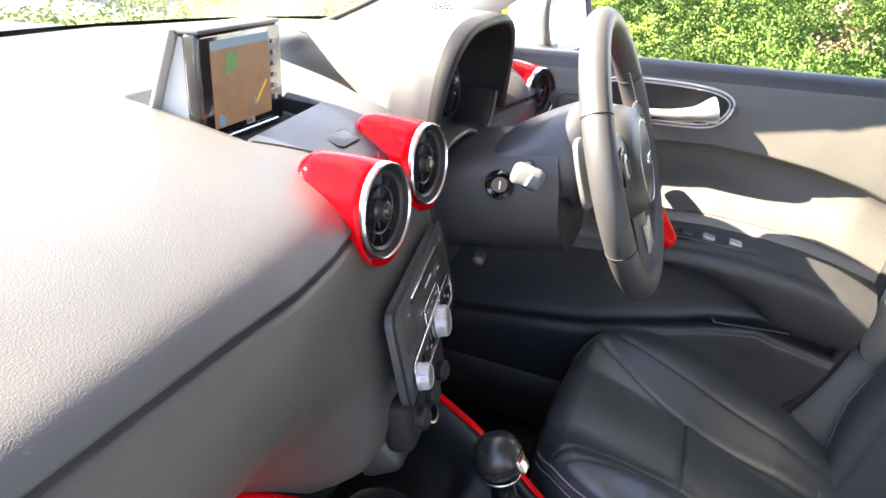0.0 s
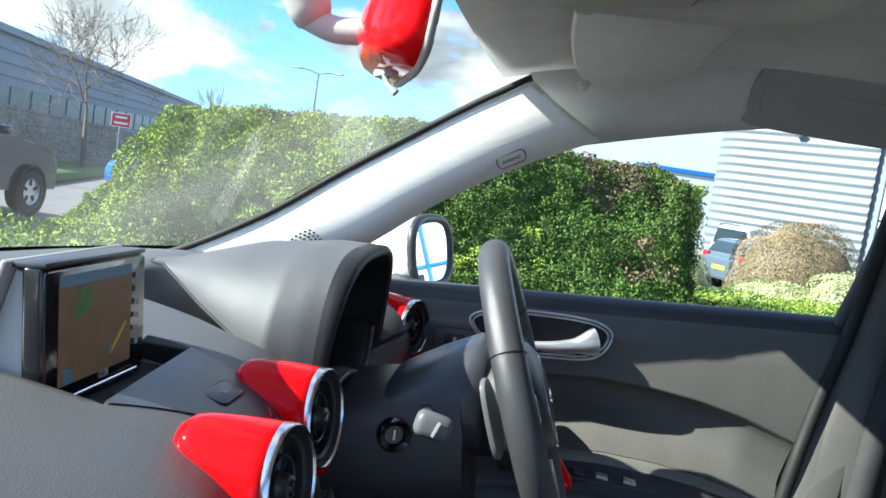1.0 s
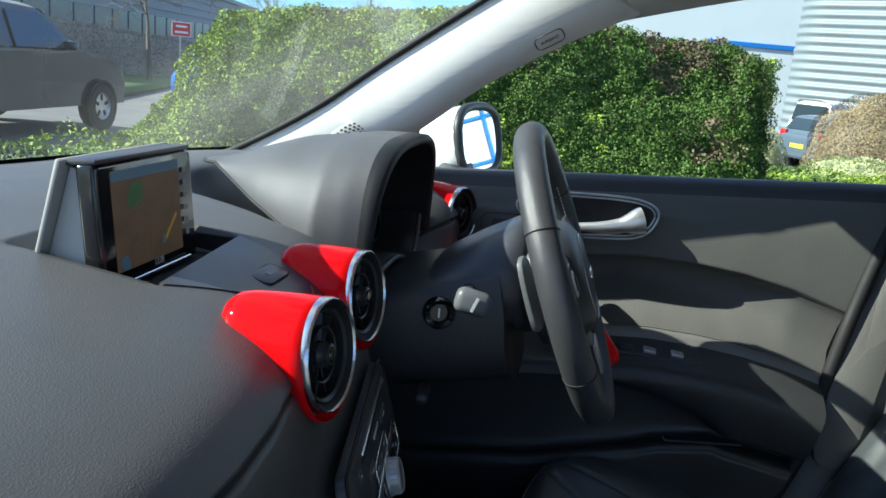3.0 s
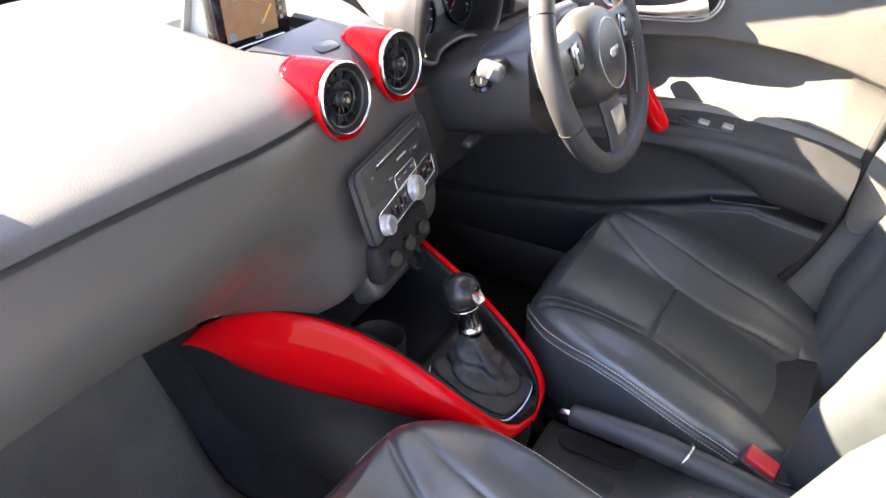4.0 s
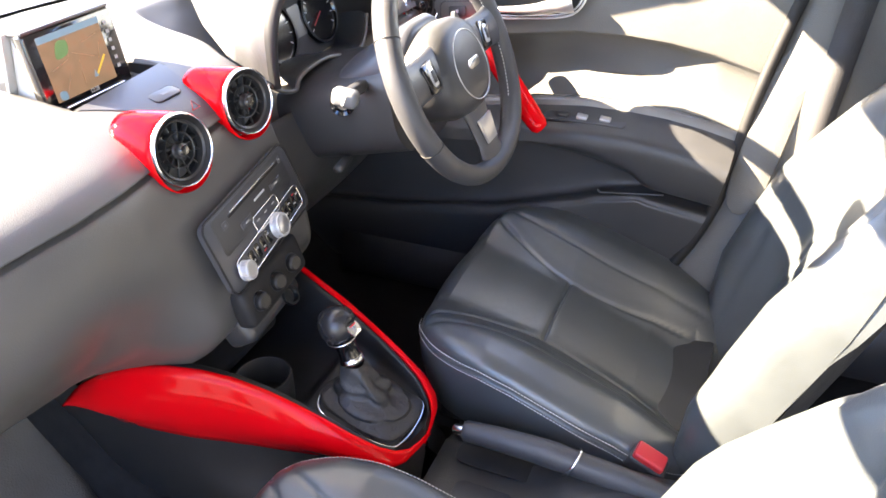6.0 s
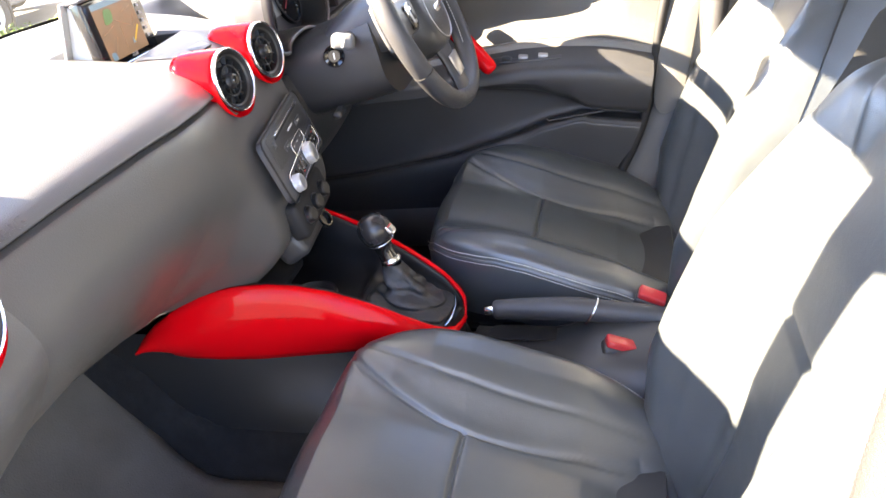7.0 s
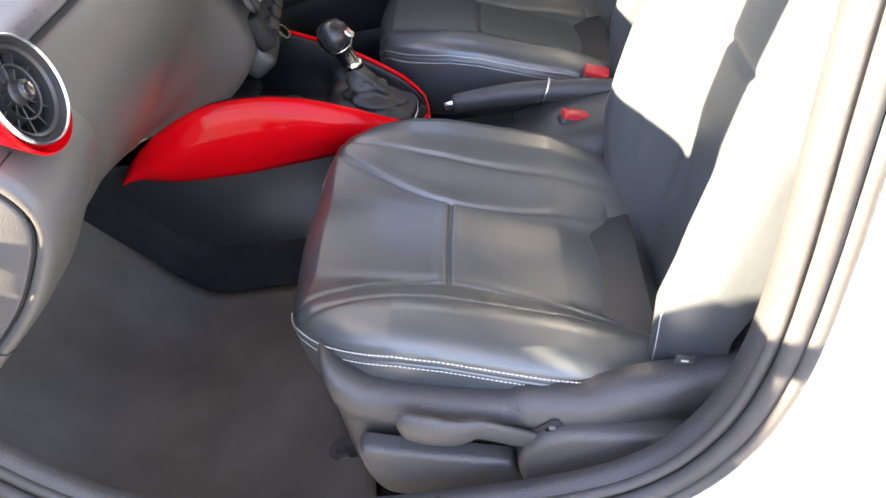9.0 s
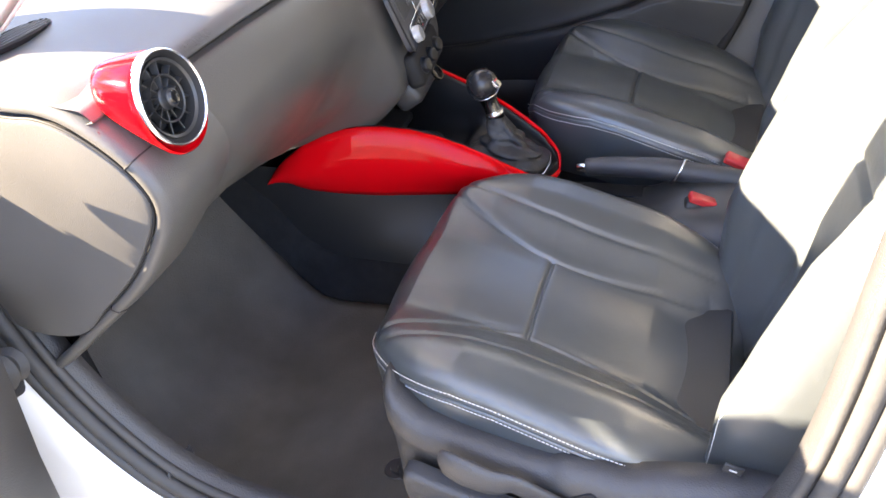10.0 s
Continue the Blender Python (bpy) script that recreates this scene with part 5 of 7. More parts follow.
    part("runner_cover", slab(smooth_line(flat([(0.108, 0.456), (0.064, 0.446), (0.0, 0.425), (-0.055, 0.407), (-0.064, 0.392), (-0.073, 0.360), (0.0, 0.352), (0.080, 0.360), (0.106, 0.392)]), 4, True), 0.024, side_m(0.276), 0.008, 3), SILLPLASTIC, s, "grey lower runner cover")
    pod = part("recliner_pod", slab(smooth_line(flat([(-0.068, 0.402), (-0.077, 0.432), (-0.096, 0.450), (-0.124, 0.457), (-0.161, 0.453), (-0.213, 0.441), (-0.27, 0.426), (-0.325, 0.405), (-0.332, 0.370), (-0.257, 0.352), (-0.156, 0.345), (-0.092, 0.348), (-0.072, 0.372)]), 4, True), 0.030, side_m(0.278), 0.011, 4), SILLPLASTIC, s, "rounded black recliner pod")
    part("pod_slot", slab(smooth_line(flat([(-0.083, 0.444), (-0.100, 0.460), (-0.117, 0.468), (-0.125, 0.460), (-0.122, 0.446), (-0.092, 0.434)]), 3, True), 0.004, side_m(0.2885), 0.001), BLACK, pod)
    part("slot_pin", lathe([(0, 0.004), (0.006, 0.004), (0.008, 0.002), (0.009, 0.0)], axes((cx + o * 0.2925, y0 - 0.113, 0.451), (o, 0, 0.1)), 20), GLOSSBLACK, pod)
    lever = [(0.303, 0.048, 0.506), (0.308, 0.040, 0.505), (0.311, 0.020, 0.498), (0.311, -0.008, 0.488), (0.308, -0.034, 0.487), (0.304, -0.056, 0.471), (0.299, -0.072, 0.455), (0.294, -0.088, 0.440)]
    pts = smooth_line([(cx + o * a, y0 + b, c) for a, b, c in lever], 6)
    tube("height_lever", pts, np.interp(np.linspace(0, 1, len(pts)), (0, 0.04, 0.14, 0.30, 0.42, 0.57, 0.72, 0.86, 1), (0.010, 0.016, 0.0195, 0.0225, 0.0205, 0.0145, 0.0145, 0.0150, 0.013)), SILLPLASTIC, s, "black seat height lever", sides=18, flat=0.42, up=(o, 0, 0.0))
    # frame and runner below
    part("seat_base", rbox((0.40, 0.40, 0.06), 0.01, 2, pose(cx, y0 - 0.06, 0.395, 6)), DARK, s)
    for sx in (-0.19, 0.19):
        part("seat_runner", rbox((0.045, 0.50, 0.045), 0.006, 2, pose(cx + sx, y0 - 0.08, 0.3285)), DARK, s)
        part("runner_foot", rbox((0.05, 0.05, 0.07), 0.006, 2, pose(cx + sx, y0 - 0.22, 0.355)), DARK, s)
        part("runner_foot", rbox((0.05, 0.05, 0.07), 0.006, 2, pose(cx + sx, y0 + 0.08, 0.355)), DARK, s)
    return s


seat(-0.353, 0.145, -1, "black leather passenger seat with pale stitching, side lever showing")
seat(0.353, 0.097, 1, "black leather driver seat with pale stitching")


# belts and buckles
def buckle(pos, turn, label):
    b = thing("belt_buckle", label, "seat belt buckle", "belt buckles")
    m = pose(*pos) @ turn
    part("body", rbox((0.034, 0.056, 0.080), 0.006, 3, m @ pose(0, 0, -0.042)), DARK, b)
    part("release_button", rbox((0.028, 0.046, 0.014), 0.004, 3, m @ pose(0, 0.002, 0.001)), BUCKLE_RED, b, "red release button")
    part("tongue_slot", rbox((0.020, 0.004, 0.004), 0.001, 1, m @ pose(0, -0.020, 0.002)), BLACK, b)
    part("face_recess", rbox((0.004, 0.020, 0.024), 0.002, 1, m @ pose(-0.0145, 0.0, -0.030)), BLACK, b)
    tube("stalk", [tuple(m @ Vector(v)) for v in ((0, 0, -0.075), (0, -0.004, -0.11), (0.004, -0.02, -0.15))], 0.012, DARK, b)
    return b


buckle((-0.030, -0.060, 0.470), pose(0, 0, 0, 22, 6, 8), "seat belt buckle with red button beside the passenger seat")
buckle((0.105, -0.112, 0.470), pose(0, 0, 0, 22, -6, -8), "seat belt buckle with red button beside the driver seat")

# driver belt: webbing down the pillar
belt = thing("seat_belt", "black webbing seat belt on the driver side pillar", "seat belt")
line = smooth_line([(0.600, -0.275, 1.22), (0.628, -0.250, 0.95), (0.622, -0.238, 0.84), (0.612, -0.230, 0.75), (0.590, -0.22, 0.60), (0.570, -0.20, 0.42)], 6)
grid("webbing", [[q + np.array((0, 0.0, 0)), q + np.array((-0.006, -0.044, 0))] for q in line], BELT, belt, thick=0.0016)

# ---- centre console ----
con = thing("centre_console", "black centre console with glossy red side panels", "centre console")


def con_edge(y):
    """Half width and rim height of the console along the car."""
    hw = np.interp(y, (0.188, 0.191, 0.197, 0.208, 0.228, 0.26, 0.31, 0.36, 0.41, 0.45, 0.49, 0.55, 0.60, 0.67), (0.0, 0.022, 0.044, 0.062, 0.078, 0.088, 0.098, 0.108, 0.119, 0.131, 0.146, 0.163, 0.172, 0.172))
    z = np.interp(y, (0.188, 0.197, 0.212, 0.235, 0.26, 0.29, 0.325, 0.365, 0.41, 0.45, 0.49, 0.515, 0.545, 0.59, 0.63, 0.655, 0.67), (0.503, 0.508, 0.521, 0.540, 0.557, 0.577, 0.597, 0.618, 0.635, 0.646, 0.653, 0.652, 0.646, 0.628, 0.602, 0.580, 0.562))
    return hw, z


def con_low(y):
    return np.interp(y, (0.188, 0.20, 0.235, 0.27, 0.32, 0.367, 0.415, 0.462, 0.524, 0.585, 0.63, 0.662), (0.495, 0.493, 0.497, 0.500, 0.503, 0.504, 0.507, 0.513, 0.525, 0.537, 0.548, 0.557))


ys = np.r_[np.linspace(0.188, 0.215, 10), np.linspace(0.225, 0.668, 44)]
for sx in (-1, 1):
    rows = []
    for y in ys:
        hw, z = con_edge(y)
        zl = con_low(y)
        zl = min(zl, z - 0.005)
        row = []
        for q in np.linspace(0, 1, 13):
            zz = z + (zl - z) * q
            bul = 0.015 * math.sin(math.pi * min(1, q * 1.05)) * min(1, hw / 0.05)
            row.append((sx * (hw + bul - 0.010 * q * q) + 0.006, y, zz))
        row.insert(0, (sx * max(0, hw - 0.004) + 0.006, y, z + 0.0008))
        row.insert(0, (sx * max(0, hw - 0.007) + 0.006, y, z - 0.003))
        rows.append(row)
    grid("side_panel", rows, RED, con, "glossy red side panel", thick=0.003)
# black inner rim and well
rows = []
for y in ys:
    hw, z = con_edge(y)
    h1 = max(0, hw - 0.007)
    zf = min(z - 0.01, np.interp(y, (0.16, 0.21, 0.355, 0.37, 0.70), (0.490, 0.502, 0.546, 0.524, 0.530)))
    rows.append([(0.006 + h1 * u, y + 0.003, zz) for u, zz in ((-1, z - 0.002), (-0.95, z + 0.0005), (-0.91, z - 0.004), (-0.89, 0.5 * (z + zf)), (-0.875, zf), (-0.4, zf), (0, zf), (0.4, zf), (0.875, zf), (0.89, 0.5 * (z + zf)), (0.91, z - 0.004), (0.95, z + 0.0005), (1, z - 0.002))])
grid("inner_rim", rows, CONSOLE_BLACK, con, "black inner rim and tray")
# body below the panels
for sx in (-1, 1):
    rows = []
    for y in np.r_[np.linspace(0.190, 0.215, 8), np.linspace(0.23, 0.98, 36)]:
        hw, z = con_edge(min(y, 0.66))
        zl = con_low(min(y, 0.66)) + 0.006
        low_x = min(0.160, hw + 0.04)
        rows.append([(0.006 + sx * x, y, zz) for x, zz in ((max(0, hw - 0.012), zl + 0.02), (max(0, hw - 0.010), zl - 0.03), (0.6 * max(0, hw - 0.010) + 0.4 * low_x, 0.44), (low_x, 0.395), (low_x, 0.30))])
    grid("console_body", rows, CONSOLE_BLACK, con)
# cup holder and tray floor
hold = part("cup_holder", lathe([(0.034, -0.06), (0.037, -0.002), (0.0385, 0.001), (0.041, 0.001), (0.042, -0.004), (0.040, -0.05)], pose(-0.035, 0.425, 0.575), 40), DARK, con)
part("cup_floor", lathe([(0, -0.045), (0.036, -0.045)], pose(-0.035, 0.425, 0.575), 32), BLACK, hold)
part("front_tray", rbox((0.18, 0.14, 0.02), 0.008, 2, pose(0.01, 0.56, 0.572, 10)), DARK, con)
# bright frame round the gaiter, and gaiter itself
frame_pts = smooth_line([(-0.028, 0.211, 0.520), (-0.044, 0.224, 0.5235), (-0.048, 0.28, 0.5375), (-0.042, 0.328, 0.5495), (-0.018, 0.344, 0.5535), (0.022, 0.342, 0.553), (0.045, 0.322, 0.548), (0.056, 0.28, 0.5375), (0.058, 0.232, 0.5255), (0.048, 0.213, 0.5208), (0.012, 0.207, 0.519)], 5, True)
frame_pts = frame_pts + np.array((0.0, 0.0, -0.009))
tube("gaiter_frame", frame_pts, 0.0026, CHROME, con, "chrome gaiter frame", closed=True, flat=0.8)
lever_t = thing("gear_lever", "gear lever with black leather gaiter and round knob", "gear lever")
rows = []
top_c = np.array((0.002, 0.294, 0.612))
axis_g = np.array(Vector((0.06, 0.34, 1)).normalized())
bot_c = frame_pts.mean(0)
for q in np.linspace(0, 1, 34):
    # the sleeve stays slim for the upper half, then spreads into folds
    w = np.interp(q, (0, 0.30, 0.55, 0.78, 1), (0.0, 0.14, 0.44, 0.78, 1.0))
    row = []
    for i, fpt in enumerate(frame_pts):
        a = 2 * math.pi * i / len(frame_pts)
        d = fpt - bot_c
        d = d / np.linalg.norm(d)
        mid = top_c - axis_g * 0.055 * min(q / 0.6, 1.0)
        p = (mid + d * (0.0165 + 0.006 * q)) * (1 - w) + (fpt + np.array((0, 0, -0.002))) * w
        crease = 0.0060 * math.sin(4 * a + 6 * q) * math.sin(math.pi * min(1, q * 1.02)) + 0.0042 * math.sin(24 * q + 1.8 * math.sin(a)) * (q > 0.3)
        row.append(p + d * crease + np.array((0, 0, 1)) * (0.008 * math.sin(3 * a + 1) * w * (1 - w) + 0.012 * math.sin(math.pi * q) * w))
    rows.append(row)
grid("gaiter", rows, BOOT, lever_t, "creased black leather gaiter", close_v=True)
gm = axes(tuple(top_c), tuple(axis_g))
part("collar", lathe([(0.0165, -0.002), (0.0175, 0.0), (0.0170, 0.005), (0.0155, 0.0075)], gm, 32), CHROME, lever_t, "chrome collar")
part("lever_neck", lathe([(0.0150, 0.006), (0.0140, 0.018), (0.0155, 0.030), (0.020, 0.040)], gm, 32), GLOSSBLACK, lever_t)
knob = part("knob", lathe([(0.017, 0.036), (0.0225, 0.041), (0.0262, 0.050), (0.0272, 0.060), (0.0250, 0.070), (0.0190, 0.079), (0.010, 0.0838), (0, 0.085)], gm, 44), KNOB, lever_t, "round black leather knob")
part("knob_badge", slab(rounded(0.020, 0.026, 0.005), 0.004, gm @ pose(0, 0, 0, 0, 0, 185) @ pose(0.0, -0.0235, 0.055, 66, 0, 0), 0.0015), CHROME, knob, "silver badge plate")
for k_ in range(3):
    part("badge_mark", rbox((0.012, 0.0022, 0.0006), 0, 1, gm @ pose(0, 0, 0, 0, 0, 185) @ pose(0, -0.0275, 0.0575 - 0.0055 * (k_ - 1), 66, 0, 0)), BUCKLE_RED if k_ == 1 else GLOSSBLACK, knob)
tube("neck_trim", [tuple(gm @ Vector((0.0222 * math.cos(a), 0.0222 * math.sin(a), 0.0405 - 0.005 * math.sin(a + 0.9)))) for a in np.linspace(0, 2 * math.pi, 32, endpoint=False)], 0.0013, CHROME, lever_t, "chrome line under the knob", closed=True, sides=6)

# hand brake and rear console
hb = thing("hand_brake", "black hand brake lever with chrome button and ring", "hand brake")
HBX = 0.047
hp = smooth_line([(HBX, 0.148, 0.486), (HBX, 0.10, 0.488), (HBX, 0.03, 0.487), (HBX, -0.03, 0.481), (HBX + 0.002, -0.10, 0.470), (HBX + 0.004, -0.20, 0.448)], 8)
tube("grip", hp, np.interp(np.linspace(0, 1, len(hp)), (0, 0.015, 0.3, 0.48, 0.52, 1), (0.0125, 0.0150, 0.0175, 0.0190, 0.0178, 0.0175)), LEATHER_WHEEL, hb, sides=20, flat=1.10)
part("release_button", lathe([(0, 0.016), (0.0065, 0.016), (0.0078, 0.014), (0.0078, 0.0)], axes((HBX, 0.148, 0.486), (0, 0.99, -0.08)), 24), CHROME, hb, "chrome release button")
rg = [(HBX + 0.0198 * math.cos(a), -0.012 - 0.012 * math.sin(a), 0.4825 + 0.0215 * math.sin(a)) for a in np.linspace(0, 2 * math.pi, 32, endpoint=False)]
tube("ring", rg, 0.0024, CHROME, hb, "chrome ring", closed=True, sides=8)
rc = thing("rear_console", "black plastic console behind the gear lever", "centre console")
rows = []
for y in np.linspace(-0.60, 0.185, 30):
    z = np.interp(y, (-0.6, -0.2, -0.02, 0.03, 0.10, 0.185), (0.50, 0.475, 0.468, 0.440, 0.432, 0.440))
    rows.append([(x, y, z + dz) for x, dz in ((-0.125, -0.13), (-0.105, -0.05), (-0.085, -0.012), (-0.06, 0), (0, 0.0), (0.06, 0), (0.085, -0.012), (0.105, -0.05), (0.125, -0.13))])
grid("console_top", rows, DARK, rc)
part("brake_slot", slab(rounded(0.040, 0.20, 0.016), 0.003, pose(HBX, 0.06, 0.436, 2, 0, 0), 0.001), BLACK, rc, "dark slot under the brake lever")
part("coin_tray", slab(rounded(0.060, 0.11, 0.014), 0.004, pose(-0.030, 0.085, 0.4335, 2, 0, 0), 0.0015), DARKBLUE, rc, "shallow coin tray")

# ---- driver door ----
door = thing("door_1", "closed driver door with grey and black trim, red grab handle", "car door", kind="structure")


def belt_z(y):
    return 0.982 + (0.505 - y) * 0.0815


rows, rows2, rows3, rows4 = [], [], [], []
ysd = np.linspace(-0.222, 0.80, 70)
for y in ysd:
    bz = belt_z(y)
    crease = np.interp(y, (-0.25, -0.116, -0.026, 0.066, 0.162, 0.297, 0.45, 0.8), (0.840, 0.872, 0.886, 0.893, 0.894, 0.878, 0.872, 0.86))
    st = np.interp(y, (-0.25, -0.139, -0.058, 0.036, 0.135, 0.224, 0.35, 0.8), (0.740, 0.761, 0.772, 0.778, 0.779, 0.771, 0.755, 0.74))
    dep = np.interp(y, (-0.25, -0.13, 0.0, 0.2, 0.5, 0.8), (0.001, 0.006, 0.034, 0.062, 0.068, 0.05))
    up = [(0.712, bz + 0.004), (0.698, bz + 0.006), (0.684, bz - 0.004), (0.6775, bz - 0.022)]
    rows.append([(x, y, z) for x, z in up])
    mid = [(0.690, bz - 0.012), (0.678, bz - 0.020), (0.664, bz - 0.045), (0.655, 0.5 * (bz + crease)), (0.646, crease + 0.012), (0.647, crease), (0.648 + dep * 0.6, crease - 0.005), (0.650 + dep, crease - 0.020), (0.648 + dep * 0.95, crease - 0.055), (0.640 + dep * 0.45, st + 0.024), (0.631 + 0.05 * dep, st + 0.004)]
    rows2.append([(x, y, z) for x, z in mid])
    rows4.append([(x, y, z) for x, z in ((0.633, st + 0.003), (0.629, st + 0.001), (0.625, st - 0.002), (0.621, st - 0.009), (0.619, st - 0.013))])
    ab = np.interp(y, (-0.25, -0.05, 0.0, 0.1, 0.25, 0.4, 0.8), (0.620, 0.640, 0.665, 0.688, 0.703, 0.700, 0.69))
    pk = min(ab - 0.022, np.interp(y, (-0.25, -0.03, 0.085, 0.30, 0.53, 0.8), (0.630, 0.622, 0.606, 0.546, 0.511, 0.49)))
    lowr = [(0.622, st - 0.010), (0.600, st - 0.020), (0.577, st - 0.030), (0.563, st - 0.040), (0.5575, st - 0.058), (0.560, 0.5 * (st - 0.05 + ab)), (0.568, ab + 0.012), (0.582, ab), (0.612, ab - 0.010), (0.620, 0.5 * (ab + pk)), (0.616, pk + 0.004), (0.588, pk + 0.002), (0.579, pk - 0.006), (0.577, pk - 0.03), (0.588, 0.42), (0.60, 0.34)]
    rows3.append([(x, y, z) for x, z in lowr])


def rear_edge(y, z):
    """Shift towards the front so that the door ends along its curved rear seal."""
    end = np.interp(z, (0.34, 0.491, 0.563, 0.638, 0.707, 0.783, 0.90, 1.03), (-0.02, -0.060, -0.096, -0.122, -0.134, -0.142, -0.170, -0.205))
    return y + (end + 0.222) * np.maximum(0, 1 - (y + 0.222) / 0.35)


def smooth_cols(rows, n=4):
    p = np.array([smooth_line(r, n) for r in rows])
    p[:, :, 1] = rear_edge(p[:, :, 1], p[:, :, 2])
    return p


grid("window_ledge", smooth_cols(rows, 3), DARKBLUE, door, "black window ledge")
grid("upper_panel", smooth_cols(rows2, 4), GREY_TRIM, door, "grey grained upper door panel")
grid("arm_rest_panel", smooth_cols(rows3, 4), DARK, door, "black arm rest and pocket")
grid("trim_strip", smooth_cols(rows4, 3), TRIM_SILVER, door, "satin silver-grey trim strip")
pocket = [(0.583, y, np.interp(y, (-0.04, 0.085), (0.632, 0.617))) for y in np.linspace(-0.03, 0.085, 6)]
tube("pocket_lip", pocket + [(0.583, 0.09, 0.623)], 0.0022, DARK, door)
swp = part("window_switch_panel", slab(rounded(0.026, 0.150, 0.006), 0.003, pose(0.594, 0.125, 0.7525, 0, -12, 0), 0.0015), DARKBLUE, door)
for yy in (0.165, 0.130, 0.088):
    part("window_switch", rbox((0.014, 0.020, 0.007), 0.002, 2, pose(0.594, yy, 0.757, 8, -12, 0)), SILVER if yy < 0.15 else DARK, swp)
# inner handle in its recess
part("handle_bowl", slab(smooth_line([(-0.105, 0.010), (-0.07, 0.030), (0.0, 0.034), (0.085, 0.030), (0.118, 0.010), (0.095, -0.026), (0.03, -0.034), (-0.06, -0.030)], 5, True), 0.006, axes((0.646, 0.262, 0.948), (-1, 0, 0.16), (0, 0.06, 1)) @ Matrix.Diagonal((1, 1, 1, 1)), 0.002), GREY_TRIM, door)
part("handle_recess", slab(smooth_line([(-0.098, 0.010), (-0.066, 0.025), (0.0, 0.029), (0.08, 0.025), (0.108, 0.009), (0.088, -0.021), (0.03, -0.028), (-0.056, -0.025)], 5, True), 0.002, axes((0.6395, 0.262, 0.948), (-1, 0, 0.16), (0, 0.06, 1)), 0.0), BLACK, door)
tube("recess_rim", [tuple(axes((0.6385, 0.262, 0.948), (-1, 0, 0.16), (0, 0.06, 1)) @ Vector((x, y, 0))) for x, y in smooth_line([(-0.105, 0.010), (-0.07, 0.030), (0.0, 0.034), (0.085, 0.030), (0.118, 0.010), (0.095, -0.026), (0.03, -0.034), (-0.06, -0.030)], 5, True)], 0.0022, SILVER, door, closed=True, sides=6)
hl = smooth_line([(0.632, 0.345, 0.928), (0.624, 0.29, 0.930), (0.620, 0.235, 0.936), (0.622, 0.195, 0.945), (0.630, 0.170, 0.953)], 6)
tube("door_handle", hl, np.interp(np.linspace(0, 1, len(hl)), (0, 0.35, 0.7, 0.9, 1), (0.003, 0.005, 0.0085, 0.0165, 0.0175)), SILVER, door, "satin chrome door pull", sides=14, flat=1.3)
tube("inner_rim", [tuple(axes((0.6372, 0.262, 0.948), (-1, 0, 0.16), (0, 0.06, 1)) @ Vector((x * 0.95, y * 0.86, 0))) for x, y in smooth_line([(-0.105, 0.010), (-0.07, 0.030), (0.0, 0.034), (0.085, 0.030), (0.118, 0.010), (0.095, -0.026), (0.03, -0.034), (-0.06, -0.030)], 5, True)], 0.0016, SILVER, door, closed=True, sides=6)
lkm = axes((0.641, 0.386, 0.916), (-1, 0, 0.16), (0, 0.06, 1))
part("lock_plate", slab(rounded(0.070, 0.036, 0.012), 0.003, lkm @ pose(0, 0, -0.002), 0.001), GREY_TRIM, door)
part("lock_button", slab(rounded(0.034, 0.020, 0.004), 0.003, lkm @ pose(0.0, 0, 0.001), 0.001), DARK, door)
part("lock_mark", rbox((0.005, 0.006, 0.0006), 0, 1, lkm @ pose(0, 0, 0.0042)), PRINT, door)
tube("lock_rim", [tuple(lkm @ Vector((x, y, 0.001))) for x, y in rounded(0.070, 0.036, 0.012)], 0.0013, DARK, door, closed=True, sides=6)
# red grab handle running down to the arm rest
gp = smooth_line([(0.612, 0.345, 0.895), (0.580, 0.300, 0.868), (0.552, 0.250, 0.822), (0.535, 0.208, 0.776), (0.535, 0.188, 0.752)], 8)
tube("grab_handle", gp, np.interp(np.linspace(0, 1, len(gp)), (0, 0.3, 0.9, 1), (0.018, 0.021, 0.022, 0.016)), RED, door, "glossy red grab handle", sides=14, flat=0.75)
# speaker behind the handle and corner tweeter on the dash end
tw = thing("tweeter", "round perforated speaker cover at the foot of the pillar", "speaker")
TWM = axes((0.541, 0.609, 1.024), (-0.72, -0.55, 0.42), (-0.1, -0.75, 0.6)) @ Matrix.Diagonal((0.9, 1.3, 1, 1))
part("tweeter_cover", lathe([(0, 0.0045), (0.022, 0.0038), (0.038, 0.0018), (0.045, -0.003), (0.046, -0.010)], TWM, 36), OVERHEAD, tw)
for r_, k_ in ((0.006, 6), (0.0115, 11), (0.017, 17), (0.0225, 22), (0.028, 28), (0.0335, 33), (0.0385, 38)):
    for a in np.linspace(0, 2 * math.pi, k_, endpoint=False):
        h_ = np.interp(r_, (0, 0.022, 0.038, 0.045), (0.0045, 0.0038, 0.0018, -0.003)) + 0.0004
        part("hole", lathe([(0, 0.0002), (0.0017, 0.0), (0.0018, -0.001)], TWM @ pose(r_ * math.cos(a), r_ * math.sin(a), h_), 6), BLACK, tw)
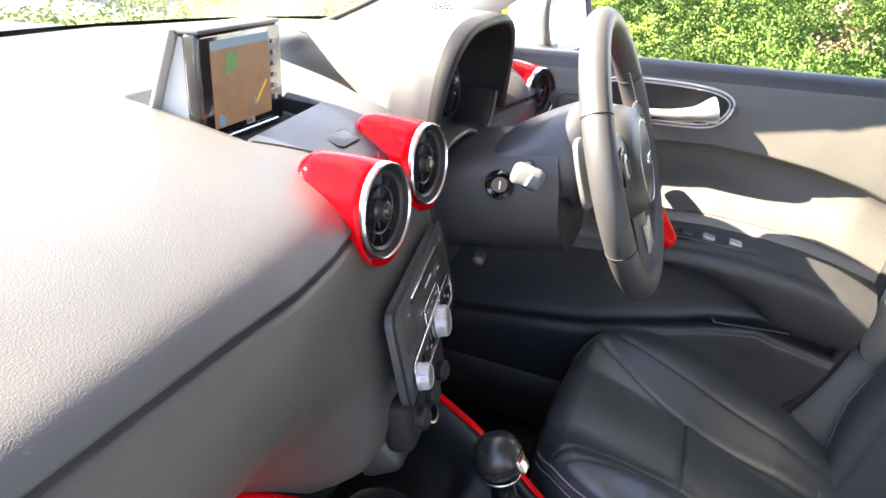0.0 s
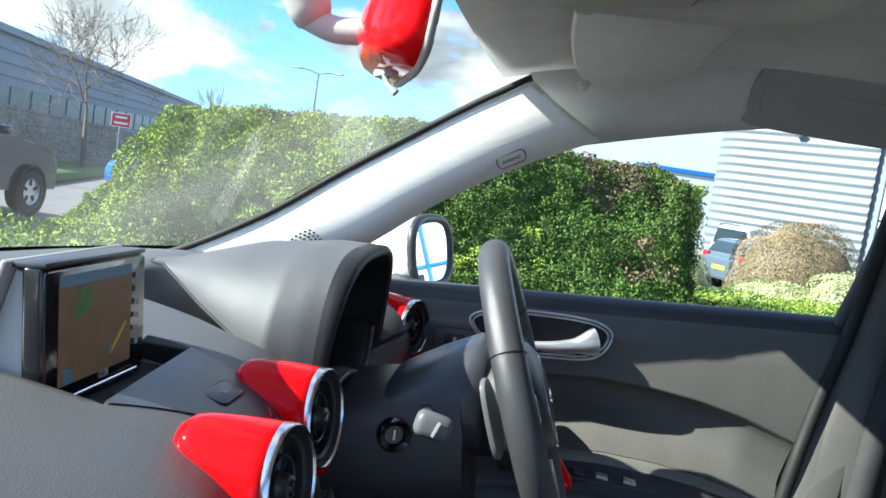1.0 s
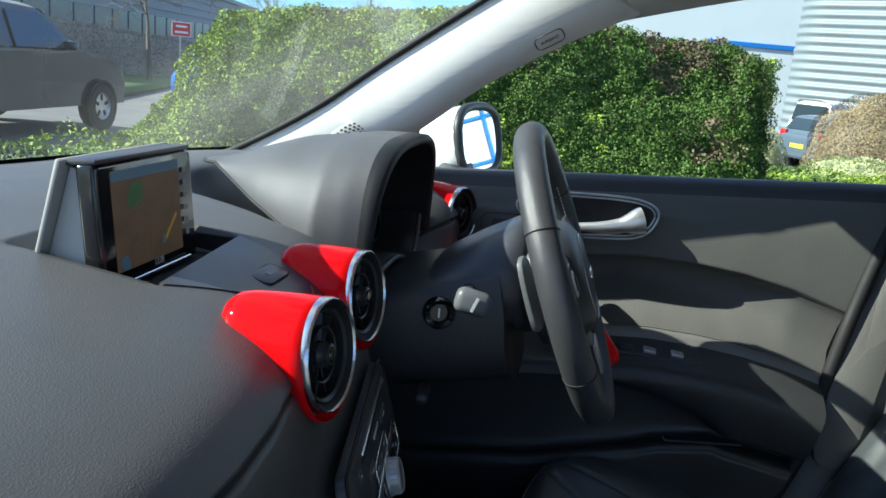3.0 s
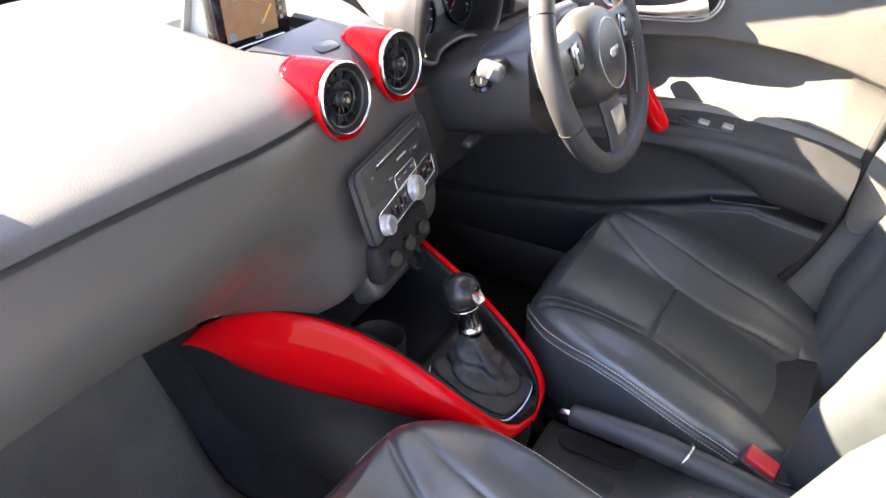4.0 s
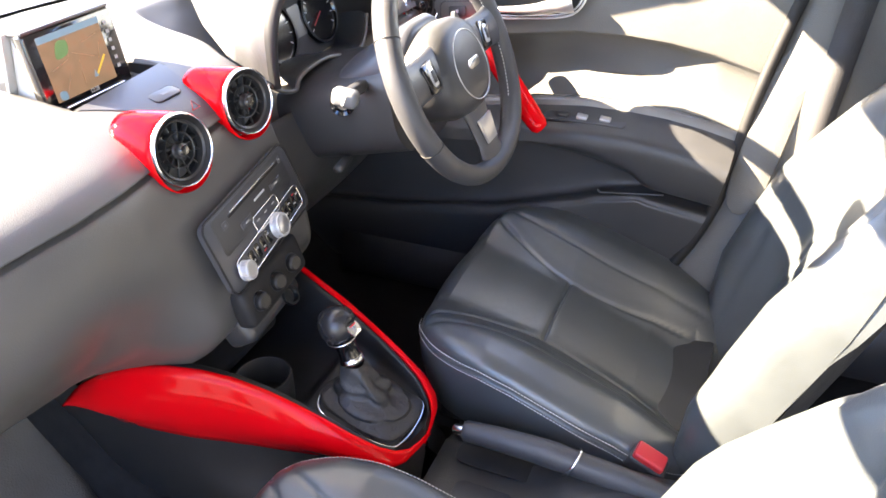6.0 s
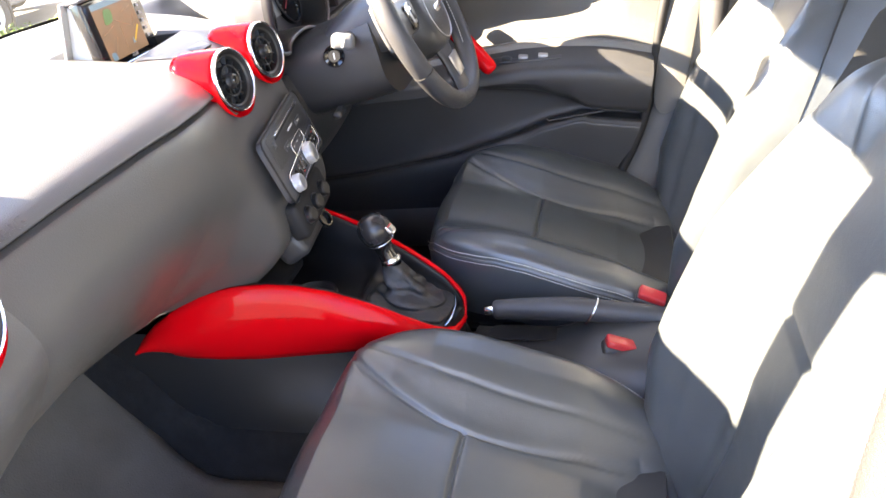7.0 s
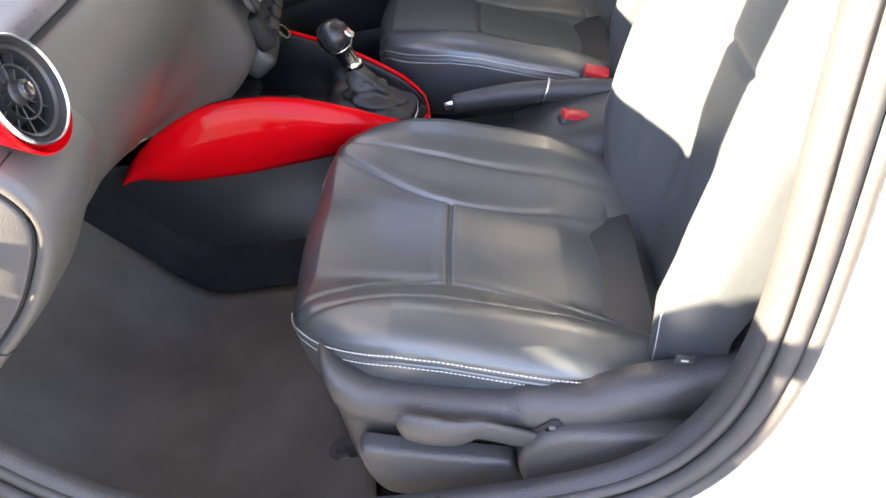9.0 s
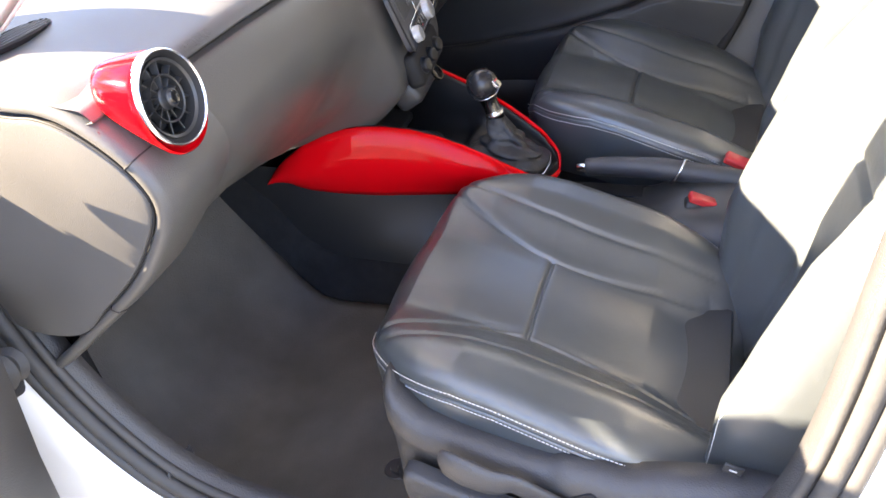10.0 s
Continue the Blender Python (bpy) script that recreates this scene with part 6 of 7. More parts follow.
# door glass and the seal behind the door
gl = grid("window_2", [[(0.700, y, belt_z(y)) for y in np.linspace(-0.21, 0.62, 12)], [(0.625, y * 0.55 - 0.09, 1.30) for y in np.linspace(-0.21, 0.62, 12)]], PANE_SIDE)
gl.visible_shadow = False
tagged(gl, "clear driver door window glass", "car window", kind="structure")
ds = thing("door_seal", "black rubber seal behind the driver door", "door seal", kind="structure")
tube("seal_lip", smooth_line([(0.612, -0.222, 1.335), (0.668, -0.218, 1.10), (0.672, -0.208, 1.02), (0.656, -0.180, 0.92), (0.634, -0.152, 0.80), (0.624, -0.138, 0.707), (0.610, -0.125, 0.638), (0.598, -0.099, 0.563), (0.590, -0.063, 0.491), (0.588, -0.03, 0.44)], 6) + np.array((-0.006, 0.0, 0.0)), 0.0105, BLACK, ds)
fr = thing("window_frame", "black window frame behind the driver door glass", "trim", kind="structure")
tube("frame_bar", smooth_line([(0.690, -0.205, 1.035), (0.660, -0.225, 1.16), (0.622, -0.235, 1.32)], 6), 0.014, SEAL, fr)

# ---- overhead ----
vis = thing("sun_visor", "grey sun visor folded up under the roof", "sun visor", "sun visors")
vm = axes((0.310, 0.222, 1.346), (-0.064, 0.0, -1), (0, 1, 0))
vo = smooth_line([(-x, y) for x, y in ((-0.165, 0.070), (-0.05, 0.074), (0.10, 0.060), (0.185, 0.040), (0.205, 0.012), (0.165, -0.045), (0.09, -0.072), (-0.05, -0.075), (-0.185, -0.062), (-0.195, 0.05))], 5, True)[::-1]
part("visor_board", slab(vo, 0.013, vm, 0.005, 3), HEADLINER, vis)
part("visor_pivot", rbox((0.035, 0.014, 0.012), 0.004, 2, pose(0.500, 0.262, 1.318)), OVERHEAD, vis)
part("visor_clip", rbox((0.018, 0.018, 0.012), 0.004, 2, pose(0.150, 0.290, 1.338)), OVERHEAD, vis)
oc = thing("overhead_console", "grey overhead lamp console at the windscreen header", "ceiling lamp")
rows = []
for r in np.r_[np.linspace(0.001, 0.8, 12), np.linspace(0.84, 1.0, 12)]:
    row = []
    for a in np.linspace(0, 2 * math.pi, 60, endpoint=False):
        c, q = math.cos(a), math.sin(a)
        e = (abs(c) ** 3 + abs(q) ** 3) ** (-1 / 3) * r
        x, y = 0.018 + 0.125 * e * c, 0.250 + 0.168 * e * q
        low = 1.3300 + 0.02 * (x - 0.018) - 0.10 * (y - 0.285)
        w = min(1.0, max(0.0, (r - 0.64) / 0.2))
        w = w * w * (3 - 2 * w)
        low = low * (1 - w) + 1.3215 * w
        k = max(0.0, 1 - r ** 9) ** 0.5
        row.append((x, y, (roof_z(x, y) - 0.004) * (1 - k) + low * k))
    rows.append(row)
grid("console_shell", rows, OVERHEAD, oc, close_v=True)
ocm = axes((0.036, 0.288, 1.3302), (0.02, -0.10, -0.99), (0, 1, -0.1)) @ pose(0, 0, 0, 0, 0, 90)
part("lamp_lens", slab(rounded(0.165, 0.160, 0.016), 0.0025, ocm, 0.0015), OVERHEAD, oc, "pale lamp lens")
tube("lens_joint", [tuple(ocm @ Vector((x, y, 0.0006))) for x, y in rounded(0.167, 0.162, 0.017)], 0.0010, DARK, oc, closed=True, sides=6)
part("amber_lens", slab(rounded(0.030, 0.090, 0.006), 0.002, ocm @ pose(-0.060, -0.018, 0.0015), 0.0), AMBER, oc, "glowing amber lens")
for xx in (-0.030, ):
    part("lens_gap", rbox((0.0010, 0.10, 0.001), 0, 1, ocm @ pose(xx, -0.018, 0.0022, 0, 0, 0)), DARK, oc)
hnd = thing("glasses_box", "dark recessed tray with flap above the driver door", "storage box")
gmx = axes((0.568, -0.135, 1.357), (-0.80, 0, -0.60), (0, 1, 0))
part("recess", slab(smooth_line([(-0.05, -0.16), (0.05, -0.16), (0.055, 0.13), (0.03, 0.16), (-0.03, 0.16), (-0.055, 0.13)], 5, True), 0.010, gmx, 0.003), BOX_GREY, hnd)
part("flap", slab(smooth_line([(-0.04, -0.15), (0.04, -0.15), (0.044, 0.11), (0.02, 0.145), (-0.02, 0.145), (-0.044, 0.11)], 5, True), 0.013, gmx, 0.004), BOX_GREY, hnd)
part("flap_grip", slab(rounded(0.024, 0.11, 0.010), 0.015, gmx @ pose(0.0, 0.0, 0), 0.003), BOX_GREY, hnd)

# rear-view mirror
rv = thing("rear_view_mirror", "rear-view mirror with glossy red back and grey mount", "mirror")
mm = axes((0.030, 0.421, 1.270), (0.27, -0.96, -0.05), (0, -0.05, 1))
rows = []
for h, k in ((0.004, 0.99), (0.0, 1.0), (-0.008, 1.0), (-0.018, 0.95), (-0.028, 0.82), (-0.035, 0.60), (-0.039, 0.30), (-0.040, 0.02)):
    rows.append([tuple(mm @ Vector((0.104 * k * math.copysign(abs(math.cos(a)) ** 0.45, math.cos(a)), 0.0325 * k * math.copysign(abs(math.sin(a)) ** 0.55, math.sin(a)), h))) for a in np.linspace(0, 2 * math.pi, 56, endpoint=False)])
grid("shell", rows, RED, rv, "glossy red shell", close_v=True)
rimp = [tuple(mm @ Vector((0.104 * math.copysign(abs(math.cos(a)) ** 0.45, math.cos(a)), 0.0325 * math.copysign(abs(math.sin(a)) ** 0.55, math.sin(a)), 0.003))) for a in np.linspace(0, 2 * math.pi, 56, endpoint=False)]
tube("frame_rim", rimp, 0.0030, MID_GREY, rv, closed=True, sides=8)
part("glass", slab([(0.100 * math.copysign(abs(math.cos(a)) ** 0.45, math.cos(a)), 0.029 * math.copysign(abs(math.sin(a)) ** 0.55, math.sin(a))) for a in np.linspace(0, 2 * math.pi, 56, endpoint=False)], 0.002, mm @ pose(0, 0, 0.005)), MIRROR, rv, "mirror glass")
tg = smooth_line([(0.004, 0.432, 1.238), (0.002, 0.428, 1.230), (0.000, 0.420, 1.223)], 4)
tube("dip_lever", tg, (0.0022,) * 4 + (0.0022,) * 3 + (0.003, 0.003), MID_GREY, rv, "small dipping lever")
part("lever_base", rbox((0.026, 0.012, 0.006), 0.002, 2, pose(0.012, 0.432, 1.2375, 0, 0, 30)), OVERHEAD, rv)
ma = smooth_line([(0.034, 0.452, 1.270), (0.036, 0.482, 1.268), (0.036, 0.508, 1.276)], 5)
tube("arm", ma, 0.0105, OVERHEAD, rv, "grey mounting arm", sides=14)
part("mount_foot", lathe([(0.0, -0.050), (0.008, -0.049), (0.014, -0.045), (0.0175, -0.036), (0.019, -0.02), (0.022, 0.0), (0.0225, 0.002)], axes((0.036, 0.520, 1.312), (0, 0.45, 0.89)), 36), OVERHEAD, rv, "grey mirror foot on the glass")
part("mount_pad", lathe([(0.0, 0.002), (0.0225, 0.002), (0.0235, 0.0035), (0.0225, 0.005), (0, 0.005)], axes((0.036, 0.520, 1.312), (0, 0.45, 0.89)), 36), BLACK, rv)

# ---- outside ----
def ground_z(x):
    """The land falls away gently beyond the driver side of the car."""
    return -0.035 * min(max(0.0, x - 1.0), 110.0)


ASPHALT = material("asphalt", (0.145, 0.142, 0.138), 0.9, var=0.25, scale=3, grain=0.8, grain_scale=90)
GRASS = material("grass", (0.075, 0.14, 0.025), 0.9, var=0.4, scale=6, grain=1.0, grain_scale=60)
SOIL = material("soil", (0.16, 0.10, 0.065), 0.95, var=0.3, scale=6, grain=1.0, grain_scale=50)
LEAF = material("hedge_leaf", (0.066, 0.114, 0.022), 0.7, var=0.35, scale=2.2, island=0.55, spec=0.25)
# Leaf green with sunlight put into the colour; LEAF serves the shaded parts.
LEAF_LIT = material("sunlit_leaf", (0.22, 0.30, 0.042), 0.7, var=0.3, scale=2.0, island=0.45, spec=0.25)
# Darker green for the cores: shade deep in the foliage put into colour.
LEAF_SHADE = material("inner_shade_green", (0.050, 0.095, 0.020), 0.8, var=0.3, scale=2.0, island=0.5)
LEAF_BROWN = material("winter_leaf", (0.22, 0.165, 0.09), 0.7, var=0.3, scale=3, island=0.5)
DRY_LEAF = material("dry_hedge_leaf", (0.125, 0.092, 0.048), 0.75, var=0.3, scale=3, island=0.5)
LEAF_PALE = material("variegated_leaf", (0.34, 0.36, 0.18), 0.55, var=0.3, scale=3, island=0.5)
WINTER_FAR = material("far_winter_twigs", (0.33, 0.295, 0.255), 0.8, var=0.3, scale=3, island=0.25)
TWIG = material("twig", (0.13, 0.095, 0.07), 0.8, var=0.3, scale=20)
BARK = material("bark", (0.17, 0.14, 0.115), 0.85, var=0.3, scale=12, grain=0.8, grain_scale=60)
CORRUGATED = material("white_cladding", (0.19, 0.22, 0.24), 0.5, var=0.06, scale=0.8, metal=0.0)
CLAD_PANEL = material("white_panel", (0.55, 0.60, 0.62), 0.45, var=0.05, scale=0.6)
CLAD_GREY = material("grey_cladding", (0.22, 0.25, 0.29), 0.5, var=0.12, scale=0.4)
WINDOW_FAR = material("far_window", (0.03, 0.04, 0.06), 0.15, var=0.2, scale=0.5)
BLUE_TRIM = material("blue_trim", (0.02, 0.16, 0.50), 0.4, var=0.05)
POLE = material("galvanised_pole", (0.20, 0.21, 0.22), 0.5, metal=0.6, var=0.1)
SIGN_RED = material("sign_red", (0.60, 0.03, 0.03), 0.45, var=0.05)
SIGN_WHITE = material("sign_white", (0.8, 0.8, 0.8), 0.5, var=0.05)
TYRE = material("tyre_rubber", (0.018, 0.018, 0.019), 0.8, var=0.1)
RIM_M = material("alloy_rim", (0.5, 0.51, 0.53), 0.3, metal=0.9, var=0.05)
CAR_GLASS = material("car_glass", (0.03, 0.045, 0.055), 0.06, var=0.05, coat=0.5)
TAIL = material("tail_lamp", (0.45, 0.02, 0.02), 0.2, var=0.05, coat=0.5)
PLATE = material("yellow_plate", (0.75, 0.55, 0.06), 0.5, var=0.03)

gx_ = np.r_[-1500, -300, -60, -20, -8, -4, -2, 0, 1, 2, 4, 8, 14, 22, 35, 60, 111, 400, 1500]
gy_ = np.r_[-1500, -300, -80, -30, -12, -6, -3, 0, 3, 6, 12, 25, 60, 150, 500, 1500]
ground = grid("ground", [[(x, y, ground_z(x)) for y in gy_] for x in gx_], ASPHALT)
tagged(ground, "grey asphalt car park and road surface", "ground", kind="structure")


def patch(name, corners, mat, lift, label, n=14):
    a, b, c, d = (np.array(v, float) for v in corners)
    rows = []
    for u in np.linspace(0, 1, n):
        row = []
        for v in np.linspace(0, 1, n):
            p = (a * (1 - u) + b * u) * (1 - v) + (d * (1 - u) + c * u) * v
            row.append((p[0], p[1], ground_z(p[0]) + lift))
        rows.append(row)
    ob = grid(name, rows, mat, thick=0.12 if lift > 0.05 else 0.0)
    return tagged(ob, label, "ground", kind="structure")


patch("planting_bed", ((2.0, -9), (2.0, 3.8), (8.6, 3.8), (12.5, -9)), SOIL, 0.10, "brown soil bed below the hedges")
patch("grass_verge", ((14, 10.4), (60, 30), (60, 50), (12, 26)), GRASS, 0.10, "green grass verge beyond the road")


def foliage(name, pts, nrm, size, mat, label="", parent=None, seed=1, wide=0.55, spread=0.9):
    """Many small folded leaves at points, turned loosely along the outward direction."""
    rng = np.random.default_rng(seed)
    k = len(pts)
    d = nrm + rng.normal(0, spread, (k, 3))
    d /= np.linalg.norm(d, axis=1)[:, None]
    t = np.cross(d, rng.normal(0, 1, (k, 3)))
    t /= np.linalg.norm(t, axis=1)[:, None]
    b = np.cross(d, t)
    s = size * rng.uniform(0.6, 1.3, (k, 1))
    v0, v1 = pts - t * s * 0.5, pts + t * s * 0.5
    v2, v3 = pts + b * s * wide * 0.5 + d * s * 0.12, pts - b * s * wide * 0.5 + d * s * 0.12
    verts = np.stack([v0, v2, v1, v3], 1).reshape(-1, 3)
    i = np.arange(k) * 4
    faces = np.concatenate([np.stack([i, i + 1, i + 2], 1), np.stack([i, i + 2, i + 3], 1)])
    me = bpy.data.meshes.new(name)
    me.vertices.add(len(verts))
    me.vertices.foreach_set("co", verts.ravel())
    me.loops.add(faces.size)
    me.loops.foreach_set("vertex_index", faces.ravel())
    me.polygons.add(len(faces))
    me.polygons.foreach_set("loop_start", np.arange(len(faces)) * 3)
    me.polygons.foreach_set("loop_total", np.full(len(faces), 3))
    me.update(calc_edges=True)
    me.validate()
    me.materials.append(mat)
    ob = new(name, me)
    if parent:
        ob.parent = parent
    if label:
        tagged(ob, label)
    return tagged(ob, kind="stuff")


def wobble(p, f, seed=0.0):
    return np.array([noise.noise(Vector((q[0] * f + seed, q[1] * f, q[2] * f))) for q in p])


def lump_points(centre, radii, k, seed, power=2.6, rough=0.12, zmin=0.0):
    """Points over a rounded clipped bush, with an uneven outline."""
    rng = np.random.default_rng(seed)
    d = rng.normal(0, 1, (k, 3))
    d[:, 2] = np.abs(d[:, 2]) * 1.0
    d /= (np.abs(d) ** power).sum(1)[:, None] ** (1 / power)
    w = 1 + rough * wobble(d, 2.3, seed)
    depth = 1 - rng.exponential(0.035, k)
    p = np.asarray(centre) + d * np.asarray(radii) * (w * depth)[:, None]
    return p, d / np.linalg.norm(d, axis=1)[:, None]


# tall clipped hedge
hedge = thing("hedge", "tall clipped green hedge with brown twigs showing", "hedge")


def hedge_top(y):
    return np.interp(y, (-0.75, -0.55, 0.5, 1.6, 2.3, 2.75, 3.0, 3.2, 3.4, 3.65, 3.9), (1.38, 1.44, 1.50, 1.47, 1.42, 1.36, 1.18, 0.86, 0.62, 0.42, 0.15))


def hedge_points(k, seed):
    rng = np.random.default_rng(seed)
    y = rng.uniform(-0.75, 3.85, k)
    kind = rng.random(k)
    top = hedge_top(y)
    base = -0.12
    h = rng.random(k)
    front = 4.15 + 0.45 * h
    p = np.stack([front, y, base + (top - base) * h], 1)
    n = np.tile((-1.0, 0.0, 0.25), (k, 1))
    on_top = kind > 0.66
    xt = rng.uniform(4.58, 6.6, k)
    p[on_top] = np.stack([xt, y, top - 0.03 * np.abs(xt - 5.5)], 1)[on_top]
    n[on_top] = (0, 0, 1)
    end = kind < 0.14
    xe = rng.uniform(4.3, 6.8, k)
    p[end] = np.stack([xe, -0.75 - 0.22 * (xe - 4.55), base + (1.38 - base) * h], 1)[end]
    n[end] = (0, -1, 0.1)
    w = 0.17 * wobble(p, 1.3, 3.0) + 0.12 * wobble(p, 4.5, 7.0) + 0.08 * wobble(p, 12.0, 1.0)
    w[on_top] *= 0.45
    p = p + n * (w - rng.exponential(0.040, k))[:, None]
    return p, n


hp_, hn_ = hedge_points(230000, 5)
mixn = 0.8 * wobble(hp_, 1.1, 11.0) + 0.45 * wobble(hp_, 7.0, 2.0)
# Sun and haze on the +y end painted as a larger share of light leaves.
bright = (mixn + 0.45 * np.clip((hp_[:, 1] - 1.1) / 1.2, -0.5, 1) > 0.10)
near_top = np.clip(1 + (hp_[:, 2] - hedge_top(hp_[:, 1])) / 0.45, 0, 1)
brown = (mixn < -0.46 + 0.30 * near_top) & (hp_[:, 1] < 2.2)
foliage("leaves_lit", hp_[bright & ~brown], hn_[bright & ~brown], 0.023, LEAF_LIT, "hedge leaves in the sunlit yellow-green", hedge, 1)
foliage("leaves", hp_[~bright & ~brown], hn_[~bright & ~brown], 0.022, LEAF, "green leaves", hedge, 2)
foliage("leaves_brown", hp_[brown][::2], hn_[brown][::2], 0.028, DRY_LEAF, "brown dry leaves", hedge, 3)
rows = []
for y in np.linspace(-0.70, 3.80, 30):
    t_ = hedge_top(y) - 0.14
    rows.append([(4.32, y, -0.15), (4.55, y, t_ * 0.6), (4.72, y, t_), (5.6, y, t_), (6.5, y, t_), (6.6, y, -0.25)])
grid("hedge_core", rows, LEAF_SHADE, hedge, cap=True)
rng = np.random.default_rng(9)
tw_v, tw_f = [], []
for _ in range(1500):
    i = int(rng.integers(len(hp_)))
    a = hp_[i] - hn_[i] * 0.05
    d = hn_[i] + rng.normal(0, 0.8, 3)
    b = a + d / np.linalg.norm(d) * rng.uniform(0.06, 0.16)
    s = np.cross(b - a, rng.normal(0, 1, 3))
    s = s / np.linalg.norm(s) * 0.0022
    q = np.cross(b - a, s)
    q = q / np.linalg.norm(q) * 0.0022
    k = len(tw_v)
    tw_v += [a + s, a - s * 0.5 + q, a - s * 0.5 - q, b]
    tw_f += [(k, k + 1, k + 3), (k + 1, k + 2, k + 3), (k + 2, k, k + 3)]
tagged(link_mesh("twigs", tw_v, tw_f, TWIG, hedge, "bare brown twigs"), kind="stuff")

# low spreading shrubs between hedge and car
shrub = thing("low_shrub", "low spreading evergreen shrubs beside the car park", "shrub")
rng = np.random.default_rng(21)
k = 52000
px_ = rng.uniform(2.1, 9.2, k)
py_ = rng.uniform(-4.6, 3.5, k)
keep = ~((px_ > 4.35) & (py_ > -0.75)) & (py_ > -0.45 * (px_ - 2) - 1.2)
px_, py_ = px_[keep], py_[keep]
pz_ = np.array([0.50 + 0.09 * noise.noise(Vector((a * 1.7, b * 1.7, 3.0))) + 0.05 * noise.noise(Vector((a * 5, b * 5, 1.0))) for a, b in zip(px_, py_)])
pz_ = pz_ - 0.03 * np.clip(px_ - 4.5, 0, 9)
sp = np.stack([px_, py_, pz_ - rng.exponential(0.03, len(px_))], 1)
# Sunlit patches put into the leaf colour, more of them towards -y.
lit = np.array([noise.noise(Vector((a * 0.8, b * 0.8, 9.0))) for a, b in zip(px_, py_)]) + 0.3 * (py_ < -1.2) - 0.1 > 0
up_ = np.tile((0.0, 0.0, 1.0), (len(sp), 1))
foliage("leaves_lit", sp[lit], up_[lit], 0.040, LEAF_LIT, "shrub leaves in the sunlit yellow-green", shrub, 4, 0.45)
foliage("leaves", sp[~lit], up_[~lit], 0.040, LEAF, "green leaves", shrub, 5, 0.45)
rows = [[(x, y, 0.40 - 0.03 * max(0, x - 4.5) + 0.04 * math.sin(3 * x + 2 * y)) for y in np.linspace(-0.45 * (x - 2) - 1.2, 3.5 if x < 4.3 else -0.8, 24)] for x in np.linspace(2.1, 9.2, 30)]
grid("shrub_core", rows, LEAF_SHADE, shrub)


def bush(name, centre, radii, mat, k, size, label, seed, category="bush"):
    b = thing(name, label, category)
    p, n_ = lump_points(centre, radii, k, seed)
    foliage("leaves", p, n_, size, mat, "", b, seed)
    q, m_ = lump_points(centre, np.asarray(radii) * 0.88, 10, seed)
    bm = bmesh.new()
    bmesh.ops.create_icosphere(bm, subdivisions=3, radius=1)
    for v in bm.verts:
        c = Vector([math.copysign(abs(t) ** 0.8, t) for t in v.co])
        v.co = Vector(centre) + Vector((c.x * radii[0] * 0.86, c.y * radii[1] * 0.86, max(c.z, -0.4) * radii[2] * 0.86))
    part("bush_core", bm, mat, b)
    return b


# variegated and winter-brown shrubs by the parked cars
bush("variegated_bush", (9.6, -3.85, 0.05), (0.55, 0.52, 0.72), LEAF_PALE, 5200, 0.045, "rounded pale variegated shrub on the bed", 31)
bush("variegated_bush", (10.3, -3.3, 0.0), (0.7, 0.75, 0.46), LEAF_PALE, 4200, 0.045, "low pale variegated shrub on the bed", 32)
bush("variegated_bush", (14.5, -2.9, -0.5), (0.6, 0.55, 1.0), LEAF_PALE, 2600, 0.05, "pale shrub beside the parked cars", 33)
bush("beech_bush", (12.3, -4.15, 0.10), (0.85, 1.02, 1.22), LEAF_BROWN, 20000, 0.030, "clipped bush with brown winter leaves", 34)

# far brown hedge, with white blossom
fh = thing("hedge", "long brown winter hedge beyond the road", "hedge")
rng = np.random.default_rng(41)
k = 16000
s_ = rng.random(k)
h_ = rng.random(k)
fa, fb = np.array((13.5, 19.5)), np.array((46.0, 23.0))
pp = fa + (fb - fa) * s_[:, None]
zz = np.array([ground_z(x) for x in pp[:, 0]])
pts = np.stack([pp[:, 0], pp[:, 1], zz + h_ * 2.1], 1)
pts += rng.normal(0, 0.12, pts.shape)
topm = rng.random(k) > 0.75
pts[topm, 1] += rng.uniform(0, 1.0, topm.sum())
pts[topm, 2] = zz[topm] + 2.1 + rng.normal(0, 0.06, topm.sum())
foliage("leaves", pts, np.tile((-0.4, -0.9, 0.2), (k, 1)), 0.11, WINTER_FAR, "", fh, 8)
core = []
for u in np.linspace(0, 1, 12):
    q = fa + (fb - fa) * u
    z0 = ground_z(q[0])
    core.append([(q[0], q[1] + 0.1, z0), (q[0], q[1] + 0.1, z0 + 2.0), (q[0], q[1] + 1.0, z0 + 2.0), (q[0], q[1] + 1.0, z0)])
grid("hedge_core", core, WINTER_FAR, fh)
bl = np.stack([rng.normal(17.5, 0.5, 500), np.full(500, 19.6), rng.normal(0.55, 0.3, 500)], 1)
foliage("blossom", bl, np.tile((-0.4, -0.9, 0.2), (500, 1)), 0.07, SIGN_WHITE, "white blossom", fh, 9)


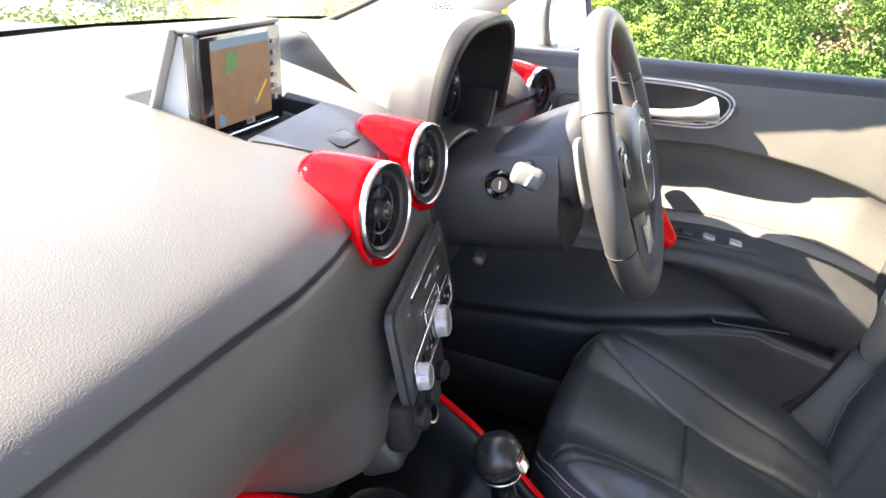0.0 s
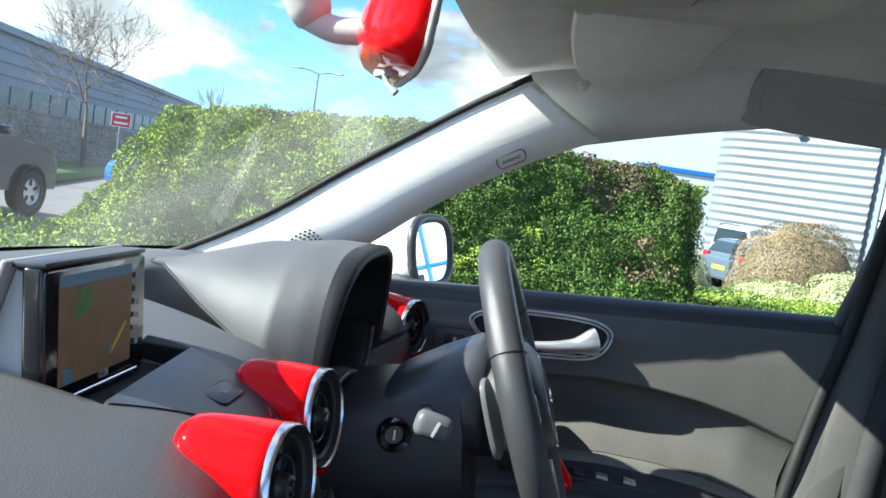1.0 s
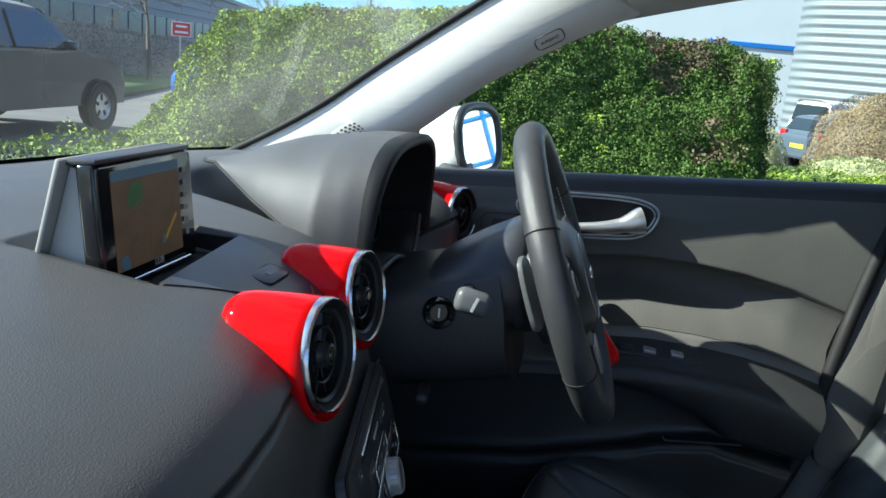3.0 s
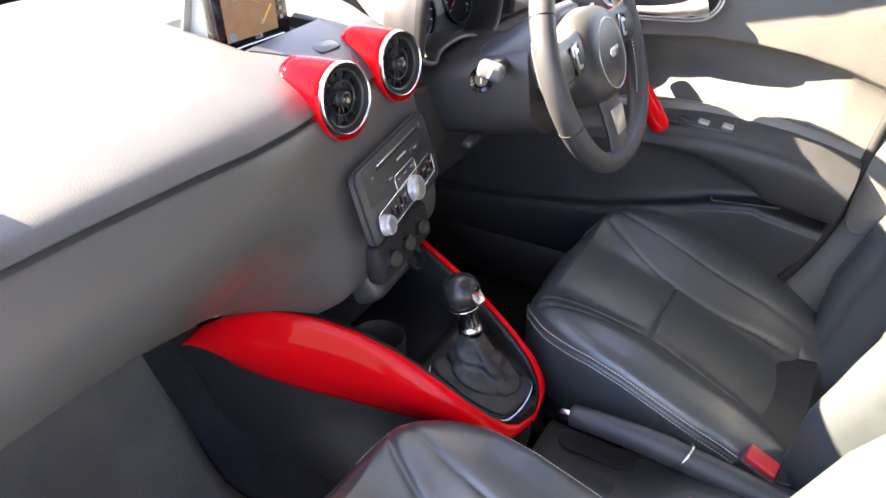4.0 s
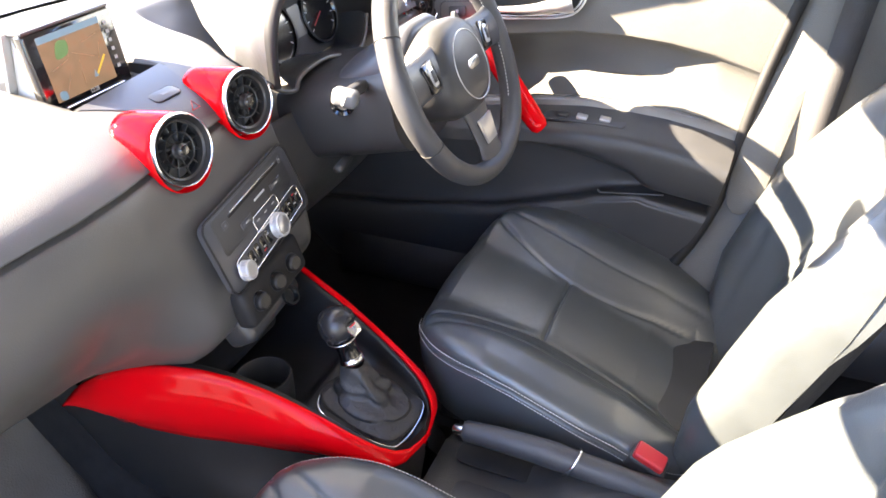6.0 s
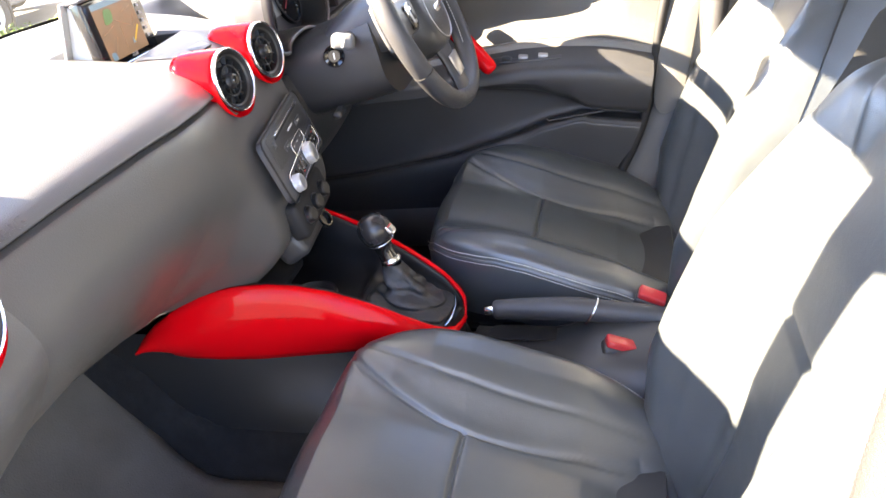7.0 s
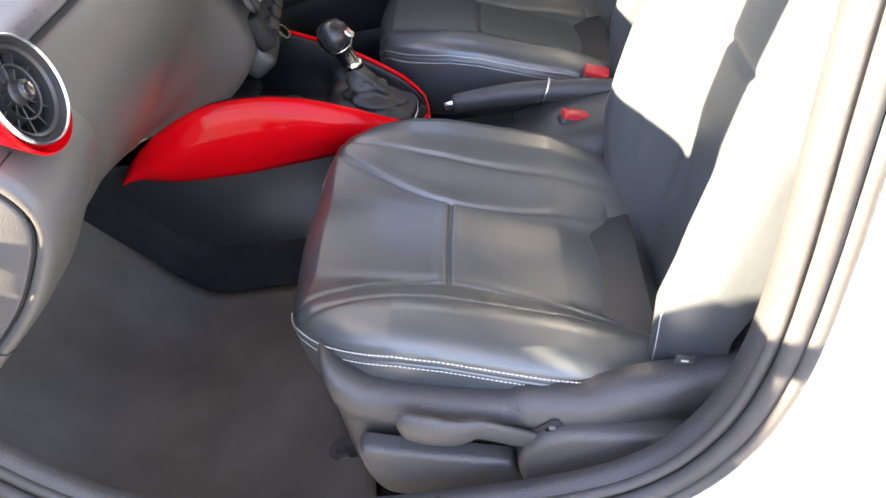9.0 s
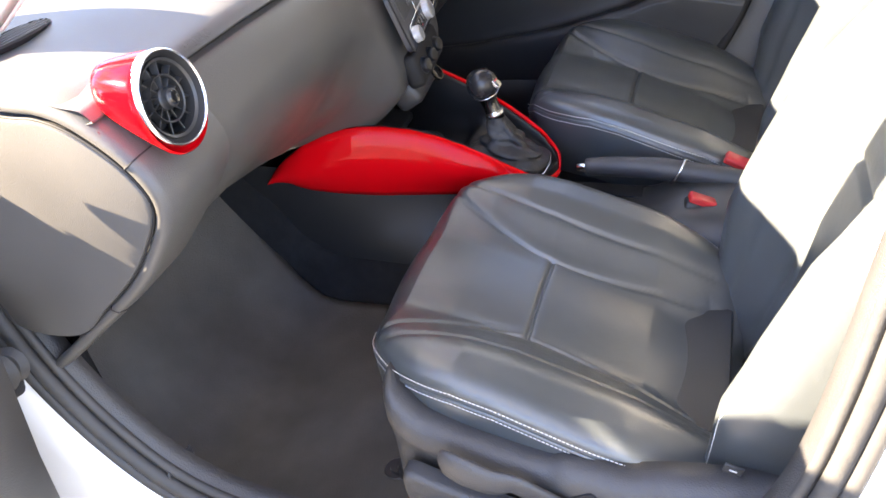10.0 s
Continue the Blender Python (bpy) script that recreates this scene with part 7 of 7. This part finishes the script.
# bare trees
def tree(base, height, seed, label, spread=0.55, levels=5):
    t = thing("tree", label, "tree", "bare trees")
    rng = np.random.default_rng(seed)
    verts, faces = [], []

    def limb(a, d, length, r0, r1, bend):
        steps = 4
        p = np.array(a, float)
        rings = []
        d = np.array(d, float)
        for i in range(steps + 1):
            r = max(0.007, r0 + (r1 - r0) * i / steps)
            s = np.cross(d, (0.3, 0.8, 0.1))
            s /= np.linalg.norm(s)
            w = np.cross(d, s)
            rings.append([p + r * (s * math.cos(q) + w * math.sin(q)) for q in np.linspace(0, 2 * math.pi, 6, endpoint=False)])
            if i < steps:
                p = p + d * length / steps
                d = d + rng.normal(0, bend, 3)
                d /= np.linalg.norm(d)
        k = len(verts)
        for ring in rings:
            verts.extend(ring)
        for i in range(steps):
            for j in range(6):
                faces.append((k + i * 6 + j, k + i * 6 + (j + 1) % 6, k + i * 6 + 6 + (j + 1) % 6, k + i * 6 + 6 + j))
        return p, d

    trunk_end, d0 = limb(base, (0.02, 0.01, 1), height * 0.30, height * 0.017, height * 0.012, 0.03)
    link_mesh("trunk", verts, faces, BARK, t, "grey-brown trunk")
    verts, faces = [], []
    todo = [(trunk_end, d0, height * 0.20, height * 0.010, 0)]
    while todo:
        a, d, ln, r, lev = todo.pop()
        e, dd = limb(a, d, ln, r, r * 0.62, 0.10)
        if lev >= levels:
            continue
        for c in range(4 if lev < 2 else 3 if lev < 4 else 2 + (rng.random() < 0.5)):
            ax = rng.normal(0, 1, 3)
            nd = dd + spread * ax / np.linalg.norm(ax) * (1.3 if c else 0.35) + np.array((0, 0, 0.22))
            nd /= np.linalg.norm(nd)
            st = a + (e - a) * rng.uniform(0.45, 1.0) if c else e
            todo.append((st, nd, ln * rng.uniform(0.68, 0.9), r * (0.66 if c == 0 else 0.5), lev + 1))
    link_mesh("crown", verts, faces, BARK, t, "bare spreading branches")
    return t


tree((29.3, 18.2, ground_z(29.3)), 7.0, 12, "bare leafless tree behind the far hedge", 0.85, 6)
tree((60.0, 19.5, ground_z(60)), 8.6, 4, "bare leafless tree far behind the hedge", levels=4)
tree((64.0, 27.0, ground_z(64)), 9.0, 6, "bare leafless tree beside the grey building", levels=4)
tree((70.0, 31.0, ground_z(70)), 9.0, 7, "bare leafless tree beside the grey building", levels=4)
tree((58.0, 14.5, ground_z(58)), 7.2, 8, "bare leafless tree far behind the hedge", levels=4)

# street lamp with two heads
lampp = thing("street_lamp", "tall grey street lamp with two flat heads", "street lamp")
LX, LY = 47.5, 14.3
tube("pole", [(LX, LY, ground_z(LX)), (LX, LY, 3.0), (LX, LY, 6.2)], (0.11, 0.09, 0.06), POLE, lampp)
for sx in (-1, 1):
    dx, dy = 0.29 * sx, -0.95 * sx
    tube("arm", smooth_line([(LX, LY, 6.15), (LX + dx * 0.5, LY + dy * 0.5, 6.32), (LX + dx * 1.1, LY + dy * 1.1, 6.36)], 4), 0.035, POLE, lampp)
    part("lamp_head", rbox((0.22, 0.62, 0.12), 0.05, 3, pose(LX + dx * 1.3, LY + dy * 1.3, 6.37, 0, 0, -17)), POLE, lampp)

# red roadside sign
sign = thing("road_sign", "red rectangular roadside sign with white lettering on a post", "road sign")
SX, SY = 20.35, 11.85
snm = axes((SX, SY, 1.27), (-0.86, -0.51, 0))
tube("post", [(SX + 0.05, SY + 0.03, ground_z(SX)), (SX + 0.05, SY + 0.03, 1.45)], 0.035, POLE, sign)
part("panel", slab(rounded(0.52, 0.40, 0.03), 0.02, snm, 0.004), SIGN_WHITE, sign)
part("red_face", slab(rounded(0.48, 0.36, 0.025), 0.004, snm @ pose(0, 0, 0.0205)), SIGN_RED, sign)
part("text_bar", rbox((0.30, 0.055, 0.003), 0, 1, snm @ pose(0, 0.08, 0.026)), SIGN_WHITE, sign)
part("text_bar", rbox((0.36, 0.055, 0.003), 0, 1, snm @ pose(0, -0.08, 0.026)), SIGN_WHITE, sign)

# grey building beyond the trees
gb = thing("office_building", "long low grey clad building behind the trees", "building")
A_, B_ = np.array((47.0, 31.5)), np.array((104.0, 47.0))
A_ = A_ - (B_ - A_) * 0.45
dirb = (B_ - A_) / np.linalg.norm(B_ - A_)
lenb = np.linalg.norm(B_ - A_)
angb = math.degrees(math.atan2(dirb[1], dirb[0]))
base_m = pose(A_[0], A_[1], ground_z(60), 0, 0, angb)
part("wall", rbox((lenb, 12, 7.4), 0.02, 1, base_m @ pose(lenb / 2, 6, 3.7)), CLAD_GREY, gb)
part("roof_edge", rbox((lenb + 0.4, 0.5, 0.4), 0.02, 1, base_m @ pose(lenb / 2, -0.12, 7.3)), CLAD_GREY, gb)
for i in range(26):
    part("window", rbox((lenb / 26 - 0.5, 0.1, 1.5), 0.02, 1, base_m @ pose((i + 0.5) * lenb / 26, -0.02, 3.6)), WINDOW_FAR, gb)
for z in (4.9, 5.6, 6.3):
    part("cladding_rail", rbox((lenb, 0.12, 0.08), 0.01, 1, base_m @ pose(lenb / 2, -0.05, z)), CLAD_GREY, gb)

# corrugated white building
wb = thing("warehouse", "white corrugated warehouse with smooth panels at one end", "building")
P1, P2 = np.array((28.6, -5.9)), np.array((24.9, -10.5))
dw = (P2 - P1) / np.linalg.norm(P2 - P1)
nw = np.array((-dw[1], dw[0]))
if nw[0] > 0:
    nw = -nw
rows = []
zs = np.arange(-1.2, 8.0, 0.05)
plan = [P1 - nw * 2.6] + [P1 - nw * 1.3 + (-dw * 1.3 * math.cos(a) + nw * 1.3 * math.sin(a)) + dw * 1.3 for a in np.linspace(0, math.pi / 2, 8)]
plan += [P1 + dw * (1.3 + t) for t in np.linspace(0.2, np.linalg.norm(P2 - P1) - 1.5, 8)]
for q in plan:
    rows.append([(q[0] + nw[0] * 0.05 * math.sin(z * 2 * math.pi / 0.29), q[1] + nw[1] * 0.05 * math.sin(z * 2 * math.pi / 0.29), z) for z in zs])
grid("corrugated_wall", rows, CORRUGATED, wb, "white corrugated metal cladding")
angw = math.degrees(math.atan2(dw[1], dw[0]))
pb = pose(P2[0], P2[1], -1.2, 0, 0, angw)
for i in range(4):
    for j in range(6):
        part("panel", rbox((2.9, 0.06, 1.48), 0.01, 1, pb @ pose(0.10 + 1.5 + i * 3.0, 0.02, 0.78 + j * 1.55)), CLAD_PANEL, wb)
        if i > 0:
            part("blue_frame", rbox((0.14, 0.14, 1.55), 0.02, 1, pb @ pose(0.10 + i * 3.0, -0.02, 0.78 + j * 1.55)), BLUE_TRIM, wb)
            part("blue_frame", rbox((2.86, 0.14, 0.12), 0.02, 1, pb @ pose(1.60 + i * 3.0, -0.02, 1.55 + j * 1.55)), BLUE_TRIM, wb)
part("corner_post", rbox((0.16, 0.12, 9.2), 0.02, 1, pb @ pose(0.05, 0.0, 4.6)), CORRUGATED, wb)
part("inner_wall", rbox((16, 0.3, 9.2), 0.02, 1, pb @ pose(4.5, 0.32 if (pb.to_3x3() @ Vector((0, 1, 0))).x > 0 else -0.32, 4.6)), CLAD_GREY, wb)
wl_m = Vector((*(P1 + dw * 3.2 + nw * 0.12), 4.4))
part("wall_lamp", rbox((0.25, 0.35, 0.18), 0.04, 2, pose(*wl_m, 0, 0, angw)), POLE, wb)
w2 = thing("office_building", "pale building with a blue band behind the hedge", "building")
part("wall", rbox((0.5, 14, 9.5), 0.02, 1, pose(40, -5.5, 3.2)), CLAD_PANEL, w2)
part("blue_band", rbox((0.1, 5, 0.22), 0.02, 1, pose(39.7, -7.4, 3.3)), BLUE_TRIM, w2)


# parked cars
def parked_car(pos, heading, paint, label, length=3.95, width=1.70, height=1.48, van=False):
    c = thing("parked_car", label, "car", "parked cars")
    m = pose(pos[0], pos[1], ground_z(pos[0]), 0, 0, heading)
    L, H, W = length, height, width / 2
    if van:
        prof = [(-0.5, 0.22), (-0.5, 0.60), (-0.49, 0.80), (-0.485, 0.97), (-0.46, 1.0), (0.10, 1.0), (0.18, 0.97), (0.30, 0.66), (0.42, 0.58), (0.49, 0.46), (0.5, 0.22)]
    else:
        prof = [(-0.485, 0.20), (-0.50, 0.36), (-0.495, 0.60), (-0.470, 0.66), (-0.425, 0.92), (-0.38, 0.98), (-0.20, 1.0), (0.00, 0.985), (0.08, 0.94), (0.22, 0.67), (0.38, 0.60), (0.46, 0.52), (0.495, 0.38), (0.49, 0.20)]
    pl = smooth_line(prof, 4)
    rows = []
    belt = 0.63
    for u in np.linspace(-1, 1, 17):
        row = []
        for x, z in pl:
            tuck = 1 - 0.22 * max(0, (z - belt)) / (1 - belt) - 0.06 * abs(x * 2) ** 4
            row.append(tuple(m @ Vector((x * L * (1 - 0.02 * abs(u) ** 3), u * W * tuck, z * H * (1 - 0.045 * abs(u) ** 4 * (z > 0.5))))))
        rows.append(row)
    rows = np.array(rows)
    grid("body", rows, paint, c, close_v=False)
    for sgn in (-1, 1):
        side = [tuple(m @ Vector((x * L * 0.98, sgn * W * (1 - 0.22 * max(0, (z - belt)) / (1 - belt) - 0.06 * abs(x * 2) ** 4), z * H * 0.955 if z > 0.5 else z * H))) for x, z in pl]
        bm = bmesh.new()
        bm.faces.new([bm.verts.new(v) for v in side])
        bmesh.ops.triangulate(bm, faces=bm.faces[:])
        part("side", bm, paint, c, smooth=False)
        wz0, wz1 = 0.655, 0.915
        if van:
            wins = [[(0.05, wz0), (0.24, wz0), (0.14, 0.90), (0.05, 0.92)]]
        else:
            wins = [[(-0.10, wz0), (0.155, wz0), (0.045, 0.90), (-0.10, wz1)], [(-0.34, wz0), (-0.115, wz0), (-0.115, wz1), (-0.30, 0.90)]]
        for wv in wins:
            bm = bmesh.new()
            f = bm.faces.new([bm.verts.new(m @ Vector((x * L, sgn * (W * (1 - 0.22 * max(0, (z - belt)) / (1 - belt) - 0.06 * abs(x * 2) ** 4) + 0.012), z * H))) for x, z in wv])
            part("side_window", bm, CAR_GLASS, c, smooth=False)
        for wx in (-0.31, 0.325):
            wm = m @ pose(wx * L, sgn * (W - 0.09), 0.31) @ pose(0, 0, 0, 90, 0, 0)
            ty = part("wheel", lathe([(0.19, -0.10), (0.30, -0.095), (0.315, -0.06), (0.315, 0.06), (0.30, 0.095), (0.19, 0.10)], wm, 28), TYRE, c)
            part("rim", lathe([(0.0, 0.06 * sgn * -1), (0.06, 0.075 * -sgn), (0.17, 0.07 * -sgn), (0.20, 0.095 * -sgn)], wm, 20), RIM_M, ty)
            for kk in range(5):
                part("rim_gap", rbox((0.05, 0.09, 0.01), 0.01, 1, wm @ pose(0, 0, 0.078 * -sgn, 0, 0, 72 * kk) @ pose(0, 0.12, 0)), TYRE, ty)
            part("wheel_arch", lathe([(0.32, 0.05 * -sgn), (0.36, 0.098 * -sgn), (0.32, 0.098 * -sgn)], wm, 28), TYRE, c)
        part("tail_lamp", rbox((0.10, 0.22, 0.26), 0.03, 2, m @ pose(-0.475 * L, sgn * (W - 0.16), 0.60 * H)), TAIL, c)
        part("head_lamp", rbox((0.30, 0.24, 0.12), 0.04, 2, m @ pose(0.425 * L, sgn * (W - 0.20), 0.49 * H, 0, 14, sgn * 18)), RIM_M, c)
        part("wing_mirror", rbox((0.10, 0.18, 0.12), 0.04, 2, m @ pose(0.14 * L, sgn * (W + 0.04), 0.68 * H)), paint, c)
    for nm, pts in (("rear_window", [(-0.462, 0.70), (-0.428, 0.90)]), ("windscreen", [(0.205, 0.70), (0.095, 0.925)])):
        if van and nm == "rear_window":
            pts = [(-0.494, 0.66), (-0.488, 0.90)]
        if van and nm == "windscreen":
            pts = [(0.285, 0.70), (0.195, 0.94)]
        off = 0.02 if nm == "windscreen" else -0.02
        bm = bmesh.new()
        (xa, za), (xb, zb) = pts
        bm.faces.new([bm.verts.new(m @ Vector((xx * L + off, yy * W, z * H + 0.015))) for xx, yy, z in ((xa, -0.80, za), (xa, 0.80, za), (xb, 0.68, zb), (xb, -0.68, zb))])
        part(nm, bm, CAR_GLASS, c, smooth=False)
    part("number_plate", rbox((0.02, 0.50, 0.11), 0.004, 1, m @ pose(-0.503 * L, 0, 0.42 * H)), PLATE, c)
    part("bumper", rbox((0.16, width * 0.94, 0.24), 0.06, 3, m @ pose(-0.475 * L, 0, 0.29 * H)), paint, c)
    return c


PAINT_GREY = material("grey_blue_car_paint", (0.09, 0.12, 0.15), 0.25, var=0.05, coat=0.8)
PAINT_DARK = material("dark_car_paint", (0.032, 0.044, 0.052), 0.22, var=0.05, coat=0.6, spec=0.5)
PAINT_BLUE = material("bright_blue_car_paint", (0.02, 0.16, 0.62), 0.22, var=0.05, coat=0.8)
PAINT_SILVER = material("silver_car_paint", (0.45, 0.48, 0.52), 0.28, metal=0.6, var=0.05, coat=0.6)
parked_car((22.4, -7.0), 118 + 180, PAINT_GREY, "grey-blue hatchback parked by the warehouse, yellow plate", 3.9)
parked_car((24.0, -3.6), 118 + 180, PAINT_SILVER, "silver hatchback parked by the warehouse", 4.0)
parked_car((24.6, -7.9), 118 + 180, WHITE, "white van parked beside the warehouse", 4.4, 1.75, 1.95, van=True)
parked_car((8.0, 7.8), 3, PAINT_DARK, "dark hatchback parked across the car park", 4.2, 1.78, 1.64)
parked_car((21.8, 11.3), 188, PAINT_BLUE, "bright blue car on the road beyond the hedge", 4.0)

# own exterior mirror and bonnet edge of the car
em = thing("exterior_mirror", "white exterior mirror of the car on the driver door", "mirror")
xm = axes((0.885, 0.475, 1.022), (-0.26, -0.945, 0.20))
rows = []
for h, k_ in ((0.004, 0.97), (0.0, 1.0), (-0.02, 1.0), (-0.05, 0.93), (-0.085, 0.74), (-0.105, 0.45), (-0.112, 0.03)):
    rows.append([tuple(xm @ Vector((0.098 * k_ * math.copysign(abs(math.cos(a)) ** 0.65, math.cos(a)), 0.068 * k_ * math.copysign(abs(math.sin(a)) ** 0.7, math.sin(a)), h))) for a in np.linspace(0, 2 * math.pi, 48, endpoint=False)])
grid("shell", rows, WHITE, em, "white painted shell", close_v=True)
tube("rim", [tuple(xm @ Vector((0.094 * math.copysign(abs(math.cos(a)) ** 0.65, math.cos(a)), 0.064 * math.copysign(abs(math.sin(a)) ** 0.7, math.sin(a)), 0.004))) for a in np.linspace(0, 2 * math.pi, 48, endpoint=False)], 0.009, DARK, em, closed=True, sides=8)
part("mirror_glass", slab([(0.088 * math.copysign(abs(math.cos(a)) ** 0.65, math.cos(a)), 0.058 * math.copysign(abs(math.sin(a)) ** 0.7, math.sin(a))) for a in np.linspace(0, 2 * math.pi, 48, endpoint=False)], 0.002, xm @ pose(0, 0, 0.004)), MIRROR, em, "mirror glass")
part("mirror_foot", rbox((0.14, 0.06, 0.035), 0.012, 3, pose(0.78, 0.50, 0.962, 0, -8, 0)), DARK, em)
bon = thing("bonnet", "white painted bonnet of the car below the windscreen", "car body", kind="structure")
rows = [[(x, y, 0.935 - 0.10 * (y - 1.0) ** 1.4 - 0.05 * (x / 0.7) ** 4) for x in np.linspace(-0.72, 0.72, 15)] for y in np.linspace(1.06, 1.85, 10)]
grid("bonnet_skin", rows, DARK, bon, thick=0.01)
rows = [[(sx, y, z) for z in (0.25, 0.55, top)] for y, sx, top in ((0.80, 0.80, 0.90), (1.1, 0.815, 0.865), (1.3, 0.82, 0.84), (1.85, 0.74, 0.79))]
grid("wing_skin", rows, WHITE, bon, thick=0.01)
rows = [[(-sx, y, z) for z in (0.25, 0.55, 0.90)] for y, sx in ((0.93, 0.78), (1.3, 0.82), (1.85, 0.74))]
grid("wing_skin", rows, WHITE, bon, thick=0.01)
side_r = grid("body_side", [[(0.72 + 0.10 * math.sin(math.pi * q), y, 0.25 + 0.73 * q) for q in np.linspace(0, 1, 8)] for y in np.linspace(-1.6, 0.80, 10)], WHITE, thick=0.01)
tagged(side_r, "white painted driver side of the car body", "car body", kind="structure")


# building behind the car, seen in the exterior mirror
rb = thing("office_building", "white building with blue window frames behind the car", "building")
part("wall", rbox((16, 0.4, 7), 0.02, 1, pose(6, -24, 2.7)), CLAD_PANEL, rb)
for i in range(8):
    for j in range(3):
        w = part("window", rbox((1.7, 0.1, 1.7), 0.02, 1, pose(-1.0 + 2.0 * i, -23.76, 0.9 + 2.1 * j)), WINDOW_FAR, rb)
        part("window_frame", rbox((0.22, 0.14, 2.1), 0.02, 1, pose(-2.0 + 2.0 * i, -23.72, 0.9 + 2.1 * j)), BLUE_TRIM, w)
        part("window_frame", rbox((2.0, 0.14, 0.22), 0.02, 1, pose(-1.0 + 2.0 * i, -23.72, 1.95 + 2.1 * j)), BLUE_TRIM, w)

# open passenger door, swung forward on its hinge; out of view, it shades the seat
pd = thing("door_2", "open white passenger door swung out on its hinge", "car door", kind="structure")
DM = pose(-0.765, 0.660, 0, 0, 0, -76)
rows = []
for y in np.linspace(0, -0.98, 12):
    rows.append([tuple(DM @ Vector((-0.055 - 0.045 * math.sin(math.pi * q), y, 0.27 + 0.70 * q))) for q in np.linspace(0, 1, 9)])
grid("outer_skin", rows, WHITE, pd, thick=0.004)
rows = []
for y in np.linspace(-0.06, -0.97, 12):
    rows.append([tuple(DM @ Vector((0.03 + dx, y, z))) for dx, z in ((-0.03, 0.29), (0.0, 0.45), (0.02, 0.60), (0.05, 0.76), (0.01, 0.80), (0.0, 0.92), (-0.02, 0.985), (-0.10, 0.985))])
grid("inner_panel", rows, GREY_TRIM, pd, thick=0.004)
fp = smooth_line([(0.0, -0.02, 0.98), (0.03, -0.22, 1.14), (0.07, -0.45, 1.28), (0.09, -0.70, 1.345), (0.08, -0.95, 1.34), (0.03, -0.98, 1.15), (0.0, -0.975, 0.98)], 6)
tube("window_frame", [tuple(DM @ Vector(q)) for q in fp], 0.018, SEAL, pd)
# its mirror and corner piece, unseen, raised and enlarged to shadow the passenger seat
sail = [(-0.03, -0.02, 0.975), (-0.03, -0.20, 0.985), (0.0, -0.20, 1.16), (-0.015, -0.10, 1.13), (-0.03, -0.03, 1.03)]
bm = bmesh.new()
bm.faces.new([bm.verts.new(DM @ Vector(q)) for q in sail])
ext = bmesh.ops.extrude_face_region(bm, geom=bm.faces[:])
bmesh.ops.translate(bm, vec=DM.to_3x3() @ Vector((-0.02, 0, 0)), verts=[g for g in ext["geom"] if isinstance(g, bmesh.types.BMVert)])
part("shade_corner", bm, DARK, pd, "unseen opaque corner added to shade the seat", smooth=False)
part("shade_mirror", rbox((0.215, 0.12, 0.170), 0.05, 4, DM @ pose(-0.090, -0.165, 1.095)), WHITE, pd, "unseen white mirror housing raised to shade the seat")
